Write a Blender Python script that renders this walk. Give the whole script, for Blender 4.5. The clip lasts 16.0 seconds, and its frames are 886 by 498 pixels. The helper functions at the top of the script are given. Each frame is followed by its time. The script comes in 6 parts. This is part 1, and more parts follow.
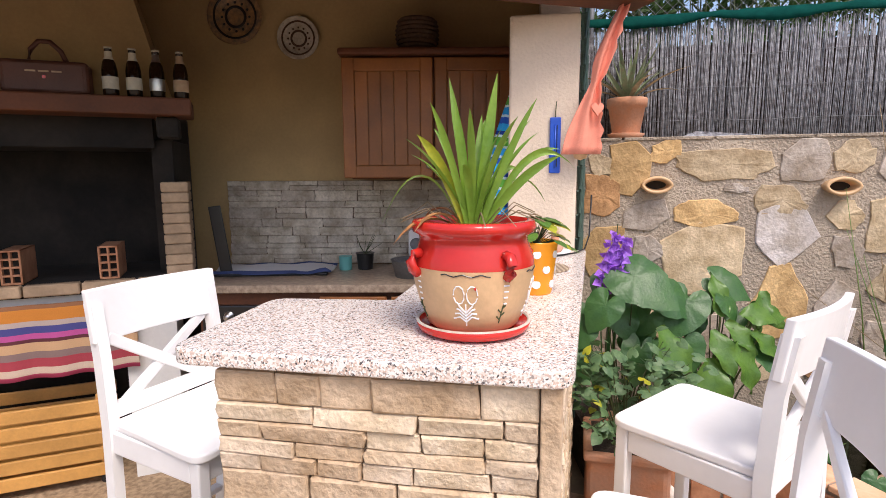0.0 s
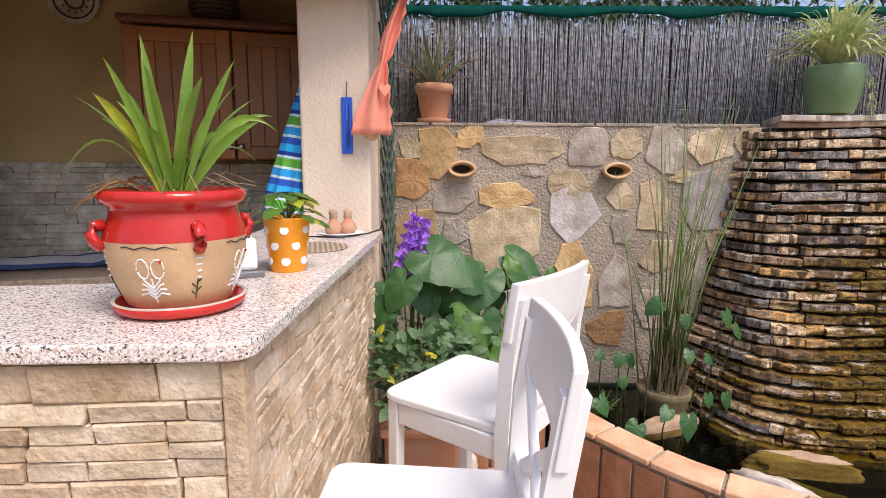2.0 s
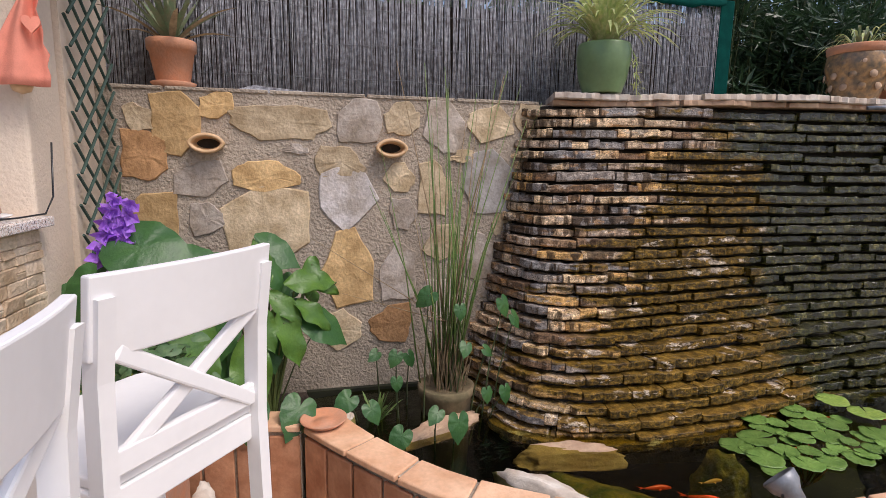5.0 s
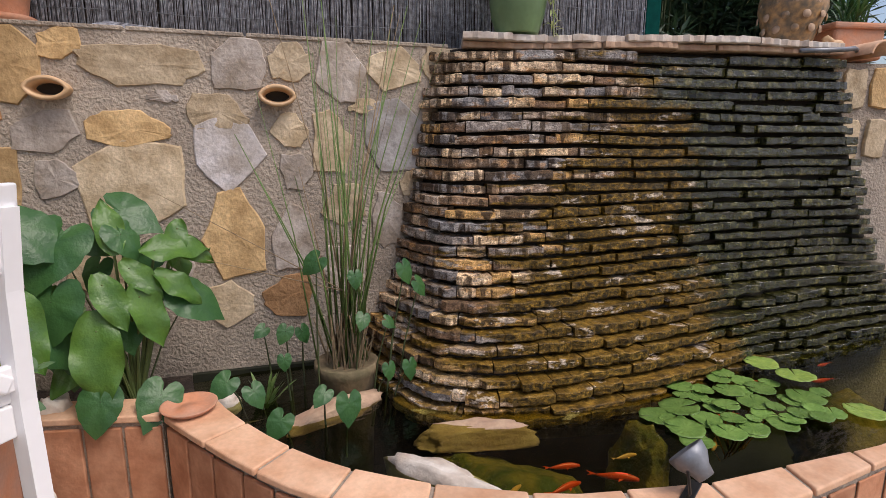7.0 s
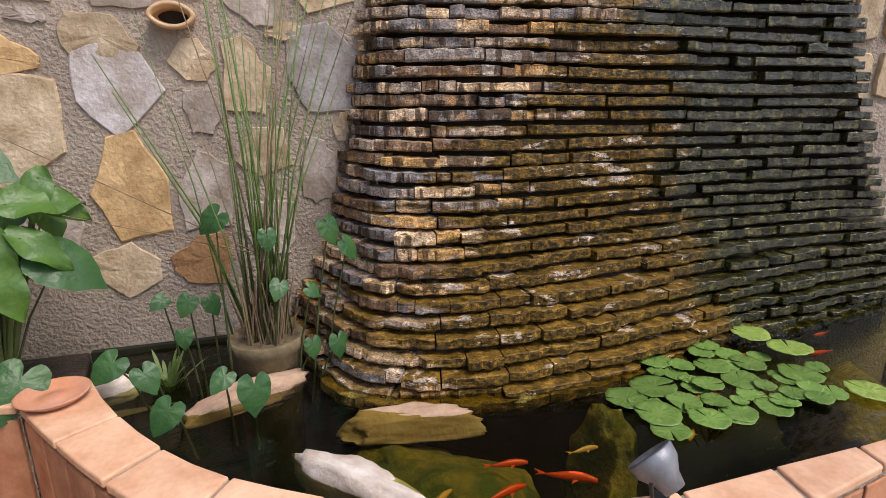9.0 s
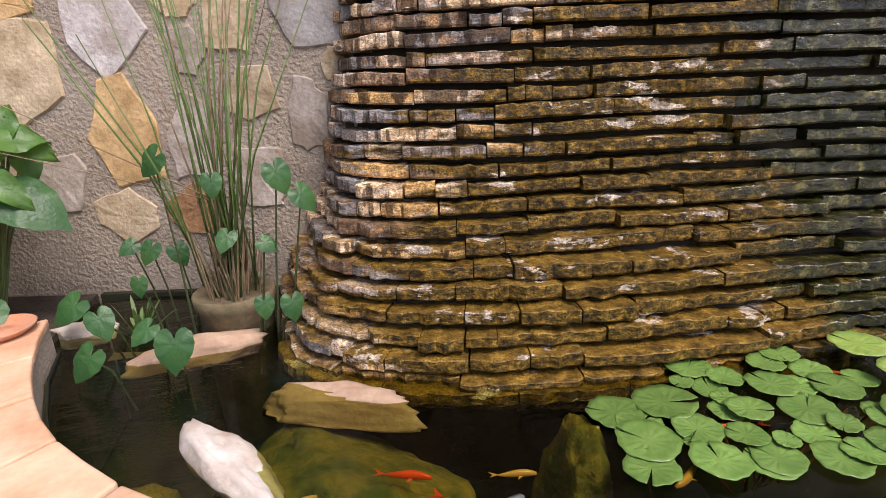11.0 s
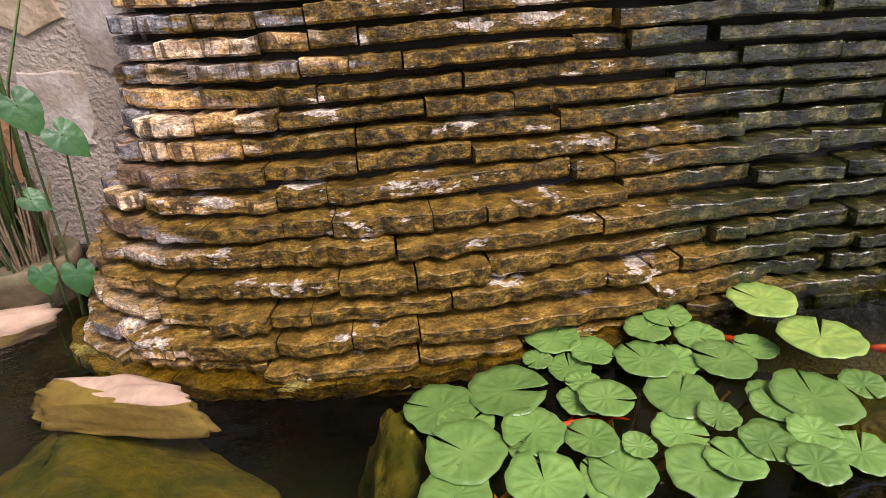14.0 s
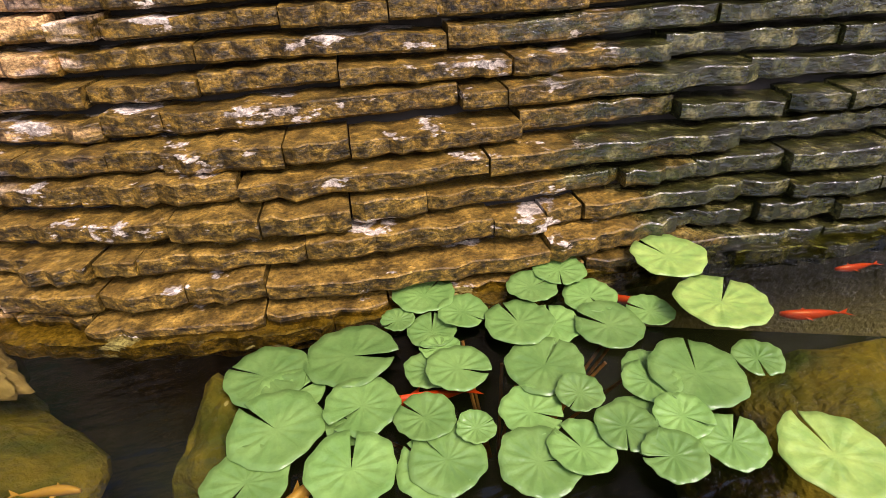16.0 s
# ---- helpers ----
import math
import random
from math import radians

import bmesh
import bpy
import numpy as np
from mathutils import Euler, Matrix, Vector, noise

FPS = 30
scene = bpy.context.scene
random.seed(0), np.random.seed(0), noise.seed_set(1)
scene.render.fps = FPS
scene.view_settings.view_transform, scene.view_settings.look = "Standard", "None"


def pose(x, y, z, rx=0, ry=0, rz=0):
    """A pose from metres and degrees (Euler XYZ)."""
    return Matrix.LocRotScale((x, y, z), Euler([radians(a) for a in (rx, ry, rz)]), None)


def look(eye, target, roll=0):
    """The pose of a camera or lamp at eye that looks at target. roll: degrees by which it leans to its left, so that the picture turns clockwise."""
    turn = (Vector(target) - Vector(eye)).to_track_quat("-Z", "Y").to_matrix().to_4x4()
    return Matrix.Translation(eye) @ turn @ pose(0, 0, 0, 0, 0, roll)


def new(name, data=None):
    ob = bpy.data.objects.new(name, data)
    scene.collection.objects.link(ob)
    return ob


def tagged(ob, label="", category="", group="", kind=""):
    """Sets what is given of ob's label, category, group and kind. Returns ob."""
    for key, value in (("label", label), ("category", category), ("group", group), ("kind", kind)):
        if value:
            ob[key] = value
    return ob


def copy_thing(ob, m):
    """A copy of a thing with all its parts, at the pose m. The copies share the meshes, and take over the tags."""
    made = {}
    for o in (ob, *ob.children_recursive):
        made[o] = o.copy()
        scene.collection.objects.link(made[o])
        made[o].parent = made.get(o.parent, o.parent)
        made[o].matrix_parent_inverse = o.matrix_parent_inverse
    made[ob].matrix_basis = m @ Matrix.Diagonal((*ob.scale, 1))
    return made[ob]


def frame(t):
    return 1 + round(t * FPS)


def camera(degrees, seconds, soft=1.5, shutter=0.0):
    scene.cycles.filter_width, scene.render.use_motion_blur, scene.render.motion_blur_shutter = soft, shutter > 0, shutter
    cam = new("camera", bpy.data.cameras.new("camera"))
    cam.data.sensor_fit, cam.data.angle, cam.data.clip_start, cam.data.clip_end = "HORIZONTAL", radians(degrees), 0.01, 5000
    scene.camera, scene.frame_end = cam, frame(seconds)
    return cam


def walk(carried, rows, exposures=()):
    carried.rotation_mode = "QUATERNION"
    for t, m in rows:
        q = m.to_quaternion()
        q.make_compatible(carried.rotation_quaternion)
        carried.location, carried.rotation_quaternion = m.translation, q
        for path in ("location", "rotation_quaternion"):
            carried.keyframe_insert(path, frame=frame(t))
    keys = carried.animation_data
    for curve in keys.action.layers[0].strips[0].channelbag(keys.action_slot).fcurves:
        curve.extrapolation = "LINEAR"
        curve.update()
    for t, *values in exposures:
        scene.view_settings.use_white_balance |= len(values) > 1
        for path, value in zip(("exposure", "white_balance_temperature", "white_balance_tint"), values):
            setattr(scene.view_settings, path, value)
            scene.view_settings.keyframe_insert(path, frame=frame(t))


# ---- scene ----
cam = camera(79.3, 16.0, soft=0.8)
PATH = [
    (0, (0.037, 0.122, 1.453), (0.03, 2.102, 1.176), -0.3),
    (0.5, (0.115, 0.127, 1.44), (0.234, 2.103, 1.152), 0.2),
    (1, (0.189, 0.118, 1.432), (0.43, 2.083, 1.152), 0.8),
    (1.5, (0.261, 0.1, 1.426), (0.611, 2.048, 1.136), 0.8),
    (2, (0.333, 0.102, 1.41), (0.799, 2.022, 1.103), 0.3),
    (2.5, (0.419, 0.117, 1.394), (1.005, 2.004, 1.084), -0.2),
    (3, (0.514, 0.14, 1.383), (1.219, 1.985, 1.07), 0.3),
    (3.5, (0.612, 0.178, 1.374), (1.405, 1.988, 1.065), 0.2),
    (4, (0.709, 0.21, 1.357), (1.55, 1.999, 1.048), -0.1),
    (4.2, (0.746, 0.217, 1.354), (1.605, 1.997, 1.046), 0.3),
    (6.3, (1.161, 0.295, 1.243), (2.13, 2.009, 0.894), 0.0),
    (6.5, (1.192, 0.301, 1.233), (2.172, 2.007, 0.874), 0.0),
    (7, (1.267, 0.322, 1.211), (2.274, 2.004, 0.819), 0.2),
    (7.5, (1.36, 0.359, 1.179), (2.382, 2.025, 0.758), 0.3),
    (8, (1.437, 0.424, 1.167), (2.48, 2.066, 0.703), 0.6),
    (8.5, (1.513, 0.467, 1.14), (2.559, 2.097, 0.64), 0.3),
    (8.7, (1.539, 0.481, 1.129), (2.584, 2.108, 0.616), 0.2),
    (10.8, (2.214, 0.535, 0.984), (2.685, 2.389, 0.4), -1.9),
    (11, (2.243, 0.543, 0.975), (2.704, 2.39, 0.36), -2.2),
    (11.5, (2.305, 0.569, 0.952), (2.775, 2.39, 0.271), -2.1),
    (12, (2.386, 0.612, 0.928), (2.845, 2.411, 0.183), -2.1),
    (12.5, (2.463, 0.663, 0.925), (2.908, 2.447, 0.139), -2.7),
    (13, (2.54, 0.71, 0.919), (3.007, 2.474, 0.102), -3.0),
    (13.5, (2.61, 0.726, 0.916), (3.106, 2.459, 0.051), -3.8),
    (14, (2.691, 0.749, 0.916), (3.164, 2.475, 0.024), -3.9),
    (14.5, (2.769, 0.769, 0.909), (3.202, 2.501, 0.006), -2.9),
    (15, (2.842, 0.771, 0.883), (3.256, 2.477, -0.075), -2.2),
    (15.5, (2.909, 0.778, 0.866), (3.339, 2.434, -0.169), -2.3),
    (16, (2.975, 0.815, 0.836), (3.415, 2.433, -0.254), -2.8),
]
walk(cam, [(t, look(eye, target, roll)) for t, eye, target, roll in PATH],
     [(0.0, 0.65, 6620, 15), (2.5, 0.42, 6530, 15), (4.0, 0.28, 6500, 15), (7.0, 0.12, 6450, 15), (8.5, 0.25, 6450, 15), (11.0, 0.6, 6450, 18), (12.5, 0.72, 6400, 19), (14.0, 0.8, 6350, 21), (16.0, 1.05, 6300, 24)])

# ---- world, sun, exposure ----
world = bpy.data.worlds.new("world")
scene.world = world
world.use_nodes = True
wn = world.node_tree.nodes
sky = wn.new("ShaderNodeTexSky")
sky.sky_type, sky.sun_disc = "NISHITA", False
sky.sun_elevation, sky.sun_rotation = radians(57), radians(155)
sky.air_density, sky.dust_density, sky.ozone_density = 1.0, 3.0, 1.0
wn["Background"].inputs["Strength"].default_value = 0.15
world.node_tree.links.new(sky.outputs[0], wn["Background"].inputs["Color"])
sun = new("sun", bpy.data.lights.new("sun", "SUN"))
sun.data.energy, sun.data.angle, sun.data.color = 1.8, radians(24), (1.0, 0.95, 0.88)
sun.matrix_world = look((1.9, -4.1, 7.0), (0, 0, 0))

# ---- materials ----
def mat(name, base, rough=0.7, var=0.25, scale=8.0, bump=0.3, fine=60.0, rand=0.0, metal=0.0, second=None, amount=0.5, spec=0.5, dist=0.004):
    """A surface with coarse and fine variation, relief, and a shade that differs from piece to piece."""
    m = bpy.data.materials.new(name)
    m.use_nodes = True
    nt = m.node_tree
    n, l = nt.nodes, nt.links
    b = n["Principled BSDF"]
    b.inputs["Roughness"].default_value, b.inputs["Metallic"].default_value = rough, metal
    b.inputs["Specular IOR Level"].default_value = spec
    tc = n.new("ShaderNodeTexCoord")
    geo = n.new("ShaderNodeNewGeometry")
    coarse, fin = n.new("ShaderNodeTexNoise"), n.new("ShaderNodeTexNoise")
    for t, s in ((coarse, scale), (fin, fine)):
        t.inputs["Scale"].default_value, t.inputs["Detail"].default_value = s, 5
        l.new(geo.outputs["Position"], t.inputs["Vector"])
    ramp = n.new("ShaderNodeValToRGB")
    ramp.color_ramp.elements[0].position, ramp.color_ramp.elements[1].position = 0.35, 0.68
    two = second if second else tuple(c * (1 - var) for c in base)
    ramp.color_ramp.elements[0].color, ramp.color_ramp.elements[1].color = (*two, 1), (*base, 1)
    l.new(coarse.outputs["Fac"], ramp.inputs["Fac"])
    hsv = n.new("ShaderNodeHueSaturation")
    add = n.new("ShaderNodeMath")
    add.operation = "MULTIPLY_ADD"
    add.inputs[1].default_value, add.inputs[2].default_value = var * 1.2, 1 - var * 0.6
    l.new(fin.outputs["Fac"], add.inputs[0])
    l.new(ramp.outputs["Color"], hsv.inputs["Color"])
    if rand:
        oi = n.new("ShaderNodeObjectInfo")
        r = n.new("ShaderNodeMath")
        r.operation = "MULTIPLY_ADD"
        r.inputs[1].default_value, r.inputs[2].default_value = rand, 1 - rand / 2
        mul = n.new("ShaderNodeMath")
        mul.operation = "MULTIPLY"
        l.new(oi.outputs["Random"], r.inputs[0])
        l.new(r.outputs[0], mul.inputs[0])
        l.new(add.outputs[0], mul.inputs[1])
        l.new(mul.outputs[0], hsv.inputs["Value"])
    else:
        l.new(add.outputs[0], hsv.inputs["Value"])
    l.new(hsv.outputs["Color"], b.inputs["Base Color"])
    bp = n.new("ShaderNodeBump")
    bp.inputs["Strength"].default_value, bp.inputs["Distance"].default_value = bump, dist
    l.new(fin.outputs["Fac"], bp.inputs["Height"])
    l.new(bp.outputs[0], b.inputs["Normal"])
    return m


def stone_mat(name, colours, rough=0.85, stain=0.5, bump=0.5):
    """Stones of several colours, one a piece, with rust and grey stains."""
    m = mat(name, colours[0], rough, 0.6, 11, bump, 75, dist=0.009)
    nt = m.node_tree
    n, l = nt.nodes, nt.links
    oi = n.new("ShaderNodeObjectInfo")
    cr = n.new("ShaderNodeValToRGB")
    cr.color_ramp.interpolation = "CONSTANT"
    for i, c in enumerate(colours):
        e = cr.color_ramp.elements[0] if i == 0 else cr.color_ramp.elements.new(i / len(colours))
        e.position, e.color = i / len(colours), (*c, 1)
    cr.color_ramp.elements.remove(cr.color_ramp.elements[-1])
    l.new(oi.outputs["Random"], cr.inputs["Fac"])
    hsv = [x for x in n if x.bl_idname == "ShaderNodeHueSaturation"][0]
    ramp = [x for x in n if x.bl_idname == "ShaderNodeValToRGB" and x != cr][0]
    ramp.color_ramp.elements[0].color, ramp.color_ramp.elements[1].color = (1 - stain, (1 - stain) * 0.92, (1 - stain) * 0.8, 1), (1, 1, 1, 1)
    mx = n.new("ShaderNodeMix")
    mx.data_type, mx.blend_type = "RGBA", "MULTIPLY"
    mx.inputs[0].default_value = 1
    l.new(cr.outputs["Color"], mx.inputs[6])
    l.new(ramp.outputs["Color"], mx.inputs[7])
    l.new(mx.outputs[2], hsv.inputs["Color"])
    return m


def slate_mat():
    """Stacked slate: pale and rusty dry stones with drip stains, algae where the water seeps, and a wet black-green run."""
    m = bpy.data.materials.new("stacked_slate")
    m.use_nodes = True
    n, l = m.node_tree.nodes, m.node_tree.links
    b = n["Principled BSDF"]
    b.inputs["Specular IOR Level"].default_value = 0.3
    geo, oi = n.new("ShaderNodeNewGeometry"), n.new("ShaderNodeObjectInfo")

    def node(kind, **values):
        x = n.new("ShaderNode" + kind)
        for k, v in values.items():
            x.inputs[k].default_value = v
        return x

    def grain(scale, detail, stretch=(1, 1, 1), shift=(0, 0, 0), rough=0.55):
        mp, t = n.new("ShaderNodeMapping"), node("TexNoise", Scale=scale, Detail=detail, Roughness=rough)
        mp.inputs["Scale"].default_value, mp.inputs["Location"].default_value = stretch, shift
        l.new(geo.outputs["Position"], mp.inputs["Vector"])
        l.new(mp.outputs[0], t.inputs["Vector"])
        return t.outputs["Fac"]

    def math_(op, a, c, d=0.0):
        x = n.new("ShaderNodeMath")
        x.operation = op
        for k, q in enumerate((a, c, d)):
            if isinstance(q, (int, float)):
                x.inputs[k].default_value = q
            else:
                l.new(q, x.inputs[k])
        return x.outputs[0]

    def step(a, lo, hi, to=1.0):
        x = n.new("ShaderNodeMapRange")
        x.inputs[1].default_value, x.inputs[2].default_value, x.inputs[4].default_value = lo, hi, to
        l.new(a, x.inputs[0])
        return x.outputs[0]

    def ramp(a, stops, flat=False):
        x = n.new("ShaderNodeValToRGB")
        e = x.color_ramp.elements
        x.color_ramp.interpolation = "CONSTANT" if flat else "LINEAR"
        for k, (p, c) in enumerate(stops):
            q = e[k] if k < 2 else e.new(p)
            q.position, q.color = p, (*c, 1)
        l.new(a, x.inputs["Fac"])
        return x.outputs["Color"]

    def mix(fac, a, c, blend="MIX"):
        x = n.new("ShaderNodeMix")
        x.data_type, x.blend_type = "RGBA", blend
        for k, q in ((0, fac), (6, a), (7, c)):
            if isinstance(q, float):
                x.inputs[k].default_value = q
            elif isinstance(q, tuple):
                x.inputs[k].default_value = (*q, 1)
            else:
                l.new(q, x.inputs[k])
        return x.outputs[2]

    sep, nrm = n.new("ShaderNodeSeparateXYZ"), n.new("ShaderNodeSeparateXYZ")
    l.new(geo.outputs["Position"], sep.inputs[0])
    l.new(geo.outputs["Normal"], nrm.inputs[0])
    pick = math_("FRACT", math_("ADD", oi.outputs["Random"], geo.outputs["Random Per Island"]), 0.0)
    tones = [(0.50, 0.40, 0.30), (0.22, 0.21, 0.22), (0.56, 0.36, 0.15), (0.33, 0.30, 0.29), (0.66, 0.52, 0.38), (0.20, 0.13, 0.085), (0.42, 0.34, 0.28), (0.72, 0.56, 0.38), (0.28, 0.28, 0.30), (0.30, 0.21, 0.14)]
    dry = ramp(pick, [(k / 10, c) for k, c in enumerate(tones)], True)
    # patches of rust and grey inside one stone, then grain
    dry = mix(step(grain(13, 4, (1, 1, 2.2)), 0.56, 0.64, 0.6), dry, (0.46, 0.25, 0.09))
    dry = mix(step(grain(17, 4, (1, 1, 2.5), (4, 2, 7)), 0.56, 0.64, 0.6), dry, (0.27, 0.26, 0.27))
    dry = mix(0.9, dry, ramp(grain(110, 5, (1, 1, 1.8)), [(0.30, (0.50, 0.47, 0.43)), (0.62, (1.15, 1.13, 1.10))]), "MULTIPLY")
    # drip stains down the faces
    drips = step(math_("ADD", grain(1.0, 5, (30, 30, 5)), math_("MULTIPLY", grain(4, 3, (1, 1, 2)), 0.7)), 0.825, 0.785)
    dry = mix(math_("MULTIPLY", drips, 0.85), dry, (0.060, 0.037, 0.020))
    # how far into the seep: to the lower and the far side, uneven from course to course
    reach = math_("ADD", math_("MULTIPLY_ADD", sep.outputs["Z"], -0.72, sep.outputs["X"]), math_("MULTIPLY", grain(1.0, 4, (3.0, 3.0, 21)), 1.7))
    seep = step(reach, 2.86, 2.98)
    moss = ramp(grain(42, 6, (1, 1, 1.6), (1, 8, 3), 0.7), [(0.36, (0.014, 0.010, 0.003)), (0.50, (0.088, 0.055, 0.009)), (0.66, (0.28, 0.165, 0.026))])
    col = mix(seep, dry, moss)
    # silt and algae on the flat tops of the lower courses
    flat = math_("MULTIPLY", step(nrm.outputs["Z"], 0.55, 0.8), step(math_("MULTIPLY_ADD", grain(9, 3), 0.7, sep.outputs["Z"]), 1.00, 0.65))
    col = mix(math_("MULTIPLY", flat, 0.85), col, ramp(grain(30, 6), [(0.34, (0.070, 0.042, 0.008)), (0.66, (0.32, 0.19, 0.035))]))
    wet = step(math_("ADD", math_("MULTIPLY_ADD", sep.outputs["Z"], 0.2, sep.outputs["X"]), math_("MULTIPLY", grain(1.0, 4, (4, 4, 14), (5, 5, 5)), 0.9)), 4.03, 4.17)
    col = mix(math_("MULTIPLY", wet, 0.92), col, ramp(grain(30, 5), [(0.36, (0.007, 0.010, 0.004)), (0.54, (0.026, 0.032, 0.008)), (0.68, (0.13, 0.12, 0.045))]))
    # lime crusts, broken at the edges
    crust = math_("MULTIPLY", step(math_("ADD", grain(6.5, 5, (1, 1, 3.2), (3.3, 1.7, 9.0), 0.65), math_("MULTIPLY", grain(60, 3), 0.10)), 0.655, 0.68), 0.9)
    col = mix(math_("MULTIPLY", crust, math_("SUBTRACT", 1.0, wet)), col, ramp(grain(70, 4), [(0.35, (0.33, 0.28, 0.24)), (0.65, (0.66, 0.58, 0.49))]))
    # pits and fine dirt over everything
    col = mix(0.9, col, ramp(grain(150, 4, (1, 1, 1.5), (7, 3, 2), 0.7), [(0.36, (0.38, 0.36, 0.34)), (0.60, (1.45, 1.42, 1.36))]), "MULTIPLY")
    col = mix(0.8, col, ramp(grain(19, 4, (1, 1, 2.4), (2, 9, 4)), [(0.38, (0.52, 0.48, 0.44)), (0.58, (1.30, 1.27, 1.20))]), "MULTIPLY")
    l.new(col, b.inputs["Base Color"])
    l.new(math_("SUBTRACT", math_("SUBTRACT", 0.75, math_("MULTIPLY", seep, 0.30)), math_("MULTIPLY", wet, 0.34)), b.inputs["Roughness"])
    # split strata and grain
    strata, fine = node("Bump", Strength=0.45, Distance=0.006), node("Bump", Strength=0.9, Distance=0.006)
    l.new(grain(1.0, 5, (26, 26, 110)), strata.inputs["Height"])
    l.new(grain(85, 5), fine.inputs["Height"])
    l.new(strata.outputs[0], fine.inputs["Normal"])
    l.new(fine.outputs[0], b.inputs["Normal"])
    # running water over the wet stretch
    film = node("Bump", Strength=0.7, Distance=0.012)
    l.new(grain(1.0, 3, (34, 34, 60), (2, 6, 1)), film.inputs["Height"])
    l.new(film.outputs[0], b.inputs["Coat Normal"])
    l.new(math_("MULTIPLY", wet, 0.7), b.inputs["Coat Weight"])
    b.inputs["Coat Roughness"].default_value = 0.04
    return m


def granite_mat():
    m = mat("granite", (0.75, 0.69, 0.65), 0.22, 0.1, 30, 0.02, 200)
    n, l = m.node_tree.nodes, m.node_tree.links
    geo = [x for x in n if x.bl_idname == "ShaderNodeNewGeometry"][0]
    v = n.new("ShaderNodeTexVoronoi")
    v.inputs["Scale"].default_value = 320
    l.new(geo.outputs["Position"], v.inputs["Vector"])
    sp = n.new("ShaderNodeSeparateColor")
    l.new(v.outputs["Color"], sp.inputs[0])
    cr = n.new("ShaderNodeValToRGB")
    cr.color_ramp.interpolation = "CONSTANT"
    for i, (p, c) in enumerate(((0, (0.10, 0.09, 0.09)), (0.06, (0.36, 0.31, 0.29)), (0.18, (0.62, 0.47, 0.39)), (0.42, (0.74, 0.66, 0.60)), (0.62, (0.82, 0.79, 0.76)))):
        e = cr.color_ramp.elements[0] if i == 0 else cr.color_ramp.elements.new(p)
        e.position, e.color = p, (*c, 1)
    cr.color_ramp.elements.remove(cr.color_ramp.elements[-1])
    l.new(sp.outputs[0], cr.inputs["Fac"])
    l.new(cr.outputs["Color"], n["Principled BSDF"].inputs["Base Color"])
    return m


def stripe_mat(name, bands, axis, length, rough=0.9):
    """Woven cloth with bands of colour along one axis of its own coordinates."""
    m = mat(name, (0.5, 0.5, 0.5), rough, 0.2, 20, 0.4, 300)
    n, l = m.node_tree.nodes, m.node_tree.links
    tc = [x for x in n if x.bl_idname == "ShaderNodeTexCoord"][0]
    hsv = [x for x in n if x.bl_idname == "ShaderNodeHueSaturation"][0]
    s = n.new("ShaderNodeSeparateXYZ")
    l.new(tc.outputs["Object"], s.inputs[0])
    d = n.new("ShaderNodeMath")
    d.operation = "DIVIDE"
    d.inputs[1].default_value = length
    l.new(s.outputs[axis], d.inputs[0])
    f = n.new("ShaderNodeMath")
    f.operation = "FRACT"
    l.new(d.outputs[0], f.inputs[0])
    cr = n.new("ShaderNodeValToRGB")
    cr.color_ramp.interpolation = "CONSTANT"
    for i, (p, c) in enumerate(bands):
        e = cr.color_ramp.elements[0] if i == 0 else cr.color_ramp.elements.new(p)
        e.position, e.color = p, (*c, 1)
    cr.color_ramp.elements.remove(cr.color_ramp.elements[-1])
    l.new(f.outputs[0], cr.inputs["Fac"])
    l.new(cr.outputs["Color"], hsv.inputs["Color"])
    return m


def leaf_mat(name, base, second, rough=0.4, var=0.45, scale=38, rand=0.0):
    m = mat(name, base, rough, var, scale, 0.5, 90, rand=rand, second=second)
    b = m.node_tree.nodes["Principled BSDF"]
    n, l = m.node_tree.nodes, m.node_tree.links
    hsv = [x for x in n if x.bl_idname == "ShaderNodeHueSaturation"][0]
    tr = n.new("ShaderNodeBsdfTranslucent")
    l.new(hsv.outputs["Color"], tr.inputs["Color"])
    ms = n.new("ShaderNodeMixShader")
    ms.inputs[0].default_value = 0.25
    l.new(b.outputs[0], ms.inputs[1])
    l.new(tr.outputs[0], ms.inputs[2])
    l.new(ms.outputs[0], n["Material Output"].inputs["Surface"])
    return m


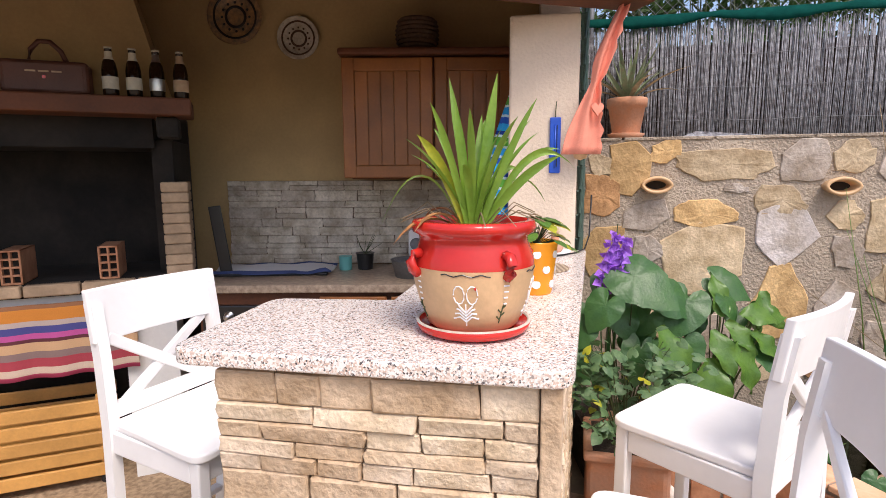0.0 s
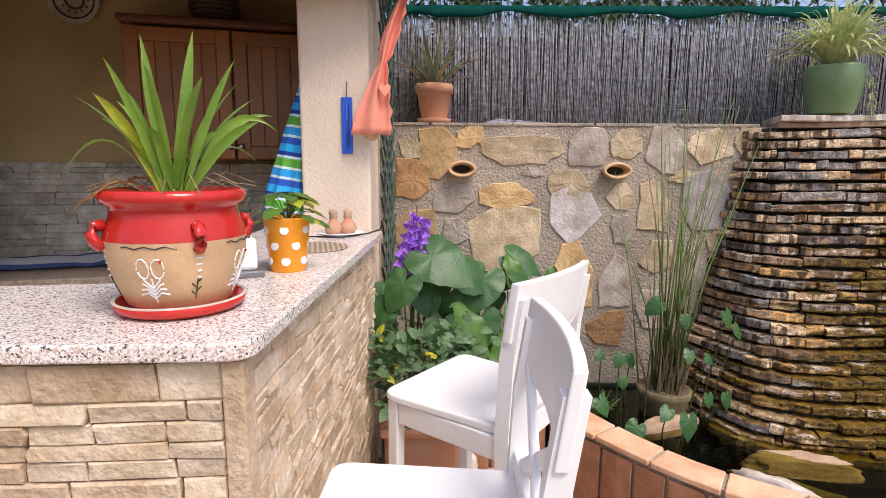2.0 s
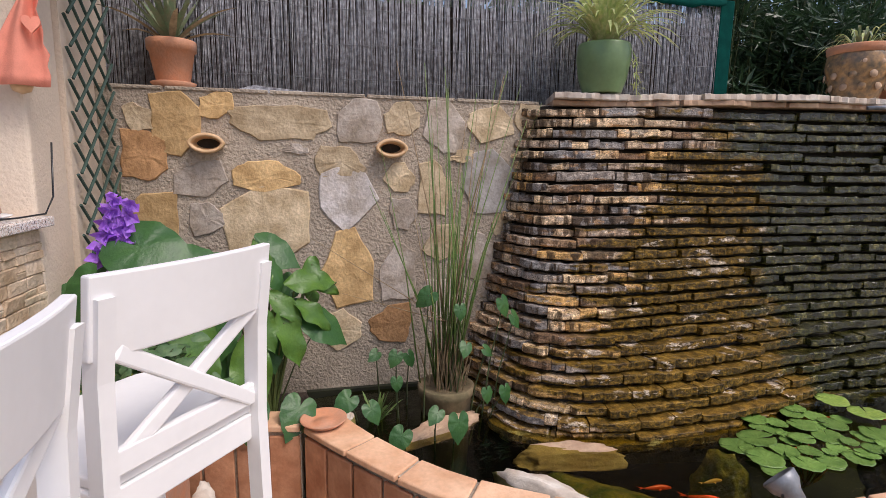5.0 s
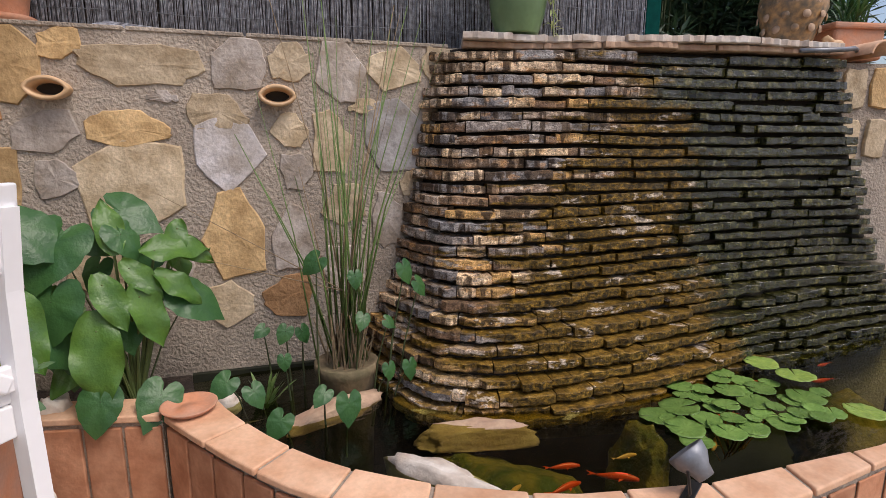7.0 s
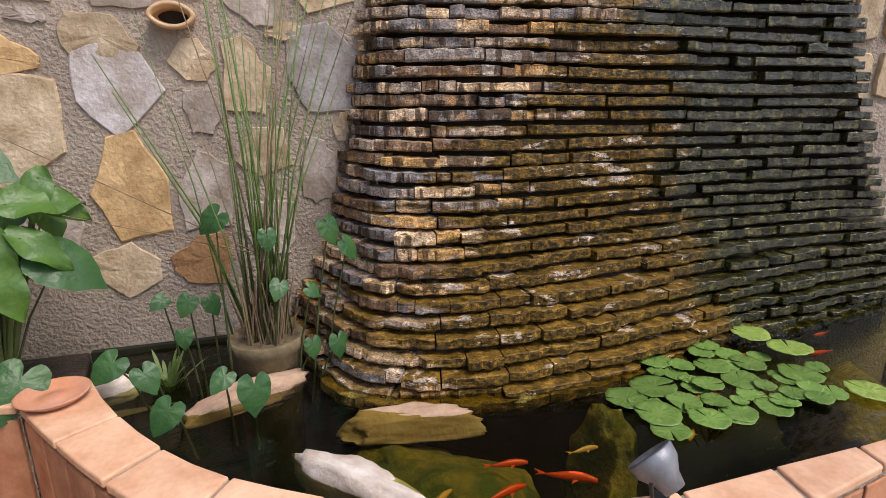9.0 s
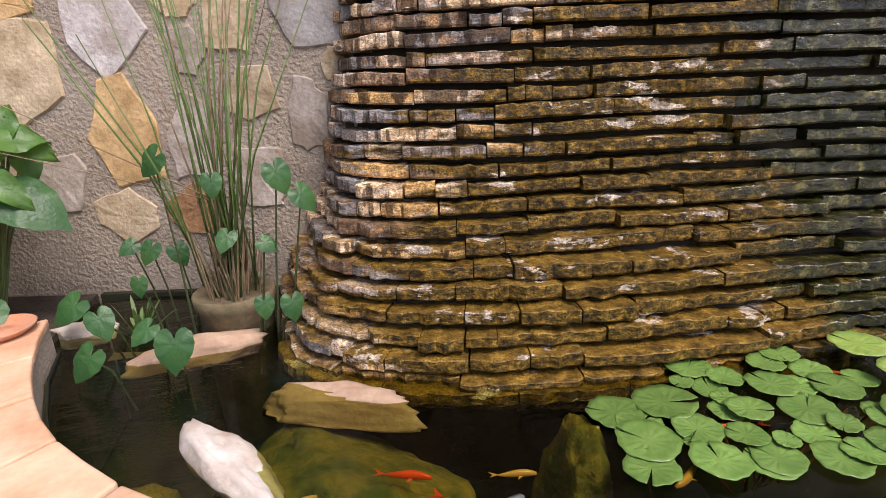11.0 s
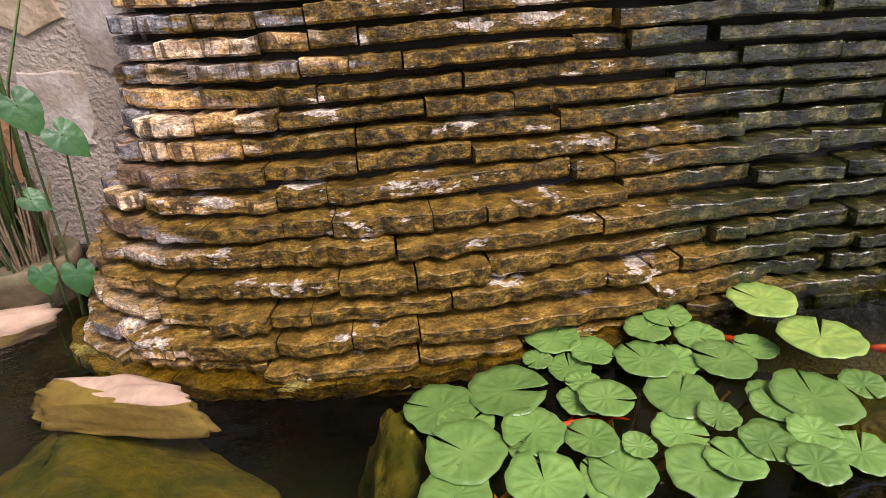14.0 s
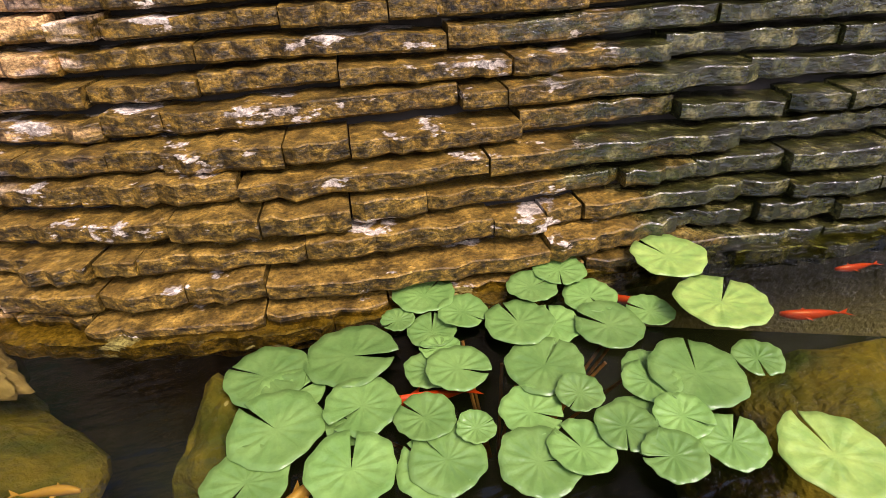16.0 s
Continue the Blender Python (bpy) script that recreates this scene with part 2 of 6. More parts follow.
def water_mat():
    m = bpy.data.materials.new("pond_water")
    m.use_nodes = True
    n, l = m.node_tree.nodes, m.node_tree.links
    n.remove(n["Principled BSDF"])
    t, g, ms, fr = n.new("ShaderNodeBsdfTransparent"), n.new("ShaderNodeBsdfGlossy"), n.new("ShaderNodeMixShader"), n.new("ShaderNodeFresnel")
    t.inputs["Color"].default_value = (0.58, 0.58, 0.25, 1)
    g.inputs["Roughness"].default_value = 0.03
    fr.inputs["IOR"].default_value = 1.40
    no = n.new("ShaderNodeTexNoise")
    no.inputs["Scale"].default_value, no.inputs["Detail"].default_value = 11, 3
    geo = n.new("ShaderNodeNewGeometry")
    mp = n.new("ShaderNodeMapping")
    mp.inputs["Scale"].default_value = (0.8, 2.2, 1)
    l.new(geo.outputs["Position"], mp.inputs["Vector"])
    l.new(mp.outputs[0], no.inputs["Vector"])
    bp = n.new("ShaderNodeBump")
    bp.inputs["Strength"].default_value, bp.inputs["Distance"].default_value = 0.25, 0.02
    l.new(no.outputs["Fac"], bp.inputs["Height"])
    l.new(bp.outputs[0], g.inputs["Normal"])
    l.new(bp.outputs[0], fr.inputs["Normal"])
    l.new(fr.outputs[0], ms.inputs[0])
    l.new(t.outputs[0], ms.inputs[1])
    l.new(g.outputs[0], ms.inputs[2])
    l.new(ms.outputs[0], n["Material Output"].inputs["Surface"])
    return m


M = dict(
    slate=slate_mat(), granite=granite_mat(), water=water_mat(),
    veneer=stone_mat("stone_veneer", [(0.68, 0.53, 0.38), (0.74, 0.61, 0.46), (0.62, 0.47, 0.33), (0.70, 0.57, 0.44)], 0.9, 0.3, 0.7),
    splash=stone_mat("grey_stone_veneer", [(0.66, 0.60, 0.51), (0.72, 0.66, 0.57), (0.58, 0.52, 0.45)], 0.9, 0.4, 0.9),
    rubble=mat("rubble_mortar", (0.45, 0.375, 0.295), 0.95, 0.4, 3.5, 1.0, 75, second=(0.31, 0.255, 0.20), dist=0.013),
    grout=mat("veneer_joint", (0.20, 0.145, 0.10), 0.95, 0.3, 10, 0.6, 90),
    # near-black: the shade inside gaps and hollows is put into this colour
    core=mat("painted_gap_shade", (0.035, 0.026, 0.018), 0.95, 0.4, 10, 0.6, 60),
    stucco=mat("rough_stucco", (0.76, 0.63, 0.50), 0.95, 0.12, 4, 0.8, 85, dist=0.005),
    plaster=mat("ochre_plaster", (0.50, 0.35, 0.165), 0.9, 0.2, 3, 0.3, 60),
    soot=mat("sooty_plaster", (0.028, 0.023, 0.019), 0.95, 0.6, 4, 0.4, 40, second=(0.007, 0.006, 0.006)),
    wood=mat("dark_stained_wood", (0.15, 0.045, 0.015), 0.65, 0.4, 5, 0.2, 80, rand=0.2),
    cabwood=mat("cabinet_wood", (0.31, 0.108, 0.023), 0.4, 0.3, 6, 0.15, 90, rand=0.25),
    crate=mat("varnished_pine", (0.62, 0.32, 0.09), 0.4, 0.25, 7, 0.15, 80, rand=0.25),
    white=mat("white_paint", (0.85, 0.84, 0.84), 0.45, 0.04, 5, 0.05, 40),
    whitewall=mat("whitewash", (0.74, 0.73, 0.71), 0.9, 0.1, 4, 0.4, 50),
    terra=mat("terracotta", (0.58, 0.25, 0.13), 0.85, 0.25, 12, 0.4, 90, second=(0.50, 0.28, 0.19)),
    tile=mat("terracotta_tile", (0.76, 0.49, 0.32), 0.8, 0.3, 9, 0.5, 60, rand=0.25, second=(0.60, 0.33, 0.19)),
    brick=mat("pond_brick", (0.57, 0.29, 0.165), 0.85, 0.35, 11, 0.5, 60, rand=0.35, second=(0.40, 0.17, 0.085)),
    firebrick=mat("pale_brick", (0.52, 0.37, 0.24), 0.9, 0.3, 12, 0.5, 70, rand=0.3),
    floor=mat("patio_pebble", (0.42, 0.30, 0.19), 0.75, 0.4, 40, 0.8, 90, second=(0.22, 0.15, 0.09)),
    worktop=mat("brown_granite", (0.46, 0.36, 0.27), 0.3, 0.5, 45, 0.05, 160, second=(0.26, 0.19, 0.14)),
    ground=mat("earth", (0.24, 0.19, 0.13), 0.95, 0.4, 2, 0.8, 30),
    soil=mat("dark_soil", (0.06, 0.042, 0.03), 0.95, 0.5, 25, 1.0, 90, dist=0.01),
    red=mat("red_glaze", (0.60, 0.030, 0.022), 0.14, 0.15, 9, 0.08, 60),
    cream=mat("cream_clay", (0.68, 0.44, 0.24), 0.55, 0.2, 14, 0.15, 90),
    orange=mat("orange_glaze", (0.92, 0.35, 0.012), 0.25, 0.08, 10, 0.05, 60),
    greenpot=mat("green_glaze", (0.17, 0.27, 0.12), 0.35, 0.25, 9, 0.1, 60),
    ornate=mat("mottled_glaze", (0.42, 0.24, 0.10), 0.3, 0.5, 30, 0.2, 60, second=(0.16, 0.12, 0.08)),
    black=mat("black_enamel", (0.015, 0.015, 0.016), 0.3, 0.2, 9, 0.05, 60),
    steel=mat("brushed_steel", (0.55, 0.55, 0.55), 0.3, 0.1, 9, 0.05, 200, metal=1.0),
    pewter=mat("grey_metal", (0.24, 0.25, 0.27), 0.45, 0.3, 20, 0.2, 90, metal=0.4),
    blue=mat("blue_plastic", (0.015, 0.09, 0.55), 0.35, 0.12, 12, 0.05, 60),
    coral=mat("coral_cloth", (0.84, 0.30, 0.21), 0.85, 0.12, 25, 0.3, 250),
    net=mat("green_net", (0.003, 0.060, 0.050), 0.95, 0.3, 20, 0.5, 200, spec=0.05),
    trellis=mat("green_lath", (0.05, 0.095, 0.075), 0.7, 0.4, 20, 0.3, 90),
    reed=mat("grey_reed", (0.38, 0.39, 0.42), 0.9, 0.5, 45, 0.4, 160, second=(0.15, 0.14, 0.15)),
    rock=mat("pale_rock", (0.68, 0.62, 0.55), 0.85, 0.3, 12, 0.8, 60, second=(0.46, 0.36, 0.28)),
    pinkrock=mat("pink_rock", (0.50, 0.35, 0.23), 0.85, 0.35, 12, 0.8, 60, second=(0.38, 0.24, 0.16)),
    mossrock=mat("mossy_rock", (0.28, 0.19, 0.028), 0.9, 0.9, 9, 1.0, 45, second=(0.055, 0.075, 0.010), dist=0.012),
    fish=mat("goldfish_red", (0.85, 0.08, 0.012), 0.3, 0.15, 20, 0.1, 200),
    palefish=mat("goldfish_pale", (0.75, 0.40, 0.12), 0.3, 0.15, 20, 0.1, 200),
    pondfloor=mat("pond_silt", (0.022, 0.024, 0.008), 0.95, 0.6, 4, 0.5, 30, second=(0.006, 0.007, 0.003)),
    lily=leaf_mat("lily_pad", (0.225, 0.365, 0.085), (0.155, 0.28, 0.06), 0.18, 0.3, 22, 0.45),
    lime=leaf_mat("young_pad", (0.40, 0.52, 0.11), (0.26, 0.40, 0.08), 0.3),
    taro=leaf_mat("taro_leaf", (0.060, 0.155, 0.040), (0.038, 0.115, 0.034), 0.38, 0.25, 14),
    brightleaf=leaf_mat("bright_leaf", (0.115, 0.235, 0.035), (0.070, 0.165, 0.03), 0.38, 0.25, 14),
    roseleaf=leaf_mat("rose_leaf", (0.13, 0.22, 0.09), (0.08, 0.16, 0.07), 0.5),
    strap=leaf_mat("strap_leaf", (0.26, 0.40, 0.05), (0.15, 0.29, 0.035), 0.3, 0.18, 9),
    yellowleaf=leaf_mat("yellow_leaf", (0.50, 0.45, 0.03), (0.34, 0.38, 0.03), 0.4),
    dryleaf=leaf_mat("dry_leaf", (0.50, 0.24, 0.08), (0.30, 0.13, 0.05), 0.7),
    mossclay=mat("mossy_clay", (0.26, 0.19, 0.11), 0.9, 0.5, 14, 0.6, 70, second=(0.12, 0.10, 0.05)),
    grass=leaf_mat("rush", (0.10, 0.21, 0.045), (0.20, 0.26, 0.08), 0.5),
    dryrush=leaf_mat("dry_rush", (0.38, 0.28, 0.16), (0.24, 0.17, 0.10), 0.8),
    spider=leaf_mat("striped_leaf", (0.68, 0.66, 0.34), (0.36, 0.48, 0.16), 0.5),
    aloe=leaf_mat("aloe_leaf", (0.16, 0.24, 0.12), (0.22, 0.22, 0.13), 0.5),
    dark=leaf_mat("oleander_leaf", (0.045, 0.09, 0.04), (0.025, 0.055, 0.025), 0.35),
    far=leaf_mat("far_leaf", (0.07, 0.13, 0.03), (0.035, 0.08, 0.02), 0.6),
    violet=leaf_mat("violet_petal", (0.33, 0.10, 0.66), (0.45, 0.22, 0.75), 0.5),
    palestem=mat("pale_stalk", (0.13, 0.17, 0.05), 0.5, 0.3, 20, 0.2, 90),
    stem=mat("plant_stem", (0.07, 0.09, 0.03), 0.6, 0.4, 20, 0.2, 90),
    glass=mat("brown_glass", (0.02, 0.009, 0.004), 0.08, 0.1, 9, 0.0, 60),
    paper=mat("paper_label", (0.60, 0.56, 0.46), 0.7, 0.1, 60, 0.05, 120),
    leather=mat("brown_leather", (0.10, 0.032, 0.018), 0.5, 0.25, 12, 0.3, 120),
    turq=mat("turquoise_tin", (0.13, 0.42, 0.40), 0.4, 0.1, 10, 0.05, 60),
    wicker=mat("wicker", (0.11, 0.055, 0.028), 0.8, 0.5, 70, 0.8, 160),
    mat_straw=stripe_mat("woven_mat", [(0, (0.24, 0.17, 0.11)), (0.5, (0.42, 0.33, 0.23))], "X", 0.016),
    umbrella=stripe_mat("striped_canvas", [(0, (0.02, 0.10, 0.50)), (0.16, (0.55, 0.75, 0.80)), (0.22, (0.02, 0.35, 0.75)), (0.40, (0.65, 0.78, 0.70)), (0.46, (0.11, 0.40, 0.05)), (0.66, (0.60, 0.78, 0.80)), (0.72, (0.01, 0.05, 0.32)), (0.82, (0.02, 0.40, 0.80))], "Z", 0.17),
    rug=stripe_mat("striped_rug", [(0, (0.36, 0.24, 0.17)), (0.13, (0.45, 0.05, 0.12)), (0.22, (0.60, 0.46, 0.36)), (0.30, (0.38, 0.05, 0.07)), (0.40, (0.24, 0.16, 0.15)), (0.48, (0.58, 0.36, 0.20)), (0.58, (0.12, 0.03, 0.04)), (0.62, (0.50, 0.09, 0.30)), (0.68, (0.07, 0.07, 0.25)), (0.76, (0.50, 0.40, 0.36)), (0.82, (0.65, 0.24, 0.04)), (0.95, (0.30, 0.13, 0.06))], "Z", 0.40),
    towel=stripe_mat("blue_white_towel", [(0, (0.05, 0.08, 0.22)), (0.14, (0.62, 0.62, 0.64)), (0.86, (0.05, 0.08, 0.22))], "Y", 0.30),
)

# ---- mesh helpers ----
def part(name, verts, faces, m, parent=None, smooth=False, loc=None):
    me = bpy.data.meshes.new(name)
    me.from_pydata([tuple(v) for v in verts], [], faces)
    me.update()
    if smooth:
        me.polygons.foreach_set("use_smooth", [True] * len(me.polygons))
    me.materials.append(M[m] if isinstance(m, str) else m)
    ob = new(name, me)
    if parent:
        ob.parent = parent
    if loc is not None:
        ob.matrix_basis = loc
    return ob


def thing(name, label, category, at=None, group="", kind=""):
    ob = new(name)
    ob.empty_display_size = 0.05
    if at is not None:
        ob.matrix_basis = at
    return tagged(ob, label, category, group, kind)


def bm_out(bm):
    v = [x.co.copy() for x in bm.verts]
    bm.verts.index_update()
    f = [[x.index for x in p.verts] for p in bm.faces]
    bm.free()
    return v, f


def block(sx, sy, sz, bevel=0.004, seg=2, m=Matrix()):
    """A bevelled box with its base at z 0, centred in x and y."""
    bm = bmesh.new()
    bmesh.ops.create_cube(bm, size=1, matrix=Matrix.Translation((0, 0, sz / 2)) @ Matrix.Diagonal((sx, sy, sz, 1)))
    if bevel:
        bmesh.ops.bevel(bm, geom=bm.edges[:], offset=min(bevel, sx / 3, sy / 3, sz / 3), segments=seg, affect="EDGES", profile=0.5)
    bm.transform(m)
    return bm_out(bm)


def merge(*pieces):
    v, f = [], []
    for pv, pf in pieces:
        o = len(v)
        v += list(pv)
        f += [[i + o for i in p] for p in pf]
    return v, f


def lathe(profile, n=32, wob=0.0, m=Matrix()):
    """Profile (radius, z) turned round z; radius 0 closes an end."""
    v, f, rings = [], [], []
    for r, z in profile:
        if r <= 0:
            rings.append([len(v)])
            v.append(m @ Vector((0, 0, z)))
        else:
            rings.append(list(range(len(v), len(v) + n)))
            for i in range(n):
                a = 2 * math.pi * i / n
                q = r * (1 + wob * noise.noise((math.cos(a) * 2, math.sin(a) * 2, z * 20)))
                v.append(m @ Vector((q * math.cos(a), q * math.sin(a), z)))
    for a, b in zip(rings, rings[1:]):
        for i in range(n):
            j = (i + 1) % n
            if len(a) == 1 and len(b) > 1:
                f.append([a[0], b[j], b[i]])
            elif len(b) == 1 and len(a) > 1:
                f.append([a[i], a[j], b[0]])
            elif len(a) > 1:
                f.append([a[i], a[j], b[j], b[i]])
    return v, f


def tube(points, radius, n=6, taper=1.0):
    """A round bar along points."""
    v, f = [], []
    pts = [Vector(p) for p in points]
    for i, p in enumerate(pts):
        d = (pts[min(i + 1, len(pts) - 1)] - pts[max(i - 1, 0)]).normalized()
        s = d.orthogonal().normalized() if abs(d.z) > 0.95 else d.cross(Vector((0, 0, 1))).normalized()
        t = d.cross(s)
        r = radius * (1 + (taper - 1) * i / max(1, len(pts) - 1))
        v += [p + r * (math.cos(2 * math.pi * k / n) * s + math.sin(2 * math.pi * k / n) * t) for k in range(n)]
    for i in range(len(pts) - 1):
        for k in range(n):
            j = (k + 1) % n
            f.append([i * n + k, i * n + j, (i + 1) * n + j, (i + 1) * n + k])
    f += [list(range(n))[::-1], [(len(pts) - 1) * n + k for k in range(n)]]
    return v, f


def prism(poly, z0, z1, bevel=0.0):
    """An upright prism over a plan outline, counter-clockwise."""
    bm = bmesh.new()
    b = [bm.verts.new((x, y, z0)) for x, y in poly]
    t = [bm.verts.new((x, y, z1)) for x, y in poly]
    n = len(poly)
    bm.faces.new(b[::-1])
    bm.faces.new(t)
    for i in range(n):
        bm.faces.new([b[i], b[(i + 1) % n], t[(i + 1) % n], t[i]])
    bmesh.ops.recalc_face_normals(bm, faces=bm.faces[:])
    if bevel:
        bmesh.ops.bevel(bm, geom=bm.edges[:], offset=bevel, segments=3, affect="EDGES", profile=0.5)
    return bm_out(bm)


def rough_stone(w, h, d, rng, sides=8, jit=0.12):
    """A split stone that faces -y: a crooked four to eight-sided outline and chamfered edges, its back at y 0."""
    v, f, out = [], [], []
    for cx, cz in ((1, 1), (-1, 1), (-1, -1), (1, -1)):
        jx, jz = rng.uniform(-jit, jit * 0.25), rng.uniform(-jit, jit * 0.25)
        if sides > 8 and rng.random() < 0.5:
            k = rng.uniform(0.25, 0.5)
            pair = [(cx * (1 - k), cz), (cx, cz * (1 - k))]
            out += pair if cx * cz < 0 else pair[::-1]
        else:
            out.append((cx * (1 + jx), cz * (1 + jz)))
        m_ = rng.uniform(-0.3, 0.3)
        e = 1 + rng.uniform(-jit, jit) * 0.6
        out.append({(1, 1): (m_, e), (-1, 1): (-e, m_), (-1, -1): (m_, -e), (1, -1): (e, m_)}[(cx, cz)])
    out = [(x * w / 2, z * h / 2) for x, z in out]
    n = len(out)
    c = min(0.004, h * 0.08)
    kx, kz = 1 - 2 * c / w, 1 - 2 * c / h
    tx, tz = rng.uniform(-0.25, 0.25) * d / w, rng.uniform(-0.3, 0.3) * d / h
    for y, a, b in ((0, 1, 1), (-d * 0.72, 1, 1), (-d, kx, kz)):
        for x, z in out:
            v.append((x * a, y + ((tx * x + tz * z) * 2 - rng.uniform(0, d * 0.12) if y else 0), z * b))
    v.append((rng.uniform(-0.2, 0.2) * w, -d * rng.uniform(0.95, 1.15), rng.uniform(-0.2, 0.2) * h))
    for r in range(2):
        for i in range(n):
            j = (i + 1) % n
            f.append([r * n + i, r * n + j, (r + 1) * n + j, (r + 1) * n + i])
    for i in range(n):
        f.append([2 * n + i, 2 * n + (i + 1) % n, 3 * n])
    return v, f


def boulder(size, rng, detail=4):
    bm = bmesh.new()
    bmesh.ops.create_icosphere(bm, subdivisions=detail, radius=1)
    o = Vector((rng.random() * 50, rng.random() * 50, 0))
    cuts = [(Vector((rng.gauss(0, 1), rng.gauss(0, 1), rng.gauss(0.3, 0.8))).normalized(), rng.uniform(0.55, 0.85)) for _ in range(11)]
    for p in bm.verts:
        for n, q in cuts:
            e = p.co.dot(n) - q
            if e > 0:
                p.co -= n * e
    for p in bm.verts:
        k = 1.25 + 0.25 * noise.noise(p.co * 1.1 + o) + 0.16 * noise.noise(p.co * 4.3 + o) + 0.07 * noise.noise(p.co * 11 + o)
        p.co = Vector((p.co.x * k * size[0], p.co.y * k * size[1], max(p.co.z * k, -0.6) * size[2]))
    return bm_out(bm)


def blade(base, tip, width, bend=0.1, seg=7, fold=0.25, side=None, point=0.7):
    """A strap leaf from base to tip, arched, with a folded midrib."""
    base, tip = Vector(base), Vector(tip)
    d = tip - base
    s = side if side is not None else d.cross(Vector((0, 0, 1)))
    s = s.normalized() if s.length > 1e-5 else Vector((1, 0, 0))
    up = s.cross(d).normalized()
    v, f = [], []
    for i in range(seg + 1):
        t = i / seg
        c = base + d * t + Vector((0, 0, 1)) * bend * 4 * t * (1 - t)
        w = width / 2 * min(1, 0.55 + t * 1.5) * (1 - max(0, (t - point) / (1 - point)) ** 1.6 * 0.97)
        v += [c - s * w + up * fold * w, c, c + s * w + up * fold * w]
    for i in range(seg):
        a = i * 3
        f += [[a, a + 1, a + 4, a + 3], [a + 1, a + 2, a + 5, a + 4]]
    return v, f


def heart(centre, normal, point, size, seg=7, droop=0.25):
    """A heart-shaped leaf, ribbed and drooping, fanned from where its stalk joins. point: the way to its tip."""
    n = Vector(normal).normalized()
    p = Vector(point)
    p = (p - n * p.dot(n)).normalized()
    s = p.cross(n)
    c = Vector(centre)
    ang = (0, 12, 30, 60, 95, 130, 155, 171, 180)
    rad = (0.98, 0.80, 0.66, 0.56, 0.53, 0.56, 0.52, 0.30, 0.10)
    N = 32 if size > 0.045 else 16
    v, f = [c], []
    for k in range(N):
        a = (k / N * 360) - 180
        r = float(np.interp(abs(a), ang, rad)) * (1 + 0.02 * math.sin(a * 0.35 + size * 300))
        rib = 0.5 + 0.5 * math.cos(radians(a * 11))
        for q in (0.35, 0.7, 1.0):
            x, y = r * q * math.sin(radians(a)), r * q * math.cos(radians(a))
            h = -droop * (0.55 * x * x * 2 + 0.75 * max(0.0, y) ** 2 + 0.5 * max(0.0, -y) ** 2) + 0.018 * rib * q * (1.2 - q) + 0.025 * math.sin(a * 0.12 + size * 90) * q * q
            v.append(c + size * (s * x + p * y + n * (h + 0.10 * abs(x))))
    for k in range(N):
        a, b = 1 + k * 3, 1 + ((k + 1) % N) * 3
        f += [[0, a, b], [a, a + 1, b + 1, b], [a + 1, a + 2, b + 2, b + 1]]
    return v, f


def paddle(centre, normal, point, size, wave=1.0):
    """A broad oval leaf with a wavy margin and a sunk midrib, arching over to its tip."""
    n = Vector(normal).normalized()
    p = Vector(point)
    p = (p - n * p.dot(n)).normalized()
    s = p.cross(n)
    c = Vector(centre)
    v, f = [], []
    L, K = 12, 8
    for i in range(L + 1):
        t = i / L
        w = 0.36 * math.sin(math.pi * min(1.0, 0.04 + t * 0.97)) ** 0.72 * (1.12 - 0.35 * t)
        for k in range(K + 1):
            q = k / K * 2 - 1
            lift = 0.16 * abs(q) * w - 0.55 * max(0.0, t - 0.35) ** 2 + 0.09 * wave * q * q * math.sin(t * 13 + q * 2 + size * 80)
            v.append(c + size * (s * q * w + p * (t * 1.5 - 0.3) + n * lift))
    for i in range(L):
        for k in range(K):
            a = i * (K + 1) + k
            f.append([a, a + 1, a + K + 2, a + K + 1])
    return v, f


def leaf(c, normal, way, l, w):
    """A small pointed leaf, folded along its middle."""
    n = Vector(normal).normalized()
    p = Vector(way)
    p = (p - n * p.dot(n)).normalized()
    s = p.cross(n)
    c = Vector(c)
    return [c, c + p * l * 0.45 + s * w / 2 + n * w * 0.12, c + p * l, c + p * l * 0.45 - s * w / 2 + n * w * 0.12, c + p * l * 0.5 - n * w * 0.08], [[0, 1, 4], [1, 2, 4], [2, 3, 4], [3, 0, 4]]


def rnd_dir(rng, up=0.5):
    a = rng.uniform(0, 2 * math.pi)
    return Vector((math.cos(a), math.sin(a), rng.uniform(-1, 1) + up))

# ---- structure ----
WATER = 0.228
WU, WN = Vector((0.970, -0.2425, 0)), Vector((-0.2425, -0.970, 0))  # along the garden wall, and out of it
W0 = Vector((0.5, 2.934, 0))


def wall_pose(u, z, out=0.0):
    p = W0 + WU * u + WN * out
    return pose(p.x, p.y, z, 0, 0, math.degrees(math.atan2(WU.y, WU.x)))


def slab_between(a, b, thick, z0, z1, m, name, label="", side=1):
    """An upright wall between two plan points, its thickness laid to one side."""
    a, b = Vector(a), Vector(b)
    d = (b - a).normalized()
    n = Vector((-d.y, d.x)) * thick * side
    pts = [a, b, b + n, a + n] if side > 0 else [b, a, a + n, b + n]
    ob = part(name, *prism([(p.x, p.y) for p in pts], z0, z1), m)
    return tagged(ob, label, "wall", kind="structure")


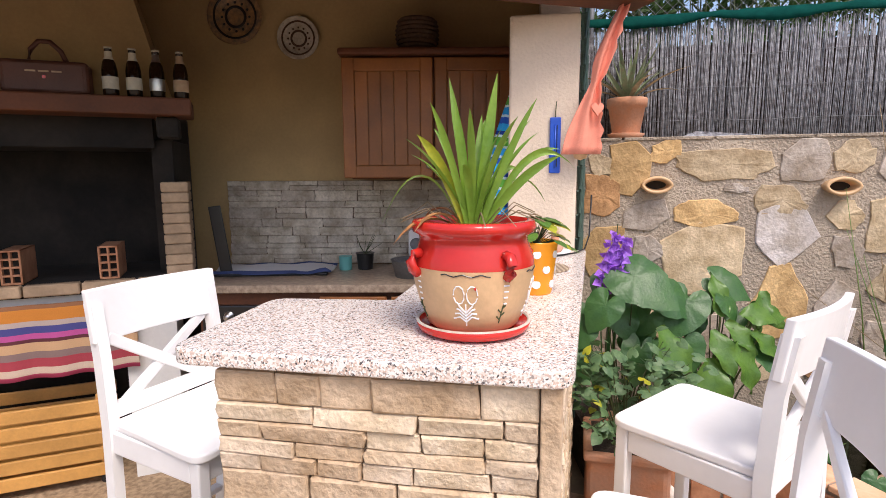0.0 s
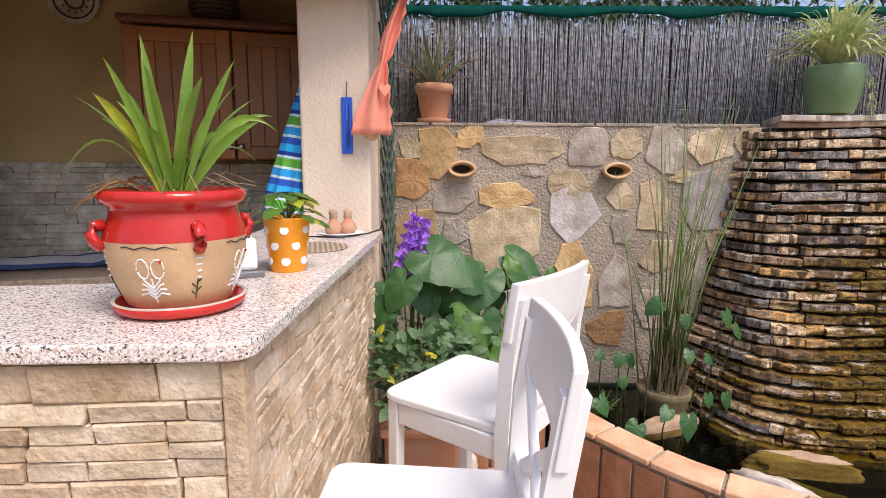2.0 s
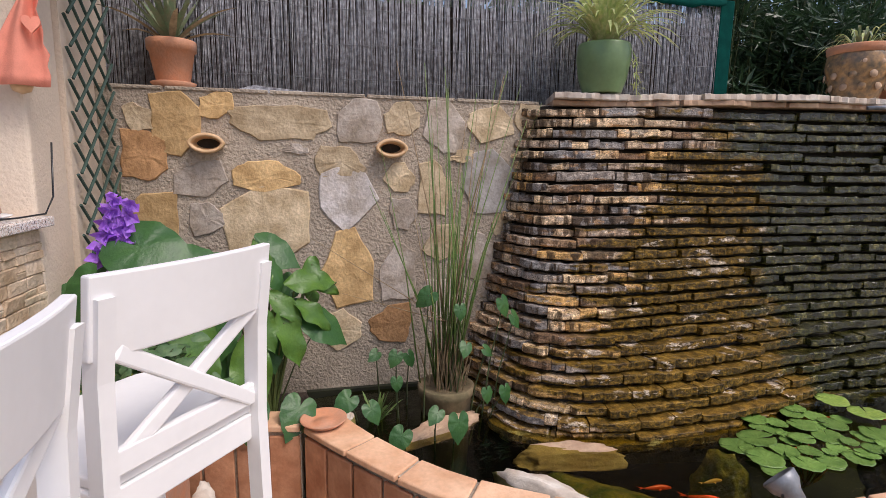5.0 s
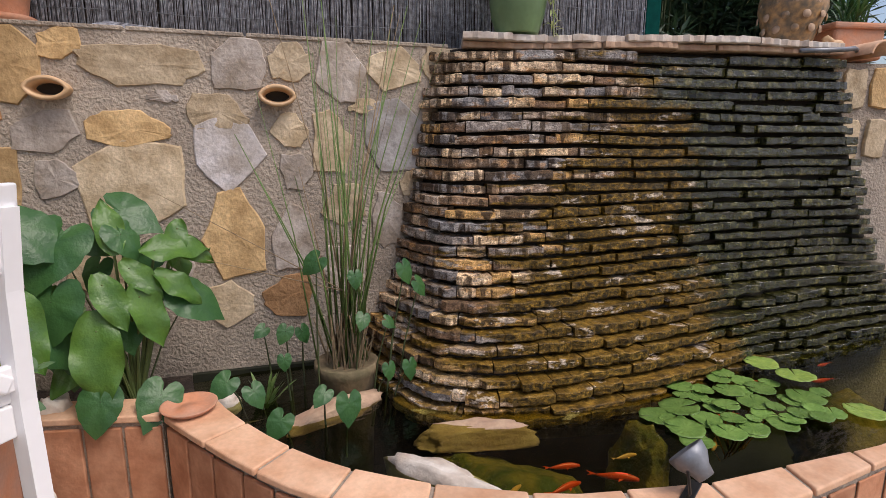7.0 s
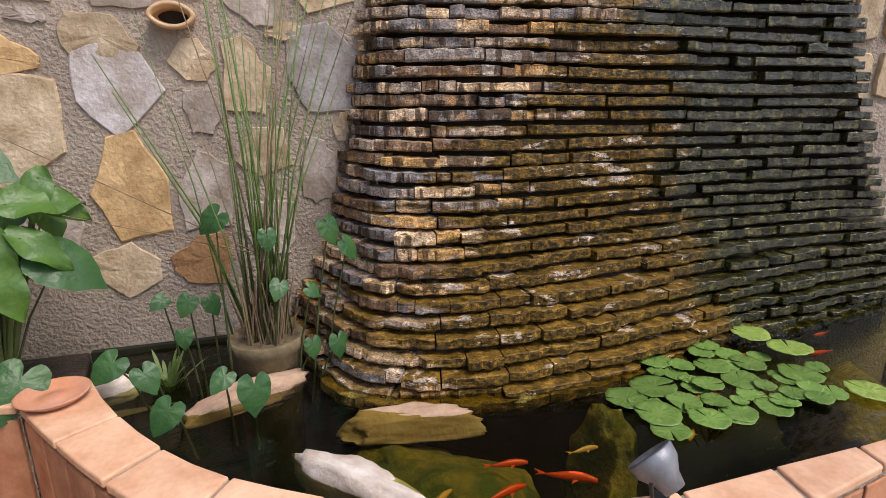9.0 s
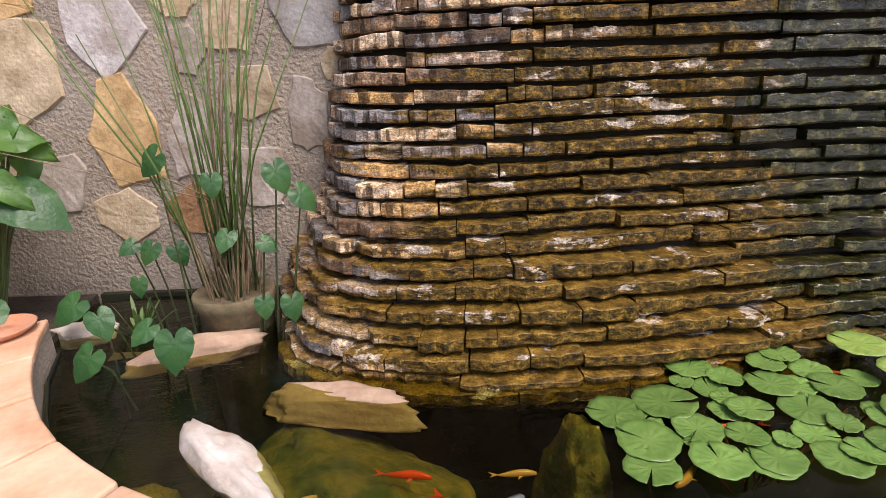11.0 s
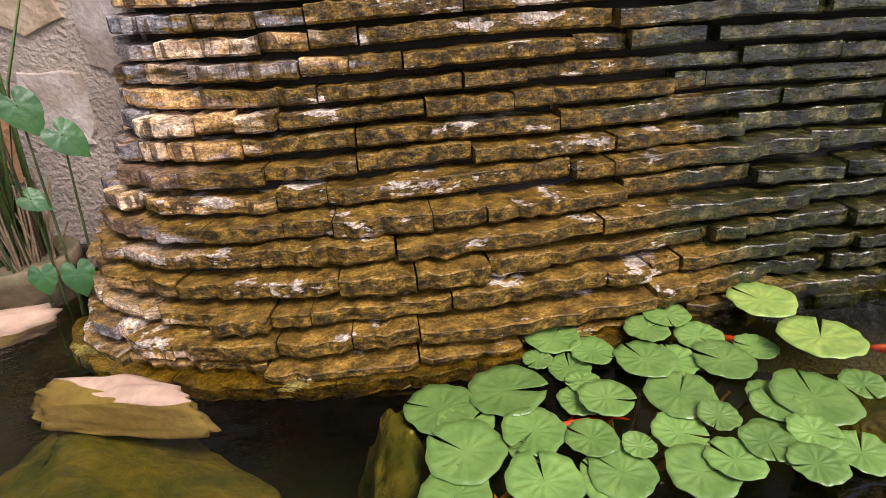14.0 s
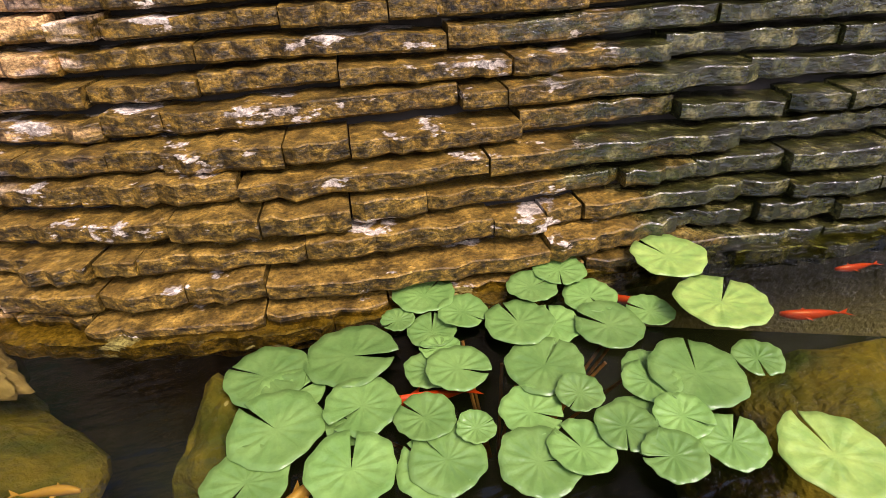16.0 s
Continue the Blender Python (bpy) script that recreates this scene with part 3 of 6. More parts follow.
# ground with the hollow of the pond left open
POND_IN = [(1.46, 2.22), (1.50, 2.03), (1.56, 1.86), (1.635, 1.69), (1.745, 1.53), (1.895, 1.375), (2.135, 1.19), (2.48, 1.035), (2.79, 0.96), (3.07, 0.89), (3.63, 0.81), (4.2, 0.74), (5.0, 0.69)]
POND_OUT = [(1.31, 2.14), (1.37, 1.98), (1.44, 1.81), (1.53, 1.62), (1.65, 1.44), (1.82, 1.27), (2.07, 1.08), (2.44, 0.915), (2.75, 0.870), (3.05, 0.842), (3.60, 0.735), (4.19, 0.62), (5.0, 0.57)]
hole = POND_IN + [(5.0, 2.6), (1.2, 2.6), (1.2, 2.22)]
bm = bmesh.new()
inner = [bm.verts.new((x, y, 0)) for x, y in hole]
outer = [bm.verts.new((x, y, 0)) for x, y in ((-400, -400), (400, -400), (400, 400), (-400, 400))]
edges = [bm.edges.new((r[i], r[(i + 1) % len(r)])) for r in (inner, outer) for i in range(len(r))]
bmesh.ops.triangle_fill(bm, edges=edges, use_beauty=True)
for f_ in bm.faces[:]:
    if f_.normal.z < 0:
        f_.normal_flip()
ground = tagged(part("ground", *bm_out(bm), "ground"), "brown earth round the patio", "ground", kind="structure")
patio = tagged(part("floor", *prism([(-3.2, -3.5), (6.0, -3.5), (6.0, 0.5), (3.60, 0.72), (3.05, 0.827), (2.75, 0.855), (2.44, 0.90), (2.07, 1.06), (1.82, 1.25), (1.65, 1.42), (1.53, 1.60), (1.44, 1.79), (1.37, 1.96), (1.30, 2.12), (0.55, 2.42), (0.55, 3.25), (-3.2, 3.25)], -0.1, 0.006), "floor"), "brown pebble-patterned patio floor", "floor", kind="structure")
tagged(part("pond_floor", *prism([(1.25, 0.5), (5.2, 0.5), (5.2, 2.7), (1.25, 2.7)], -0.5, -0.32), "pondfloor"), "dark green silt on the pond floor", "pond floor", kind="structure")
water = part("water", *prism(POND_IN + [(5.0, 2.55), (1.25, 2.62), (1.25, 2.22)], WATER - 0.002, WATER), "water")
me = water.data
bm = bmesh.new()
bm.from_mesh(me)
bmesh.ops.delete(bm, geom=[f_ for f_ in bm.faces if f_.normal.z < 0.5], context="FACES")
bm.to_mesh(me)
bm.free()
water.visible_shadow = False
tagged(water, "dark still pond water with faint ripples", "water", kind="structure")

# dark sheets added below the water line to blacken the sides of the pond
lin = [(x + 0.006, y + 0.006) for x, y in POND_IN]
lv_ = [(x, y, z) for z in (-0.32, 0.238) for x, y in lin]
tagged(part("pond_lining", lv_, [[i, i + 1, len(lin) + i + 1, len(lin) + i] for i in range(len(lin) - 1)], "pondfloor"), "dark sheet added to blacken the pond side under water", "pond lining", kind="structure").modifiers.new("thickness", "SOLIDIFY").thickness = 0.004
l0, l1 = W0 + WU * 0.98 + WN * 0.03, W0 + WU * 2.2 + WN * 0.03
tagged(part("pond_lining", *prism([(l0.x, l0.y), (l1.x, l1.y), (l1.x - WN.x * 0.026, l1.y - WN.y * 0.026), (l0.x - WN.x * 0.026, l0.y - WN.y * 0.026)], -0.32, 0.245, 0.003), "pondfloor"), "dark sheet added to blacken the foot of the garden wall", "pond lining", kind="structure")

# garden wall of rubble, and its continuation past the cascade
gw = slab_between((0.5, 2.934), (2.75, 2.372), 0.25, -0.4, 1.615, "rubble", "wall_garden", "rubble stone garden wall with thick rough mortar")
rw = slab_between((2.70, 2.40), (4.9, 1.453), 0.3, -0.4, 1.60, "rubble", "wall_east", "cream rubble stone wall beside the cascade")
tagged(part("terrace", *prism([(0.45, 3.15), (2.75, 2.60), (4.9, 1.65), (400, 1.65), (400, 60), (0.45, 60)], -0.05, 1.50), "ground"), "raised earth terrace behind the garden wall", "ground", kind="structure")

# kitchen
tagged(part("wall_back", *prism([(-3.2, 3.2), (0.75, 3.2), (0.75, 3.4), (-3.2, 3.4)], 0, 3.0), "plaster"), "ochre plaster kitchen back wall", "wall", kind="structure")
tagged(part("wall_side", *prism([(-3.2, 1.0), (-3.0, 1.0), (-3.0, 3.198), (-3.2, 3.198)], 0, 3.0), "plaster"), "ochre plaster side wall", "wall", kind="structure")
tagged(part("wall_kitchen_end", *prism([(0.46, 2.56), (0.62, 2.53), (0.72, 3.198), (0.56, 3.198)], 0, 2.95), "stucco"), "cream stucco kitchen end wall", "wall", kind="structure")
COL = [(0.292, 2.290), (0.557, 2.245), (0.605, 2.520), (0.340, 2.565)]
tagged(part("column", *prism(COL, 0, 2.06, 0.012), "stucco"), "cream rough stucco column at the counter end", "column", kind="structure")
# roof
roof = thing("roof", "dark wooden lean-to roof with a front beam", "roof", kind="structure")
b0, b1 = Vector((0.78, 2.20, 2.06)), Vector((-3.4, 1.10, 2.06))
d_ = (b1 - b0).normalized()
beam_m = Matrix.Translation((b0 + b1) / 2) @ Matrix.Rotation(math.atan2(d_.y, d_.x), 4, "Z")
part("beam", *block((b1 - b0).length, 0.14, 0.15, 0.01), "wood", roof, loc=beam_m)
rv = [(0.85, 2.05, 2.215), (-3.5, 0.92, 2.215), (-3.5, 3.5, 2.92), (0.85, 3.5, 2.82)]
part("boards", rv + [(x, y, z + 0.06) for x, y, z in rv], [[3, 2, 1, 0], [4, 5, 6, 7], [0, 1, 5, 4], [1, 2, 6, 5], [2, 3, 7, 6], [3, 0, 4, 7]], "wood", roof)
for i in range(7):
    x = 0.55 - i * 0.6
    y0 = 2.25 + (x - 0.78) * 0.263
    n_ = (Vector((x, 3.19, 2.74)) - Vector((x, y0, 2.15)))
    part("rafter", *block(0.07, n_.length, 0.09, 0.006, m=Matrix.Translation((Vector((x, 3.19, 2.70)) + Vector((x, y0, 2.15))) / 2) @ Matrix.Rotation(math.atan2(n_.z, n_.y), 4, "X")), "wood", roof)

# counter body and top
CNT = [(-0.46, 1.035), (0.235, 0.905), (0.600, 2.235), (0.300, 2.285), (0.345, 2.58), (0.17, 2.61), (-0.09, 1.40), (-0.39, 1.425)]
BODY = [(-0.37, 1.045), (0.205, 0.945), (0.555, 2.24), (0.31, 2.285), (0.30, 2.5), (0.20, 2.52), (-0.05, 1.36), (-0.33, 1.38)]
bar = thing("bar_counter", "L-shaped bar counter with speckled granite top and stone cladding", "counter")
part("body", *prism(BODY, 0, 1.118), "grout", bar)


def rounded(poly, r, which):
    out = []
    for i, p in enumerate(poly):
        if i not in which:
            out.append(p)
            continue
        p, a, b = Vector(p), Vector(poly[i - 1]), Vector(poly[(i + 1) % len(poly)])
        u, w = (a - p).normalized() * r, (b - p).normalized() * r
        for k in range(6):
            t = k / 5
            q = p + u * (1 - t) ** 2 + w * t ** 2
            out.append((q.x, q.y))
    return out


part("countertop", *prism(rounded(CNT, 0.045, (0, 1, 7)), 1.12, 1.15, 0.005), "granite", bar)

# kitchen worktop run
wt = thing("kitchen_unit", "brown kitchen worktop unit with a black oven", "kitchen unit")
part("carcass", *prism([(-1.14, 2.62), (0.12, 2.62), (0.12, 3.19), (-1.14, 3.19)], 0, 0.90), "wood", wt)
part("worktop", *prism([(-1.17, 2.58), (0.14, 2.58), (0.14, 3.195), (-1.17, 3.195)], 0.902, 0.94, 0.006), "worktop", wt)
part("oven_front", *block(0.52, 0.03, 0.72, 0.006), "black", wt, loc=pose(-0.86, 2.607, 0.12))
for x in (-0.99, -0.86, -0.74):
    part("knob", *lathe([(0, 0.03), (0.016, 0.028), (0.018, 0), (0.024, 0), (0.024, -0.004), (0, -0.004)], 16), "steel", wt, True, pose(x, 2.588, 0.79, 90))
part("oven_handle", *tube([(-1.06, 2.565, 0.70), (-0.66, 2.565, 0.70)], 0.008, 8), "steel", wt)
for x in (-0.40, -0.06):
    part("drawer_front", *block(0.32, 0.025, 0.16, 0.006), "cabwood", wt, loc=pose(x, 2.607, 0.72))
    part("drawer_knob", *lathe([(0, 0.02), (0.012, 0.016), (0.006, 0), (0, 0)], 12), "steel", wt, True, pose(x, 2.59, 0.80, 90))

# wall cabinet
cab = thing("wall_cabinet", "stained wooden wall cabinet with two panelled doors", "cabinet")
part("carcass", *block(0.92, 0.32, 0.60, 0.004), "wood", cab, loc=pose(0.025, 3.035, 1.43))
part("cornice", *block(1.02, 0.37, 0.035, 0.012), "wood", cab, loc=pose(0.025, 3.01, 2.032))
for x in (-0.245, 0.215):
    dr = part("door", *block(0.452, 0.012, 0.59, 0.003), "cabwood", cab, loc=pose(x, 2.868, 1.435))
    for sx in (-0.194, 0.194):
        part("stile", *block(0.062, 0.016, 0.586, 0.005), "cabwood", dr, loc=pose(sx, -0.012, 0.002))
    for z in (0.002, 0.524):
        part("rail", *block(0.33, 0.016, 0.062, 0.005), "cabwood", dr, loc=pose(0, -0.012, z))
    for k in range(5):
        part("slat", *block(0.062, 0.008, 0.46, 0.004), "cabwood", dr, loc=pose(-0.13 + k * 0.065, -0.009, 0.064))
    part("handle", *lathe([(0, 0.03), (0.012, 0.027), (0.016, 0.018), (0.007, 0.008), (0.011, 0), (0, 0)], 14), "steel", dr, True, pose(0.205 if x < 0 else -0.205, -0.018, 0.06, 90))

# fireplace: angled hearth, hood, mantel and brick pier
FU = Vector((-0.925, -0.38, 0))  # along the front, to its far end
FI = Vector((-0.38, 0.925, 0))  # inwards
F0 = Vector((-1.17, 2.62, 0))


def fp(a, b):
    p = F0 + FU * a + FI * b
    return (p.x, p.y)


def fpose(a, b, z):
    p = F0 + FU * a + FI * b
    return pose(p.x, p.y, z, 0, 0, math.degrees(math.atan2(-FU.y, -FU.x)))


fire = thing("fireplace", "sooty corner barbecue fireplace with brick hearth", "fireplace")
part("hearth", *prism([fp(1.5, 0), fp(0.0, 0), fp(0, 0.55), fp(1.5, 0.62)], 0.93, 0.99), "soot", fire)
part("lintel", *prism([fp(1.5, 0.02), fp(0.03, 0.02), fp(0.03, 0.2), fp(1.5, 0.2)], 0.86, 0.928), "whitewall", fire)
part("pillar", *prism([fp(0.30, 0.03), fp(0.08, 0.03), fp(0.08, 0.4), fp(0.30, 0.4)], 0, 0.86), "whitewall", fire)
part("pillar", *prism([fp(1.22, 0.03), fp(1.02, 0.03), fp(1.02, 0.4), fp(1.22, 0.4)], 0, 0.86), "whitewall", fire)
part("fire_back", *prism([fp(1.6, 0.60), fp(0.0, 0.50), fp(0.0, 0.6), fp(1.6, 0.7)], 0, 1.75), "soot", fire)
part("cheek", *prism([fp(0.14, 0.12), fp(0.05, 0.10), fp(0.0, 0.5), fp(0.1, 0.52)], 0.99, 1.62), "soot", fire)
# tapering hood
hv = []
for z, a0, b0_ in ((1.72, 0.05, 0.03), (1.80, 0.05, 0.05), (2.6, 0.26, 0.25)):
    for a, b in ((1.7, b0_), (a0, b0_), (a0, 0.62), (1.7, 0.7)):
        hv.append((*fp(a, b), z))
part("hood", hv, [[3, 2, 1, 0]] + [[r * 4 + i, r * 4 + (i + 1) % 4, r * 4 + 4 + (i + 1) % 4, r * 4 + 4 + i] for r in (0, 1) for i in range(4)] + [[8, 9, 10, 11]], "plaster", fire)
part("smoke_shelf", *prism([fp(1.7, 0.05), fp(0.12, 0.05), fp(0.12, 0.55), fp(1.7, 0.6)], 1.58, 1.715), "soot", fire)
part("mantel", *block(1.75, 0.22, 0.075, 0.008), "wood", fire, loc=fpose(0.82, -0.02, 1.712))
part("corbel", *block(0.09, 0.16, 0.09, 0.01), "soot", fire, loc=fpose(0.05, 0.02, 1.621))
for k in range(9):
    part("brick", *block(0.115, 0.23, 0.046, 0.005, 1), "firebrick", fire, loc=fpose(0.045, 0.115, 0.99 + k * 0.0485))
for k in range(7):
    part("brick", *block(0.205, 0.06, 0.05, 0.005, 1), "firebrick", fire, loc=fpose(0.12 + k * 0.213, -0.012, 0.94))
for a in (0.33, 0.69):
    hb = thing("hollow_brick", "red hollow clay brick on the hearth", "brick", fpose(a, 0.10, 0.992), "hearth bricks")
    pcs = []
    for x in (-0.038, -0.003, 0.032):
        pcs.append(block(0.008, 0.2, 0.15, 0.001, 1, Matrix.Translation((x, 0, 0))))
    for z in range(5):
        pcs.append(block(0.078, 0.2, 0.008, 0.001, 1, Matrix.Translation((-0.003, 0, z * 0.0355))))
    part("clay", *merge(*pcs), "brick", hb)
    part("infill", *block(0.066, 0.17, 0.146, 0), "soot", hb, loc=pose(-0.003, 0.008, 0.002))

# ---- counter things ----
CT = 1.15
pot = thing("flower_pot", "red glazed and cream painted clay pot on a red saucer", "plant pot", pose(0.092, 1.150, CT))
part("saucer", *lathe([(0, 0.0), (0.092, 0.0), (0.108, 0.008), (0.113, 0.022), (0.108, 0.024), (0.098, 0.012), (0, 0.010)], 48), "red", pot, True)
part("worn_edge", *lathe([(0.1125, 0.0215), (0.1130, 0.0232), (0.1080, 0.0250), (0.1060, 0.0225)], 48, 0.004), "rock", pot, True)
part("bowl", *lathe([(0, 0.012), (0.078, 0.012), (0.088, 0.02), (0.104, 0.06), (0.115, 0.100), (0.1175, 0.135)], 48), "cream", pot, True)
part("collar", *lathe([(0.1178, 0.134), (0.116, 0.148), (0.108, 0.168), (0.104, 0.182), (0.106, 0.190), (0.117, 0.196), (0.121, 0.206), (0.117, 0.216), (0.105, 0.218), (0.099, 0.208), (0.097, 0.185)], 48), "red", pot, True)
part("potting_soil", *lathe([(0.099, 0.190), (0.06, 0.198), (0, 0.202)], 24, 0.05), "soil", pot, True)
for a in (-62, 28, 118, 208):
    c, s = math.cos(radians(a)), math.sin(radians(a))
    part("lug", *tube([(c * r, s * r, z) for r, z in ((0.112, 0.160), (0.126, 0.158), (0.133, 0.146), (0.129, 0.132), (0.117, 0.122))], 0.010, 8), "red", pot, True)
    for k in range(5):
        z = 0.118 - k * 0.011
        r = 0.1185 - (0.135 - z) * 0.13
        part("painted_dash", *tube([(math.cos(radians(a + e)) * r, math.sin(radians(a + e)) * r, z) for e in (-3.4 + k * 0.5, 0, 3.4 - k * 0.5)], 0.0018, 5), "white", pot)


def on_bowl(a, z):
    for (r0, z0), (r1, z1) in (((0.088, 0.02), (0.104, 0.06)), ((0.104, 0.06), (0.115, 0.100)), ((0.115, 0.100), (0.1175, 0.135))):
        if z0 <= z <= z1:
            r = r0 + (r1 - r0) * (z - z0) / (z1 - z0) + 0.0008
            return (math.cos(radians(a)) * r, math.sin(radians(a)) * r, z)
    return (0.08 * math.cos(radians(a)), 0.08 * math.sin(radians(a)), z)


for a0 in (-100, -15, 75, 165):
    for sgn in (-1, 1):
        part("painted_scroll", *tube([on_bowl(a0 + sgn * (6 + 5 * math.cos(t)), 0.092 + 0.017 * math.sin(t)) for t in [k * 0.6 for k in range(11)]], 0.0013, 5), "white", pot)
        for k in range(4):
            part("painted_leaf", *tube([on_bowl(a0, 0.04 + k * 0.006), on_bowl(a0 + sgn * 6, 0.050 + k * 0.007), on_bowl(a0 + sgn * (13 - k * 2), 0.046 + k * 0.010)], 0.0017, 5), "white", pot)
    part("painted_stem", *tube([on_bowl(a0, 0.032), on_bowl(a0, 0.075)], 0.0014, 5), "white", pot)
    part("painted_wave", *tube([on_bowl(a0 - 22 + k * 4, 0.127 + 0.0022 * math.sin(k * 1.6)) for k in range(12)], 0.0011, 5), "black", pot)
    part("painted_sprig", *tube([on_bowl(a0 + 36, 0.035), on_bowl(a0 + 37, 0.07)], 0.0012, 5), "stem", pot)
    for k in range(4):
        part("painted_sprig", *tube([on_bowl(a0 + 36, 0.042 + k * 0.007), on_bowl(a0 + 36 + (4 if k % 2 else -4), 0.049 + k * 0.007)], 0.0014, 5), "stem", pot)
    part("painted_dot", *tube([on_bowl(a0 + 8, 0.104), on_bowl(a0 + 9.5, 0.105)], 0.003, 6), "red", pot)

straps = thing("bromeliad", "green strap-leaved plant with one yellowing leaf in the red pot", "plant", pose(0.092, 1.150, CT + 0.20))
for x, y, z, w, b, mm in ((0.045, 0.01, 0.29, 0.030, 0.0, "strap"), (-0.045, 0.03, 0.285, 0.024, 0.01, "strap"), (-0.035, -0.01, 0.24, 0.026, 0.0, "strap"),
                          (-0.105, -0.03, 0.175, 0.030, 0.01, "yellowleaf"), (-0.075, 0.02, 0.19, 0.018, 0.02, "strap"), (0.115, -0.02, 0.24, 0.020, 0.0, "strap"),
                          (0.155, -0.05, 0.135, 0.026, 0.0, "strap"), (0.17, 0.03, 0.15, 0.020, 0.02, "strap"), (0.15, 0.06, 0.045, 0.020, 0.045, "strap"),
                          (-0.175, -0.04, 0.005, 0.026, 0.07, "strap"), (0.19, -0.02, 0.11, 0.022, 0.05, "strap"), (-0.08, -0.05, 0.23, 0.020, 0.01, "strap"), (0.02, 0.06, 0.22, 0.024, 0.01, "strap"), (0.08, 0.08, 0.17, 0.022, 0.03, "strap"),
                          (-0.02, -0.05, 0.12, 0.022, 0.03, "strap"), (0.10, 0.02, 0.10, 0.018, 0.04, "strap")):
    part("leaf", *blade((x * 0.12, y * 0.12, -0.004), (x, y, z), w * 0.66, b + 0.16 * abs(x), 12, 0.45, point=0.62, side=Vector((z + 0.02, -0.012, -x)) if abs(y) < 0.055 and b < 0.06 else None), mm, straps, True)
for x, y, z, w in ((-0.15, -0.06, -0.025, 0.018), (-0.11, -0.08, 0.0, 0.014), (-0.10, 0.05, 0.01, 0.016)):
    part("dry_leaf", *blade((x * 0.2, y * 0.2, 0.0), (x, y, z), w, 0.03, 7, 0.5), "dryleaf", straps, True)
rb = random.Random(12)
for i in range(9):
    a, e = i * 2.4 + 0.4, rb.uniform(0.75, 1.35)
    l_ = rb.uniform(0.19, 0.27)
    tip = Vector((math.cos(a) * math.cos(e), 0.6 * math.sin(a) * math.cos(e), math.sin(e))) * l_
    part("leaf", *blade(tip * 0.08, tip, rb.uniform(0.014, 0.020), 0.02, 12, 0.45, point=0.6), "strap", straps, True)
rng = random.Random(4)
for i in range(16):
    d = rnd_dir(rng, 0.6)
    part("dry_stalk", *tube([(d.x * 0.03, d.y * 0.03, 0), (d.x * 0.09, d.y * 0.09, 0.02 + 0.03 * rng.random()), (d.x * 0.14, d.y * 0.14, 0.01 + 0.02 * rng.random())], 0.0011, 4), "dryrush", straps)

op = thing("orange_pot", "orange ceramic pot with white polka dots", "plant pot", pose(0.268, 1.475, CT) @ Matrix.Scale(1.2, 4))
part("cup", *lathe([(0, 0), (0.034, 0), (0.036, 0.004), (0.047, 0.108), (0.049, 0.112), (0.044, 0.112), (0.043, 0.098)], 32), "orange", op, True)
part("potting_soil", *lathe([(0.0435, 0.100), (0, 0.104)], 20), "soil", op)
for i in range(6):
    for k in range(3):
        a = i * 60 + (30 if k % 2 else 0) - 95
        z = 0.024 + k * 0.032
        r = 0.0362 + z * 0.1
        part("dot", *lathe([(0, 0.0012), (0.0085, 0.0008), (0.0092, -0.002)], 14, m=pose(math.cos(radians(a)) * r, math.sin(radians(a)) * r, z, 0, 84, a)), "white", op)
ivy = thing("potted_ivy", "small bushy green leaves in the orange pot", "plant", pose(0.268, 1.475, CT + 0.122))
for i in range(34):
    d = rnd_dir(rng, 0.9).normalized()
    c = Vector((d.x * 0.075, d.y * 0.075, max(0.0, d.z) * 0.08))
    part("leaf", *heart(c, (d.x * 0.4, d.y * 0.4, 1), d, rng.uniform(0.026, 0.044), 5), "brightleaf" if i % 3 else "yellowleaf", ivy, True)
    part("stem", *tube([(0, 0, 0), c * 0.6 + Vector((0, 0, 0.012)), c], 0.001, 4), "stem", ivy)

wb = thing("white_planter", "white square planter with a dry twiggy plant", "plant pot", pose(0.140, 1.435, CT, 0, 0, 15))
part("tray", *block(0.13, 0.115, 0.016, 0.004), "pewter", wb)
part("box", *block(0.105, 0.092, 0.075, 0.008), "white", wb, loc=pose(0, 0, 0.016))
part("inner_pot", *block(0.080, 0.068, 0.016, 0.003), "black", wb, loc=pose(0, 0, 0.090))
for i in range(12):
    d = rnd_dir(rng, 1.4).normalized()
    part("twig", *tube([(0, 0, 0.10), Vector((0, 0, 0.10)) + d * 0.045, Vector((0.005, 0, 0.11)) + d * 0.09], 0.0014, 5, 0.5), "dryrush", wb)

tagged(part("placemat", *lathe([(0, 0), (0.105, 0), (0.108, 0.003), (0.105, 0.006), (0, 0.006)], 40), "mat_straw", None, False, pose(0.33, 1.83, CT)), "round brown woven placemat", "placemat")
pl = thing("plate", "white plate on the counter", "plate", pose(0.43, 2.145, CT))
part("dish", *lathe([(0, 0.0), (0.05, 0.0), (0.085, 0.010), (0.086, 0.013), (0.05, 0.006), (0, 0.005)], 40), "white", pl, True)
for x, y, m_ in ((-0.02, 0.0, "terra"), (0.022, 0.01, "terra")):
    jar = thing("shaker", "small brown ribbed clay shaker on the plate", "shaker", pose(0.43 + x * 1.3, 2.145 + y, CT + 0.005) @ Matrix.Scale(1.25, 4), "shakers on the plate")
    part("body", *lathe([(0, 0), (0.018, 0), (0.026, 0.012), (0.024, 0.028), (0.013, 0.037), (0.011, 0.05)], 20), m_, jar, True)
    part("neck", *lathe([(0.011, 0.048), (0.014, 0.05), (0.011, 0.056), (0.014, 0.062), (0.012, 0.072), (0, 0.074)], 16), "pinkrock", jar, True)
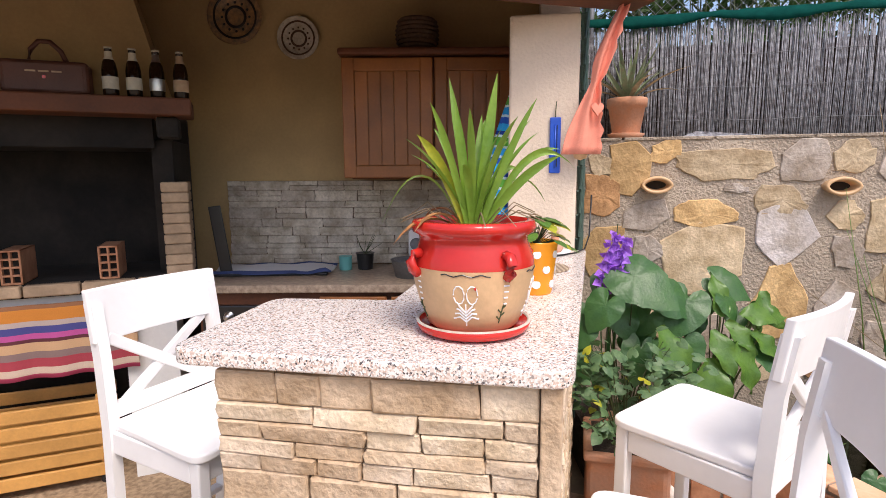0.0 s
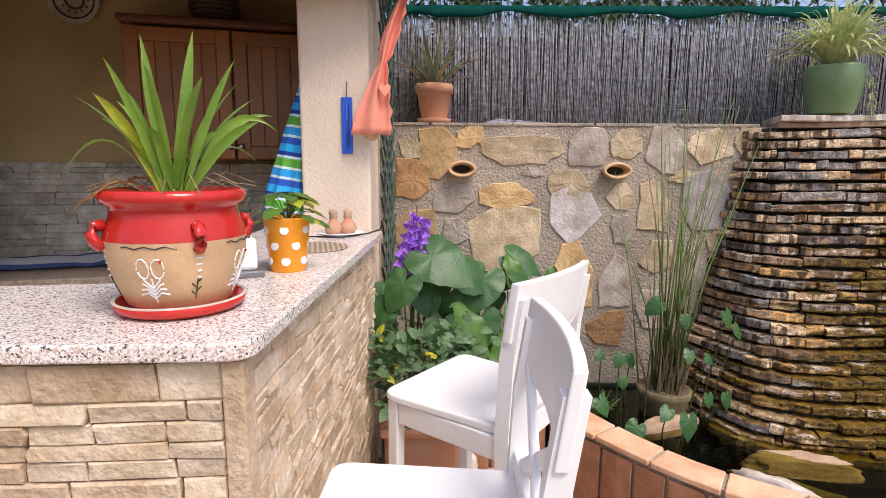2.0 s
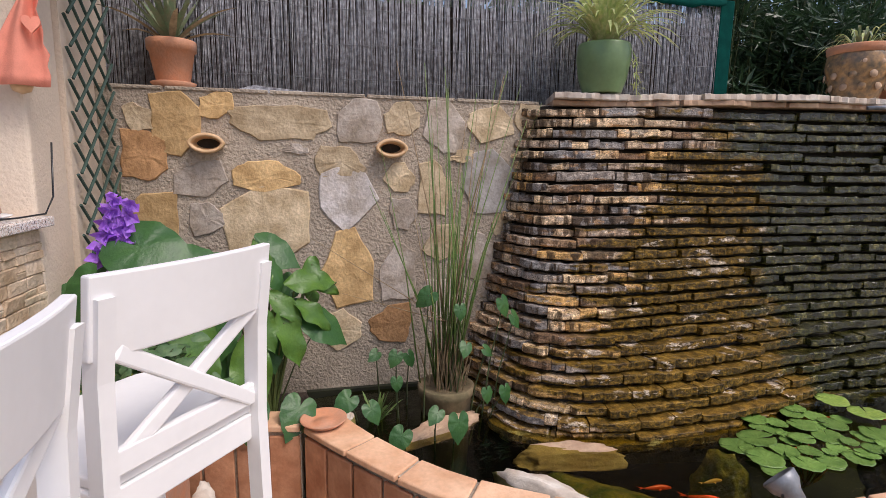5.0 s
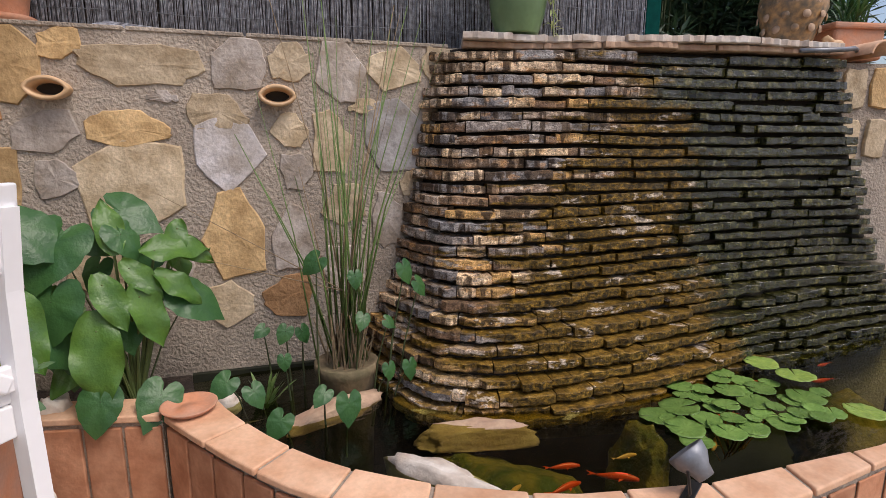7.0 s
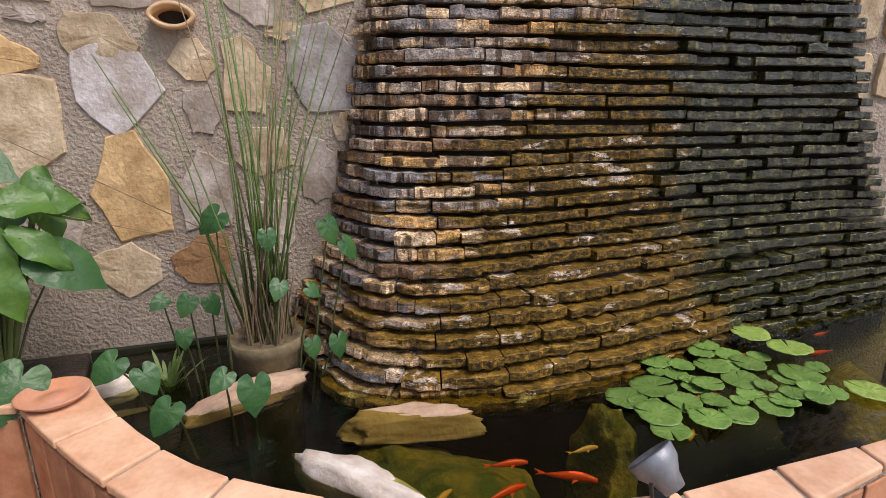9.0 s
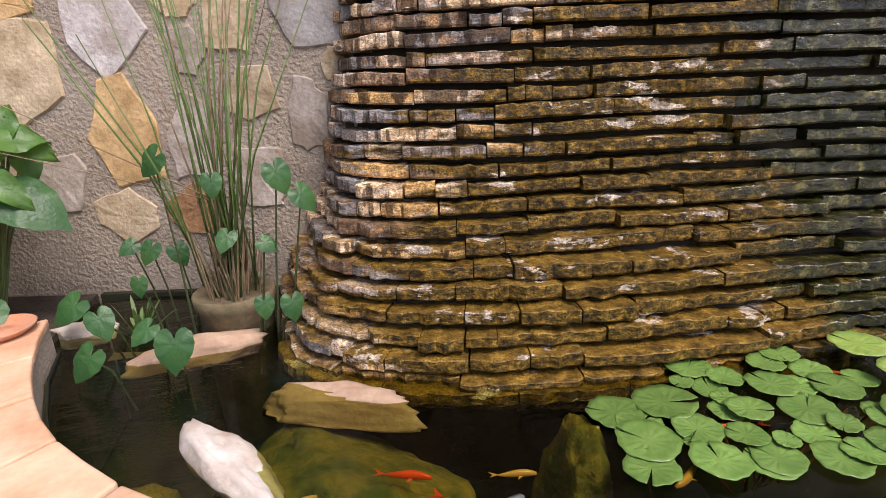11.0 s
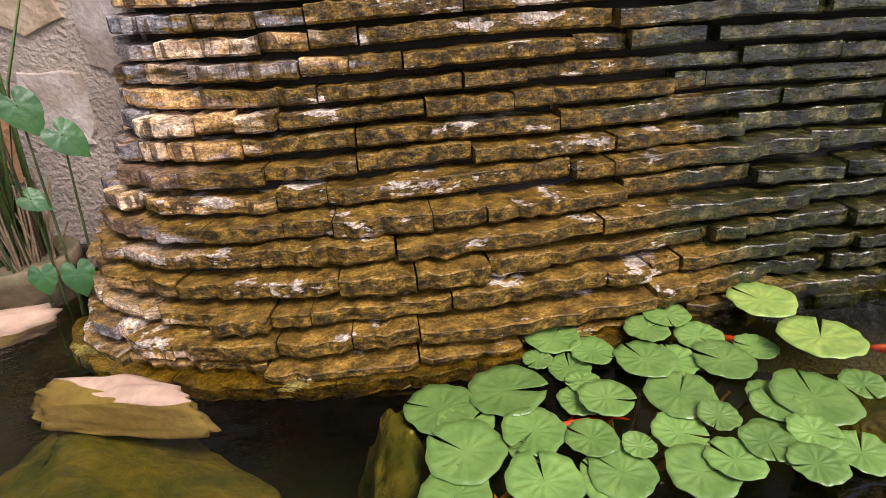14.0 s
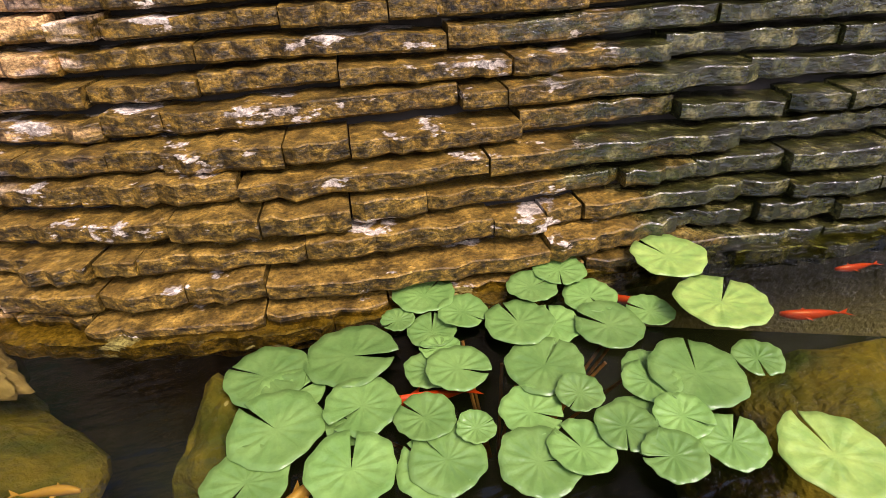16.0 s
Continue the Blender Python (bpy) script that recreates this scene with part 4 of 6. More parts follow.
cb = tube([(0.30, 2.10, CT + 0.004), (0.42, 2.04, CT + 0.004), (0.53, 2.13, CT + 0.005), (0.585, 2.20, CT + 0.01), (0.605, 2.215, CT + 0.06), (0.612, 2.225, CT + 0.22)], 0.003, 6)
tagged(part("cable", *cb, "black", None, True), "thin black cable over the counter end", "cable")

# folded parasol
um = thing("parasol", "folded blue and green striped beach parasol", "parasol", pose(0.235, 2.42, CT + 0.002, 0, 9, 0))
uv, uf = [], []
NR, NA = 14, 48
for i in range(NR):
    t = i / (NR - 1)
    for k in range(NA):
        a = 2 * math.pi * k / NA
        r = (0.102 * (1 - t) ** 0.9 + 0.012) * (1 + 0.20 * math.sin(a * 8 + t * 3) * (1 - 0.5 * t)) * (0.75 + 0.25 * min(1, i / 2))
        uv.append((r * math.cos(a), r * 0.8 * math.sin(a), t * 0.68 + (0.012 * math.sin(a * 4) if i == 0 else 0) + 0.015))
for i in range(NR - 1):
    for k in range(NA):
        j = (k + 1) % NA
        uf.append([i * NA + k, i * NA + j, (i + 1) * NA + j, (i + 1) * NA + k])
part("canopy", uv, uf, "umbrella", um, True)
part("pole", *tube([(0, 0, 0), (0, 0, 0.74)], 0.009, 10), "white", um, True)

# things on the column
cp = Matrix.Translation((0.470, 2.253, 0)) @ Matrix.Rotation(radians(-9.8), 4, "Z")
th = thing("thermometer", "blue plastic wall thermometer on the column", "thermometer", cp @ pose(0, 0, 1.455))
part("back_plate", *block(0.042, 0.012, 0.215, 0.006), "blue", th)
part("groove", *tube([(0, -0.0065, 0.02), (0, -0.0065, 0.185)], 0.004, 8), "blue", th, True)
part("scale_bar", *block(0.003, 0.002, 0.16, 0.0005), "black", th, loc=pose(0.007, -0.008, 0.025))
part("hook", *tube([(0, 0, 0.212), (0, -0.004, 0.235), (0.003, -0.002, 0.275)], 0.0018, 6), "stem", th)
bn = thing("coral_banner", "hanging coral cloth banner with a frilled edge and a heart", "banner", pose(0.604, 2.175, 1.525))
bv, bf = [], []
for i in range(22):
    t = i / 21
    for k in range(13):
        q = k / 12
        w = float(np.interp(t, (0, 0.12, 0.42, 0.55, 0.8, 1), (0.15, 0.135, 0.03, 0.062, 0.04, 0.02)))
        cx = -0.05 + 0.18 * t - 0.03 * math.sin(t * 3.1)
        bv.append((cx + (q - 0.5) * w + (0.006 * math.sin(t * 55) if k == 12 else 0), 0.016 * math.sin(q * 9 + t * 3) + (0.008 * math.sin(t * 70) if k > 10 else 0), t * 0.62))
for i in range(21):
    for k in range(12):
        a = i * 13 + k
        bf.append([a, a + 1, a + 14, a + 13])
bo = part("cloth", bv, bf, "coral", bn, True)
sm = bo.modifiers.new("thickness", "SOLIDIFY")
sm.thickness = 0.002
hp = [(0.022 * math.sin(t) ** 3, -0.028, 0.0017 * (13 * math.cos(t) - 5 * math.cos(2 * t) - 2 * math.cos(3 * t) - math.cos(4 * t))) for t in [k * 2 * math.pi / 24 for k in range(24)]]
part("heart", [(x, y, z + 0.165) for x, y, z in hp] + [(x, y + 0.012, z + 0.165) for x, y, z in hp], [list(range(24)), list(range(24, 48))[::-1]] + [[i, (i + 1) % 24, 24 + (i + 1) % 24, 24 + i] for i in range(24)], "coral", bn)
part("clapper", *lathe([(0, -0.022), (0.022, -0.014), (0.030, 0.006), (0.02, 0.02), (0, 0.022)], 16), "cream", bn, True, pose(-0.045, 0.03, 0))
part("cord", *tube([(0.09, 0, 0.61), (0.10, 0.04, 0.72)], 0.002, 5), "coral", bn)

# lattice
tre = thing("trellis", "dark green expanding lattice beside the column", "trellis")
T0, T1 = Vector((0.640, 2.535, 0)), Vector((0.738, 2.855, 0))
for i in range(18):
    for s_ in (-1, 1):
        z = 0.30 + i * 0.108
        a, b = (T0, T1) if s_ > 0 else (T1, T0)
        off = Vector((0.006 * s_, 0, 0))
        part("lath", *tube([a + off + Vector((0, 0, z)), a.lerp(b, 0.5) + off * 1.4 + Vector((0, 0, z + 0.16 + 0.006 * math.sin(i * 2.3))), b + off + Vector((0, 0, z + 0.32))], 0.0058, 5), "trellis", tre)

# ---- kitchen small things ----
def bottle(a, label_m, h=0.205):
    b = thing("bottle", "brown glass beer bottle with a paper label", "bottle", fpose(a - 0.035, -0.02, 1.788), "bottles on the mantel")
    part("glass", *lathe([(0, 0), (0.029, 0), (0.031, 0.005), (0.031, 0.115), (0.026, 0.145), (0.014, 0.170), (0.0125, h - 0.015), (0.015, h - 0.012), (0.0145, h)], 20), "glass", b, True)
    part("body_label", *lathe([(0.0315, 0.035), (0.0317, 0.037), (0.0317, 0.085), (0.0315, 0.087)], 20), label_m, b, True)
    part("neck_label", *lathe([(0.0205, 0.158), (0.0155, 0.170), (0.0145, 0.195)], 20), label_m, b, True)
    part("cap", *lathe([(0.0155, h - 0.002), (0.0155, h + 0.006), (0, h + 0.008)], 16), "paper", b, True)


for a, lm in ((0.02, "firebrick"), (0.115, "steel"), (0.205, "paper"), (0.295, "paper"), (0.735, "paper")):
    bottle(a, lm)
bag = thing("leather_case", "brown leather carrying case with a loop handle", "bag", fpose(0.485, -0.02, 1.788))
part("body", *block(0.31, 0.10, 0.135, 0.02, 3), "leather", bag)
part("handle", *tube([(-0.06, 0, 0.13), (-0.05, 0, 0.18), (-0.02, 0, 0.215), (0.02, 0, 0.215), (0.055, 0, 0.18), (0.075, 0, 0.13)], 0.010, 8), "leather", bag, True)
part("stitched_panel", *block(0.27, 0.004, 0.105, 0.002), "leather", bag, loc=pose(0, -0.050, 0.014))
for k in range(3):
    part("lettering_bar", *block(0.036, 0.002, 0.007, 0.0005), "firebrick", bag, loc=pose(-0.045 + k * 0.045, -0.0535, 0.085))
part("badge", *block(0.012, 0.002, 0.012, 0.0005), "red", bag, loc=pose(0, -0.0535, 0.060))


def wall_plate(x, z, r, m1, m2, label):
    p = thing("wall_plate", label, "plate", pose(x, 3.195, z, 90, 0, 0))
    part("dish", *lathe([(0, 0.008), (r * 0.55, 0.008), (r * 0.6, 0.012), (r * 0.97, 0.030), (r, 0.028), (r * 0.98, 0.020), (r * 0.5, 0.0), (0, 0.0)], 40), m1, p, True)
    part("ring", *lathe([(r * 0.72, 0.0205), (r * 0.75, 0.0245), (r * 0.79, 0.0245), (r * 0.80, 0.0225)], 40), m2, p, True)
    part("ring", *lathe([(r * 0.30, 0.009), (r * 0.32, 0.0125), (r * 0.38, 0.0125), (r * 0.40, 0.009)], 40), m2, p, True)
    for k in range(12):
        a = k * math.pi / 6
        part("motif", *lathe([(0, 0.004), (r * 0.045, 0.002), (r * 0.05, 0)], 8), m2, p, True, pose(math.cos(a) * r * 0.5, math.sin(a) * r * 0.5, 0.009))


wall_plate(-1.10, 2.31, 0.150, "ornate", "black", "dark painted ceramic plate hung on the wall")
wall_plate(-0.76, 2.195, 0.115, "splash", "wicker", "pale grey decorated plate hung on the wall")
bk = thing("basket", "dark woven basket on top of the cabinet", "basket", pose(-0.10, 3.0, 2.068))
pcs = [lathe([(0.085 + 0.018 * math.sin(math.pi * k / 8), k * 0.021), (0.097 + 0.018 * math.sin(math.pi * k / 8), k * 0.021 + 0.010), (0.085 + 0.018 * math.sin(math.pi * k / 8), k * 0.021 + 0.021)], 24) for k in range(8)]
part("weave", *merge(*pcs), "wicker", bk, True)
part("base", *lathe([(0, 0), (0.085, 0), (0.085, 0.01), (0, 0.01)], 24), "wicker", bk)
tray = thing("drying_towel", "blue and white striped kitchen towel over a tray", "towel", pose(-0.86, 2.80, 0.942, 0, 0, 4))
tv, tf = [], []
for i in range(21):
    for k in range(15):
        x, y = (i / 20 - 0.5) * 0.62, (k / 14 - 0.5) * 0.30
        tv.append((x, y + 0.15, 0.022 + 0.022 * noise.noise((x * 9, y * 9, 1)) - (0.012 if i in (0, 20) or k in (0, 14) else 0)))
for i in range(20):
    for k in range(14):
        a = i * 15 + k
        tf.append([a, a + 15, a + 16, a + 1])
part("cloth", tv, tf, "towel", tray, True)
part("tray_base", *block(0.58, 0.28, 0.012, 0.004), "black", tray, loc=pose(0, 0.15, 0))
tn = thing("turquoise_tin", "small turquoise tin on the worktop", "tin", pose(-0.505, 3.0, 0.94))
part("can", *lathe([(0, 0), (0.033, 0), (0.034, 0.004), (0.034, 0.062), (0, 0.062)], 24), "turq", tn)
part("lid", *lathe([(0.035, 0.060), (0.036, 0.075), (0, 0.076)], 24), "turq", tn)
bp_ = thing("small_plant_pot", "black pot with a bare twiggy plant", "plant pot", pose(-0.40, 3.02, 0.94))
part("pot", *lathe([(0, 0), (0.040, 0), (0.048, 0.085), (0.052, 0.09), (0.044, 0.09), (0, 0.08)], 24), "black", bp_)
for i in range(9):
    d = rnd_dir(rng, 1.6).normalized()
    part("twig", *tube([(0, 0, 0.08), Vector((0, 0, 0.08)) + d * 0.05, Vector((0.01, 0, 0.085)) + d * 0.11], 0.002, 5, 0.5), "stem", bp_)
so = thing("saucepan", "dented grey metal pan on the worktop", "pan", pose(-0.13, 2.80, 0.94))
part("bowl", *lathe([(0, 0), (0.085, 0), (0.105, 0.085), (0.109, 0.088), (0.1, 0.085), (0.08, 0.008), (0, 0.008)], 28), "pewter", so, True)
sd = thing("scale_dial", "white kitchen device with a round dial", "kitchen scale", pose(-0.12, 3.05, 0.94))
part("housing", *block(0.085, 0.05, 0.21, 0.02, 3), "white", sd)
part("dial", *lathe([(0, 0.006), (0.028, 0.006), (0.034, 0)], 24), "pewter", sd, loc=pose(0, -0.0255, 0.135, 90))
bd = part("roasting_board", *block(0.06, 0.012, 0.36, 0.004), "black", None, loc=pose(-1.085, 2.83, 0.942, 0, -7, 8))
tagged(bd, "black board leaning beside the brick pier", "board")

# below the hearth
cv, cf = [], []
for i in range(25):
    for k in range(12):
        q, t = i / 24, k / 11
        cv.append((-(q - 0.5) * 0.62, 0.012 * math.sin(q * 22) * (0.3 + t) - 0.0, -t * 0.33))
for i in range(24):
    for k in range(11):
        a = i * 12 + k
        cf.append([a, a + 1, a + 13, a + 12])
rg = part("hanging_rug", cv, cf, "rug", None, True, fpose(0.55, -0.02, 0.905))
tagged(rg, "striped multicoloured woven rug hanging below the hearth", "rug")
s_ = rg.modifiers.new("thickness", "SOLIDIFY")
s_.thickness = 0.005
cr = thing("slatted_crate", "varnished pine slatted crate on castors", "crate", fpose(0.68, 0.16, 0.0))
for k in range(5):
    part("slat", *block(0.56, 0.016, 0.062, 0.005), "crate", cr, loc=pose(0, -0.13, 0.05 + k * 0.078, 0, 0, 0))
    part("slat", *block(0.56, 0.016, 0.062, 0.005), "crate", cr, loc=pose(0, 0.13, 0.05 + k * 0.078))
    for sx in (-0.272, 0.272):
        part("side_slat", *block(0.016, 0.244, 0.062, 0.005), "crate", cr, loc=pose(sx, 0, 0.05 + k * 0.078))
for sx in (-0.25, 0.25):
    for sy in (-0.11, 0.11):
        part("post", *block(0.028, 0.024, 0.40, 0.004), "crate", cr, loc=pose(sx, sy, 0.045))
        part("castor", *lathe([(0, -0.012), (0.02, -0.012), (0.022, 0), (0.02, 0.012), (0, 0.012)], 14), "black", cr, loc=pose(sx, sy, 0.024, 90))
part("bottom", *block(0.54, 0.24, 0.012, 0.003), "crate", cr, loc=pose(0, 0, 0.05))


# ---- chairs ----
def chair():
    c = thing("bar_chair", "white painted wooden bar chair with a cross back", "chair", None, "chairs at the counter")

    def bar_(p, q, w, d, name):
        p, q = Vector(p), Vector(q)
        n = q - p
        rot = n.to_track_quat("Z", "Y").to_matrix().to_4x4()
        return part(name, *block(w, d, n.length, 0.005, 2, Matrix.Translation(p) @ rot), "white", c)

    # seat: dished, rounded front
    sv = rounded([(-0.185, 0.0), (0.185, 0.0), (0.21, 0.40), (-0.21, 0.40)], 0.05, (2, 3))
    part("seat", *prism(sv, 0.735, 0.760, 0.007), "white", c)
    for x in (-0.185, 0.185):
        bar_((x, 0.365, 0.007), (x * 0.97, 0.365, 0.734), 0.036, 0.036, "leg")
        # back post: splayed foot, upright, leaning top
        pts = [(0.0, -0.07), (0.40, -0.012), (0.74, -0.004), (0.95, -0.014), (1.10, -0.036)]
        v, f = [], []
        for z, y in pts:
            v += [(x - 0.015, y - 0.02, max(z, 0.007)), (x + 0.015, y - 0.02, max(z, 0.007)), (x + 0.015, y + 0.02, max(z, 0.007)), (x - 0.015, y + 0.02, max(z, 0.007))]
        for i in range(4):
            for k in range(4):
                f.append([i * 4 + k, i * 4 + (k + 1) % 4, i * 4 + 4 + (k + 1) % 4, i * 4 + 4 + k])
        f += [[3, 2, 1, 0], [16, 17, 18, 19]]
        part("back_post", v, f, "white", c)
        bar_((x, 0.0, 0.30), (x, 0.35, 0.30), 0.02, 0.032, "stretcher")
        part("apron", *block(0.02, 0.33, 0.065, 0.004), "white", c, loc=pose(x, 0.18, 0.669))
    for y, z, nm in ((0.365, 0.24, "footrest"), (-0.02, 0.36, "stretcher")):
        bar_((-0.17, y, z), (0.17, y, z), 0.035, 0.02, nm)
    for y in (0.365, 0.006):
        part("apron", *block(0.34, 0.02, 0.065, 0.004), "white", c, loc=pose(0, y, 0.669))
    # curved top rail
    v, f = [], []
    N = 12
    for i in range(N + 1):
        t = i / N * 2 - 1
        y = -0.028 - 0.022 * (1 - t * t)
        for dy, z, k in ((-0.011, 0.99, 0.012), (0.011, 0.99, 0.012), (0.012, 1.14, -0.010), (-0.010, 1.14, -0.010)):
            v.append((t * 0.207, y + dy + k, z))
    for i in range(N):
        for k in range(4):
            f.append([i * 4 + k, i * 4 + 4 + k, i * 4 + 4 + (k + 1) % 4, i * 4 + (k + 1) % 4])
    f += [[0, 1, 2, 3], [N * 4 + 3, N * 4 + 2, N * 4 + 1, N * 4]]
    ro = part("top_rail", v, f, "white", c)
    bvl = ro.modifiers.new("soft_edges", "BEVEL")
    bvl.width, bvl.segments, bvl.limit_method = 0.004, 2, "ANGLE"
    for s in (-1, 1):
        bar_((-0.165 * s, -0.006 + s * 0.004, 0.775), (0.165 * s, -0.028 + s * 0.004, 1.0), 0.018, 0.034, "cross_bar")
    part("lower_back_rail", *block(0.36, 0.02, 0.05, 0.004), "white", c, loc=pose(0, -0.006, 0.762))
    return c


ch = chair()
ch.matrix_basis = pose(0.921, 1.403, 0, 0, 0, 39)
copy_thing(ch, pose(0.691, 0.928, 0, 0, 0, 75))
copy_thing(ch, pose(-0.83, 1.725, 0, 0, 0, -118))

# ---- fence and what stands on the wall ----
rng = random.Random(7)
fence = thing("reed_fence", "weathered grey reed screen on wire behind the wall", "fence")
F1, FD = Vector((0.62, 3.13, 0)), Vector((0.970, -0.2425, 0))
cv, cf = [], []
FL = 3.19
n_c = 1300
for i in range(n_c):
    u = FL * i / n_c + rng.uniform(-0.004, 0.004)
    p = F1 + FD * u + Vector((0.2425, 0.97, 0)) * rng.uniform(-0.014, 0.010)
    top = 2.20 + rng.uniform(-0.05, 0.03) + 0.02 * math.sin(u * 3)
    lean = rng.gauss(0, 0.012)
    r = rng.uniform(0.0015, 0.0029)
    a = tube([(p.x, p.y, 1.50), (p.x + lean * 0.5, p.y, 1.85), (p.x + lean, p.y, top)], r, 5, 0.7)
    o = len(cv)
    cv += a[0]
    cf += [[k + o for k in q] for q in a[1]]
tagged(part("canes", cv, cf, "reed", fence, True), kind="stuff")
for z in (1.72, 1.88, 2.04):
    part("wire", *tube([F1 + FD * (FL * k / 16) + WN * 0.016 + Vector((0, 0, z + 0.006 * math.sin(k * 2.1))) for k in range(17)], 0.0014, 4), "pewter", fence)
pb = [F1 + WN * -0.03, F1 + FD * FL + WN * -0.03]
part("backing", *prism([(pb[0].x, pb[0].y), (pb[1].x, pb[1].y), (pb[1].x + 0.003, pb[1].y + 0.012), (pb[0].x + 0.003, pb[0].y + 0.012)], 1.5, 2.10), "soil", fence)
# net draped over the top, and a strip at its end
nv, nf = [], []
for i in range(61):
    u = FL * i / 60 + 0.03
    sag = 0.016 * math.sin(i * 0.55) + 0.035 + 0.02 * noise.noise((i * 0.4, 0, 0))
    for k, (o, z) in enumerate(((0.022, 2.165 + sag), (0.024, 2.205 + sag * 0.4), (0.012, 2.25), (-0.02, 2.255))):
        p = F1 + FD * u + WN * o
        nv.append((p.x, p.y, z + 0.008 * noise.noise((i * 0.9, k, 3))))
for i in range(60):
    for k in range(3):
        nf.append([i * 4 + k, i * 4 + k + 1, i * 4 + k + 5, i * 4 + k + 4])
nt_ = part("shade_net", nv, nf, "net", fence, True)
sm = nt_.modifiers.new("thickness", "SOLIDIFY")
sm.thickness = 0.002
e0 = F1 + FD * (FL + 0.02)
part("net_edge", *block(0.09, 0.02, 0.75, 0.006), "net", fence, loc=pose(e0.x + 0.04, e0.y, 1.5, 0, 0, -14))
# chain-link above, on posts
for u in (0.2, 1.7, 3.1):
    p = F1 + FD * u - WN * 0.12
    part("post", *tube([(p.x, p.y, 1.5), (p.x, p.y, 2.75)], 0.018, 10), "pewter", fence)
lv, lf = [], []
for i in range(-10, 58):
    for s in (1, -1):
        u0, u1 = i * 0.056, i * 0.056 + s * 0.55
        pts = []
        for u, z in ((u0, 2.15), (u1, 2.70)):
            p = F1 + FD * u - WN * (0.12 + 0.002 * s)
            pts.append((p.x, p.y, z))
        a = tube(pts, 0.0013, 3)
        o = len(lv)
        lv += a[0]
        lf += [[k + o for k in q] for q in a[1]]
tagged(part("chain_link", lv, lf, "pewter", fence), kind="stuff")


def flower_pot(name, label, x, y, z, r0, r1, h, m, lip=True):
    p = thing(name, label, "plant pot", pose(x, y, z))
    prof = [(0, 0), (r0, 0), (r0 * 1.02, 0.004)]
    if lip:
        prof += [(r1 * 0.95, h * 0.76), (r1 * 1.04, h * 0.77), (r1 * 1.06, h * 0.98), (r1 * 1.03, h), (r1 * 0.94, h), (r1 * 0.90, h * 0.88)]
    else:
        prof += [(r0 * 1.25, h * 0.3), (r1 * 1.04, h * 0.7), (r1, h * 0.96), (r1 * 0.97, h), (r1 * 0.9, h), (r1 * 0.9, h * 0.88)]
    part("body", *lathe(prof, 36, 0.01), m, p, True)
    part("potting_soil", *lathe([(r1 * 0.915, h * 0.88), (0, h * 0.92)], 24), "soil", p)
    return p


ap = flower_pot("aloe_pot", "old terracotta pot on a saucer on the wall", 0.965, 2.915, 1.641, 0.064, 0.094, 0.185, "terra")
part("saucer", *lathe([(0, -0.013), (0.078, -0.013), (0.092, 0.010), (0.088, 0.012), (0.066, -0.002), (0, -0.002)], 36), "terra", ap, True)
al = thing("aloe", "spiky grey-green aloe with drying tips", "plant", pose(0.965, 2.915, 1.80))
for i in range(26):
    a, e = i * 2.4, 0.25 + 1.15 * (i / 26)
    l_ = rng.uniform(0.24, 0.36)
    tip = Vector((math.cos(a) * math.cos(e), math.sin(a) * math.cos(e), math.sin(e))) * l_
    part("leaf", *blade(tip * 0.04, tip, 0.030, 0.03 if e < 0.7 else 0.0, 8, 0.5, point=0.25), "aloe" if i > 6 else "dryrush", al, True)
sp = flower_pot("green_pot", "green glazed pot on the cascade coping", 2.80, 2.265, 1.667, 0.090, 0.122, 0.225, "greenpot", False)
spd = thing("spider_plant", "arching cream and green striped spider plant", "plant", pose(2.80, 2.265, 1.87))
for i in range(190):
    a, e = rng.uniform(0, 6.28), rng.uniform(0.15, 1.5)
    l_ = rng.uniform(0.24, 0.42)
    tip = Vector((math.cos(a) * math.cos(e) * l_ * 1.05, math.sin(a) * math.cos(e) * l_, math.sin(e) * l_ * 0.9 - 0.03))
    part("leaf", *blade(Vector((math.cos(a), math.sin(a), 0)) * 0.02, tip, 0.015, 0.085, 6, 0.3), "spider", spd, True)
for i in range(26):
    t = rng.random()
    c = Vector((0.075 + 0.03 * t, -0.10 - 0.02 * t, 0.0 - 0.22 * t))
    d = rnd_dir(rng, -0.2).normalized()
    part("runner_leaf", *blade(c, c + d * 0.05, 0.007, 0.01, 4, 0.3), "spider", spd, True)
part("runner", *tube([(0, 0, 0.0), (0.06, -0.085, 0.03), (0.09, -0.12, -0.05), (0.10, -0.125, -0.22)], 0.002, 5), "spider", spd)

orn = flower_pot("ornate_pot", "brown mottled ceramic pot with a terracotta liner", 4.08, 1.80, 1.667, 0.092, 0.140, 0.23, "ornate", False)
part("liner", *lathe([(0.12, 0.225), (0.14, 0.23), (0.148, 0.265), (0.143, 0.27), (0.12, 0.265), (0.113, 0.245), (0, 0.245)], 32), "terra", orn, True)
for k in range(10):
    for j in range(3):
        a = k * 0.628 + j * 0.3
        r = (0.124, 0.142, 0.142)[j]
        part("boss", *lathe([(0, 0.002), (0.016, 0.001), (0.019, -0.004)], 12, m=pose(math.cos(a) * r, math.sin(a) * r, 0.065 + j * 0.056, 0, 86, math.degrees(a))), "pinkrock" if (k + j) % 3 else "ornate", orn, True)
sp2 = thing("trailing_plant", "trailing striped leaves in the ornate pot", "plant", pose(4.08, 1.80, 1.915))
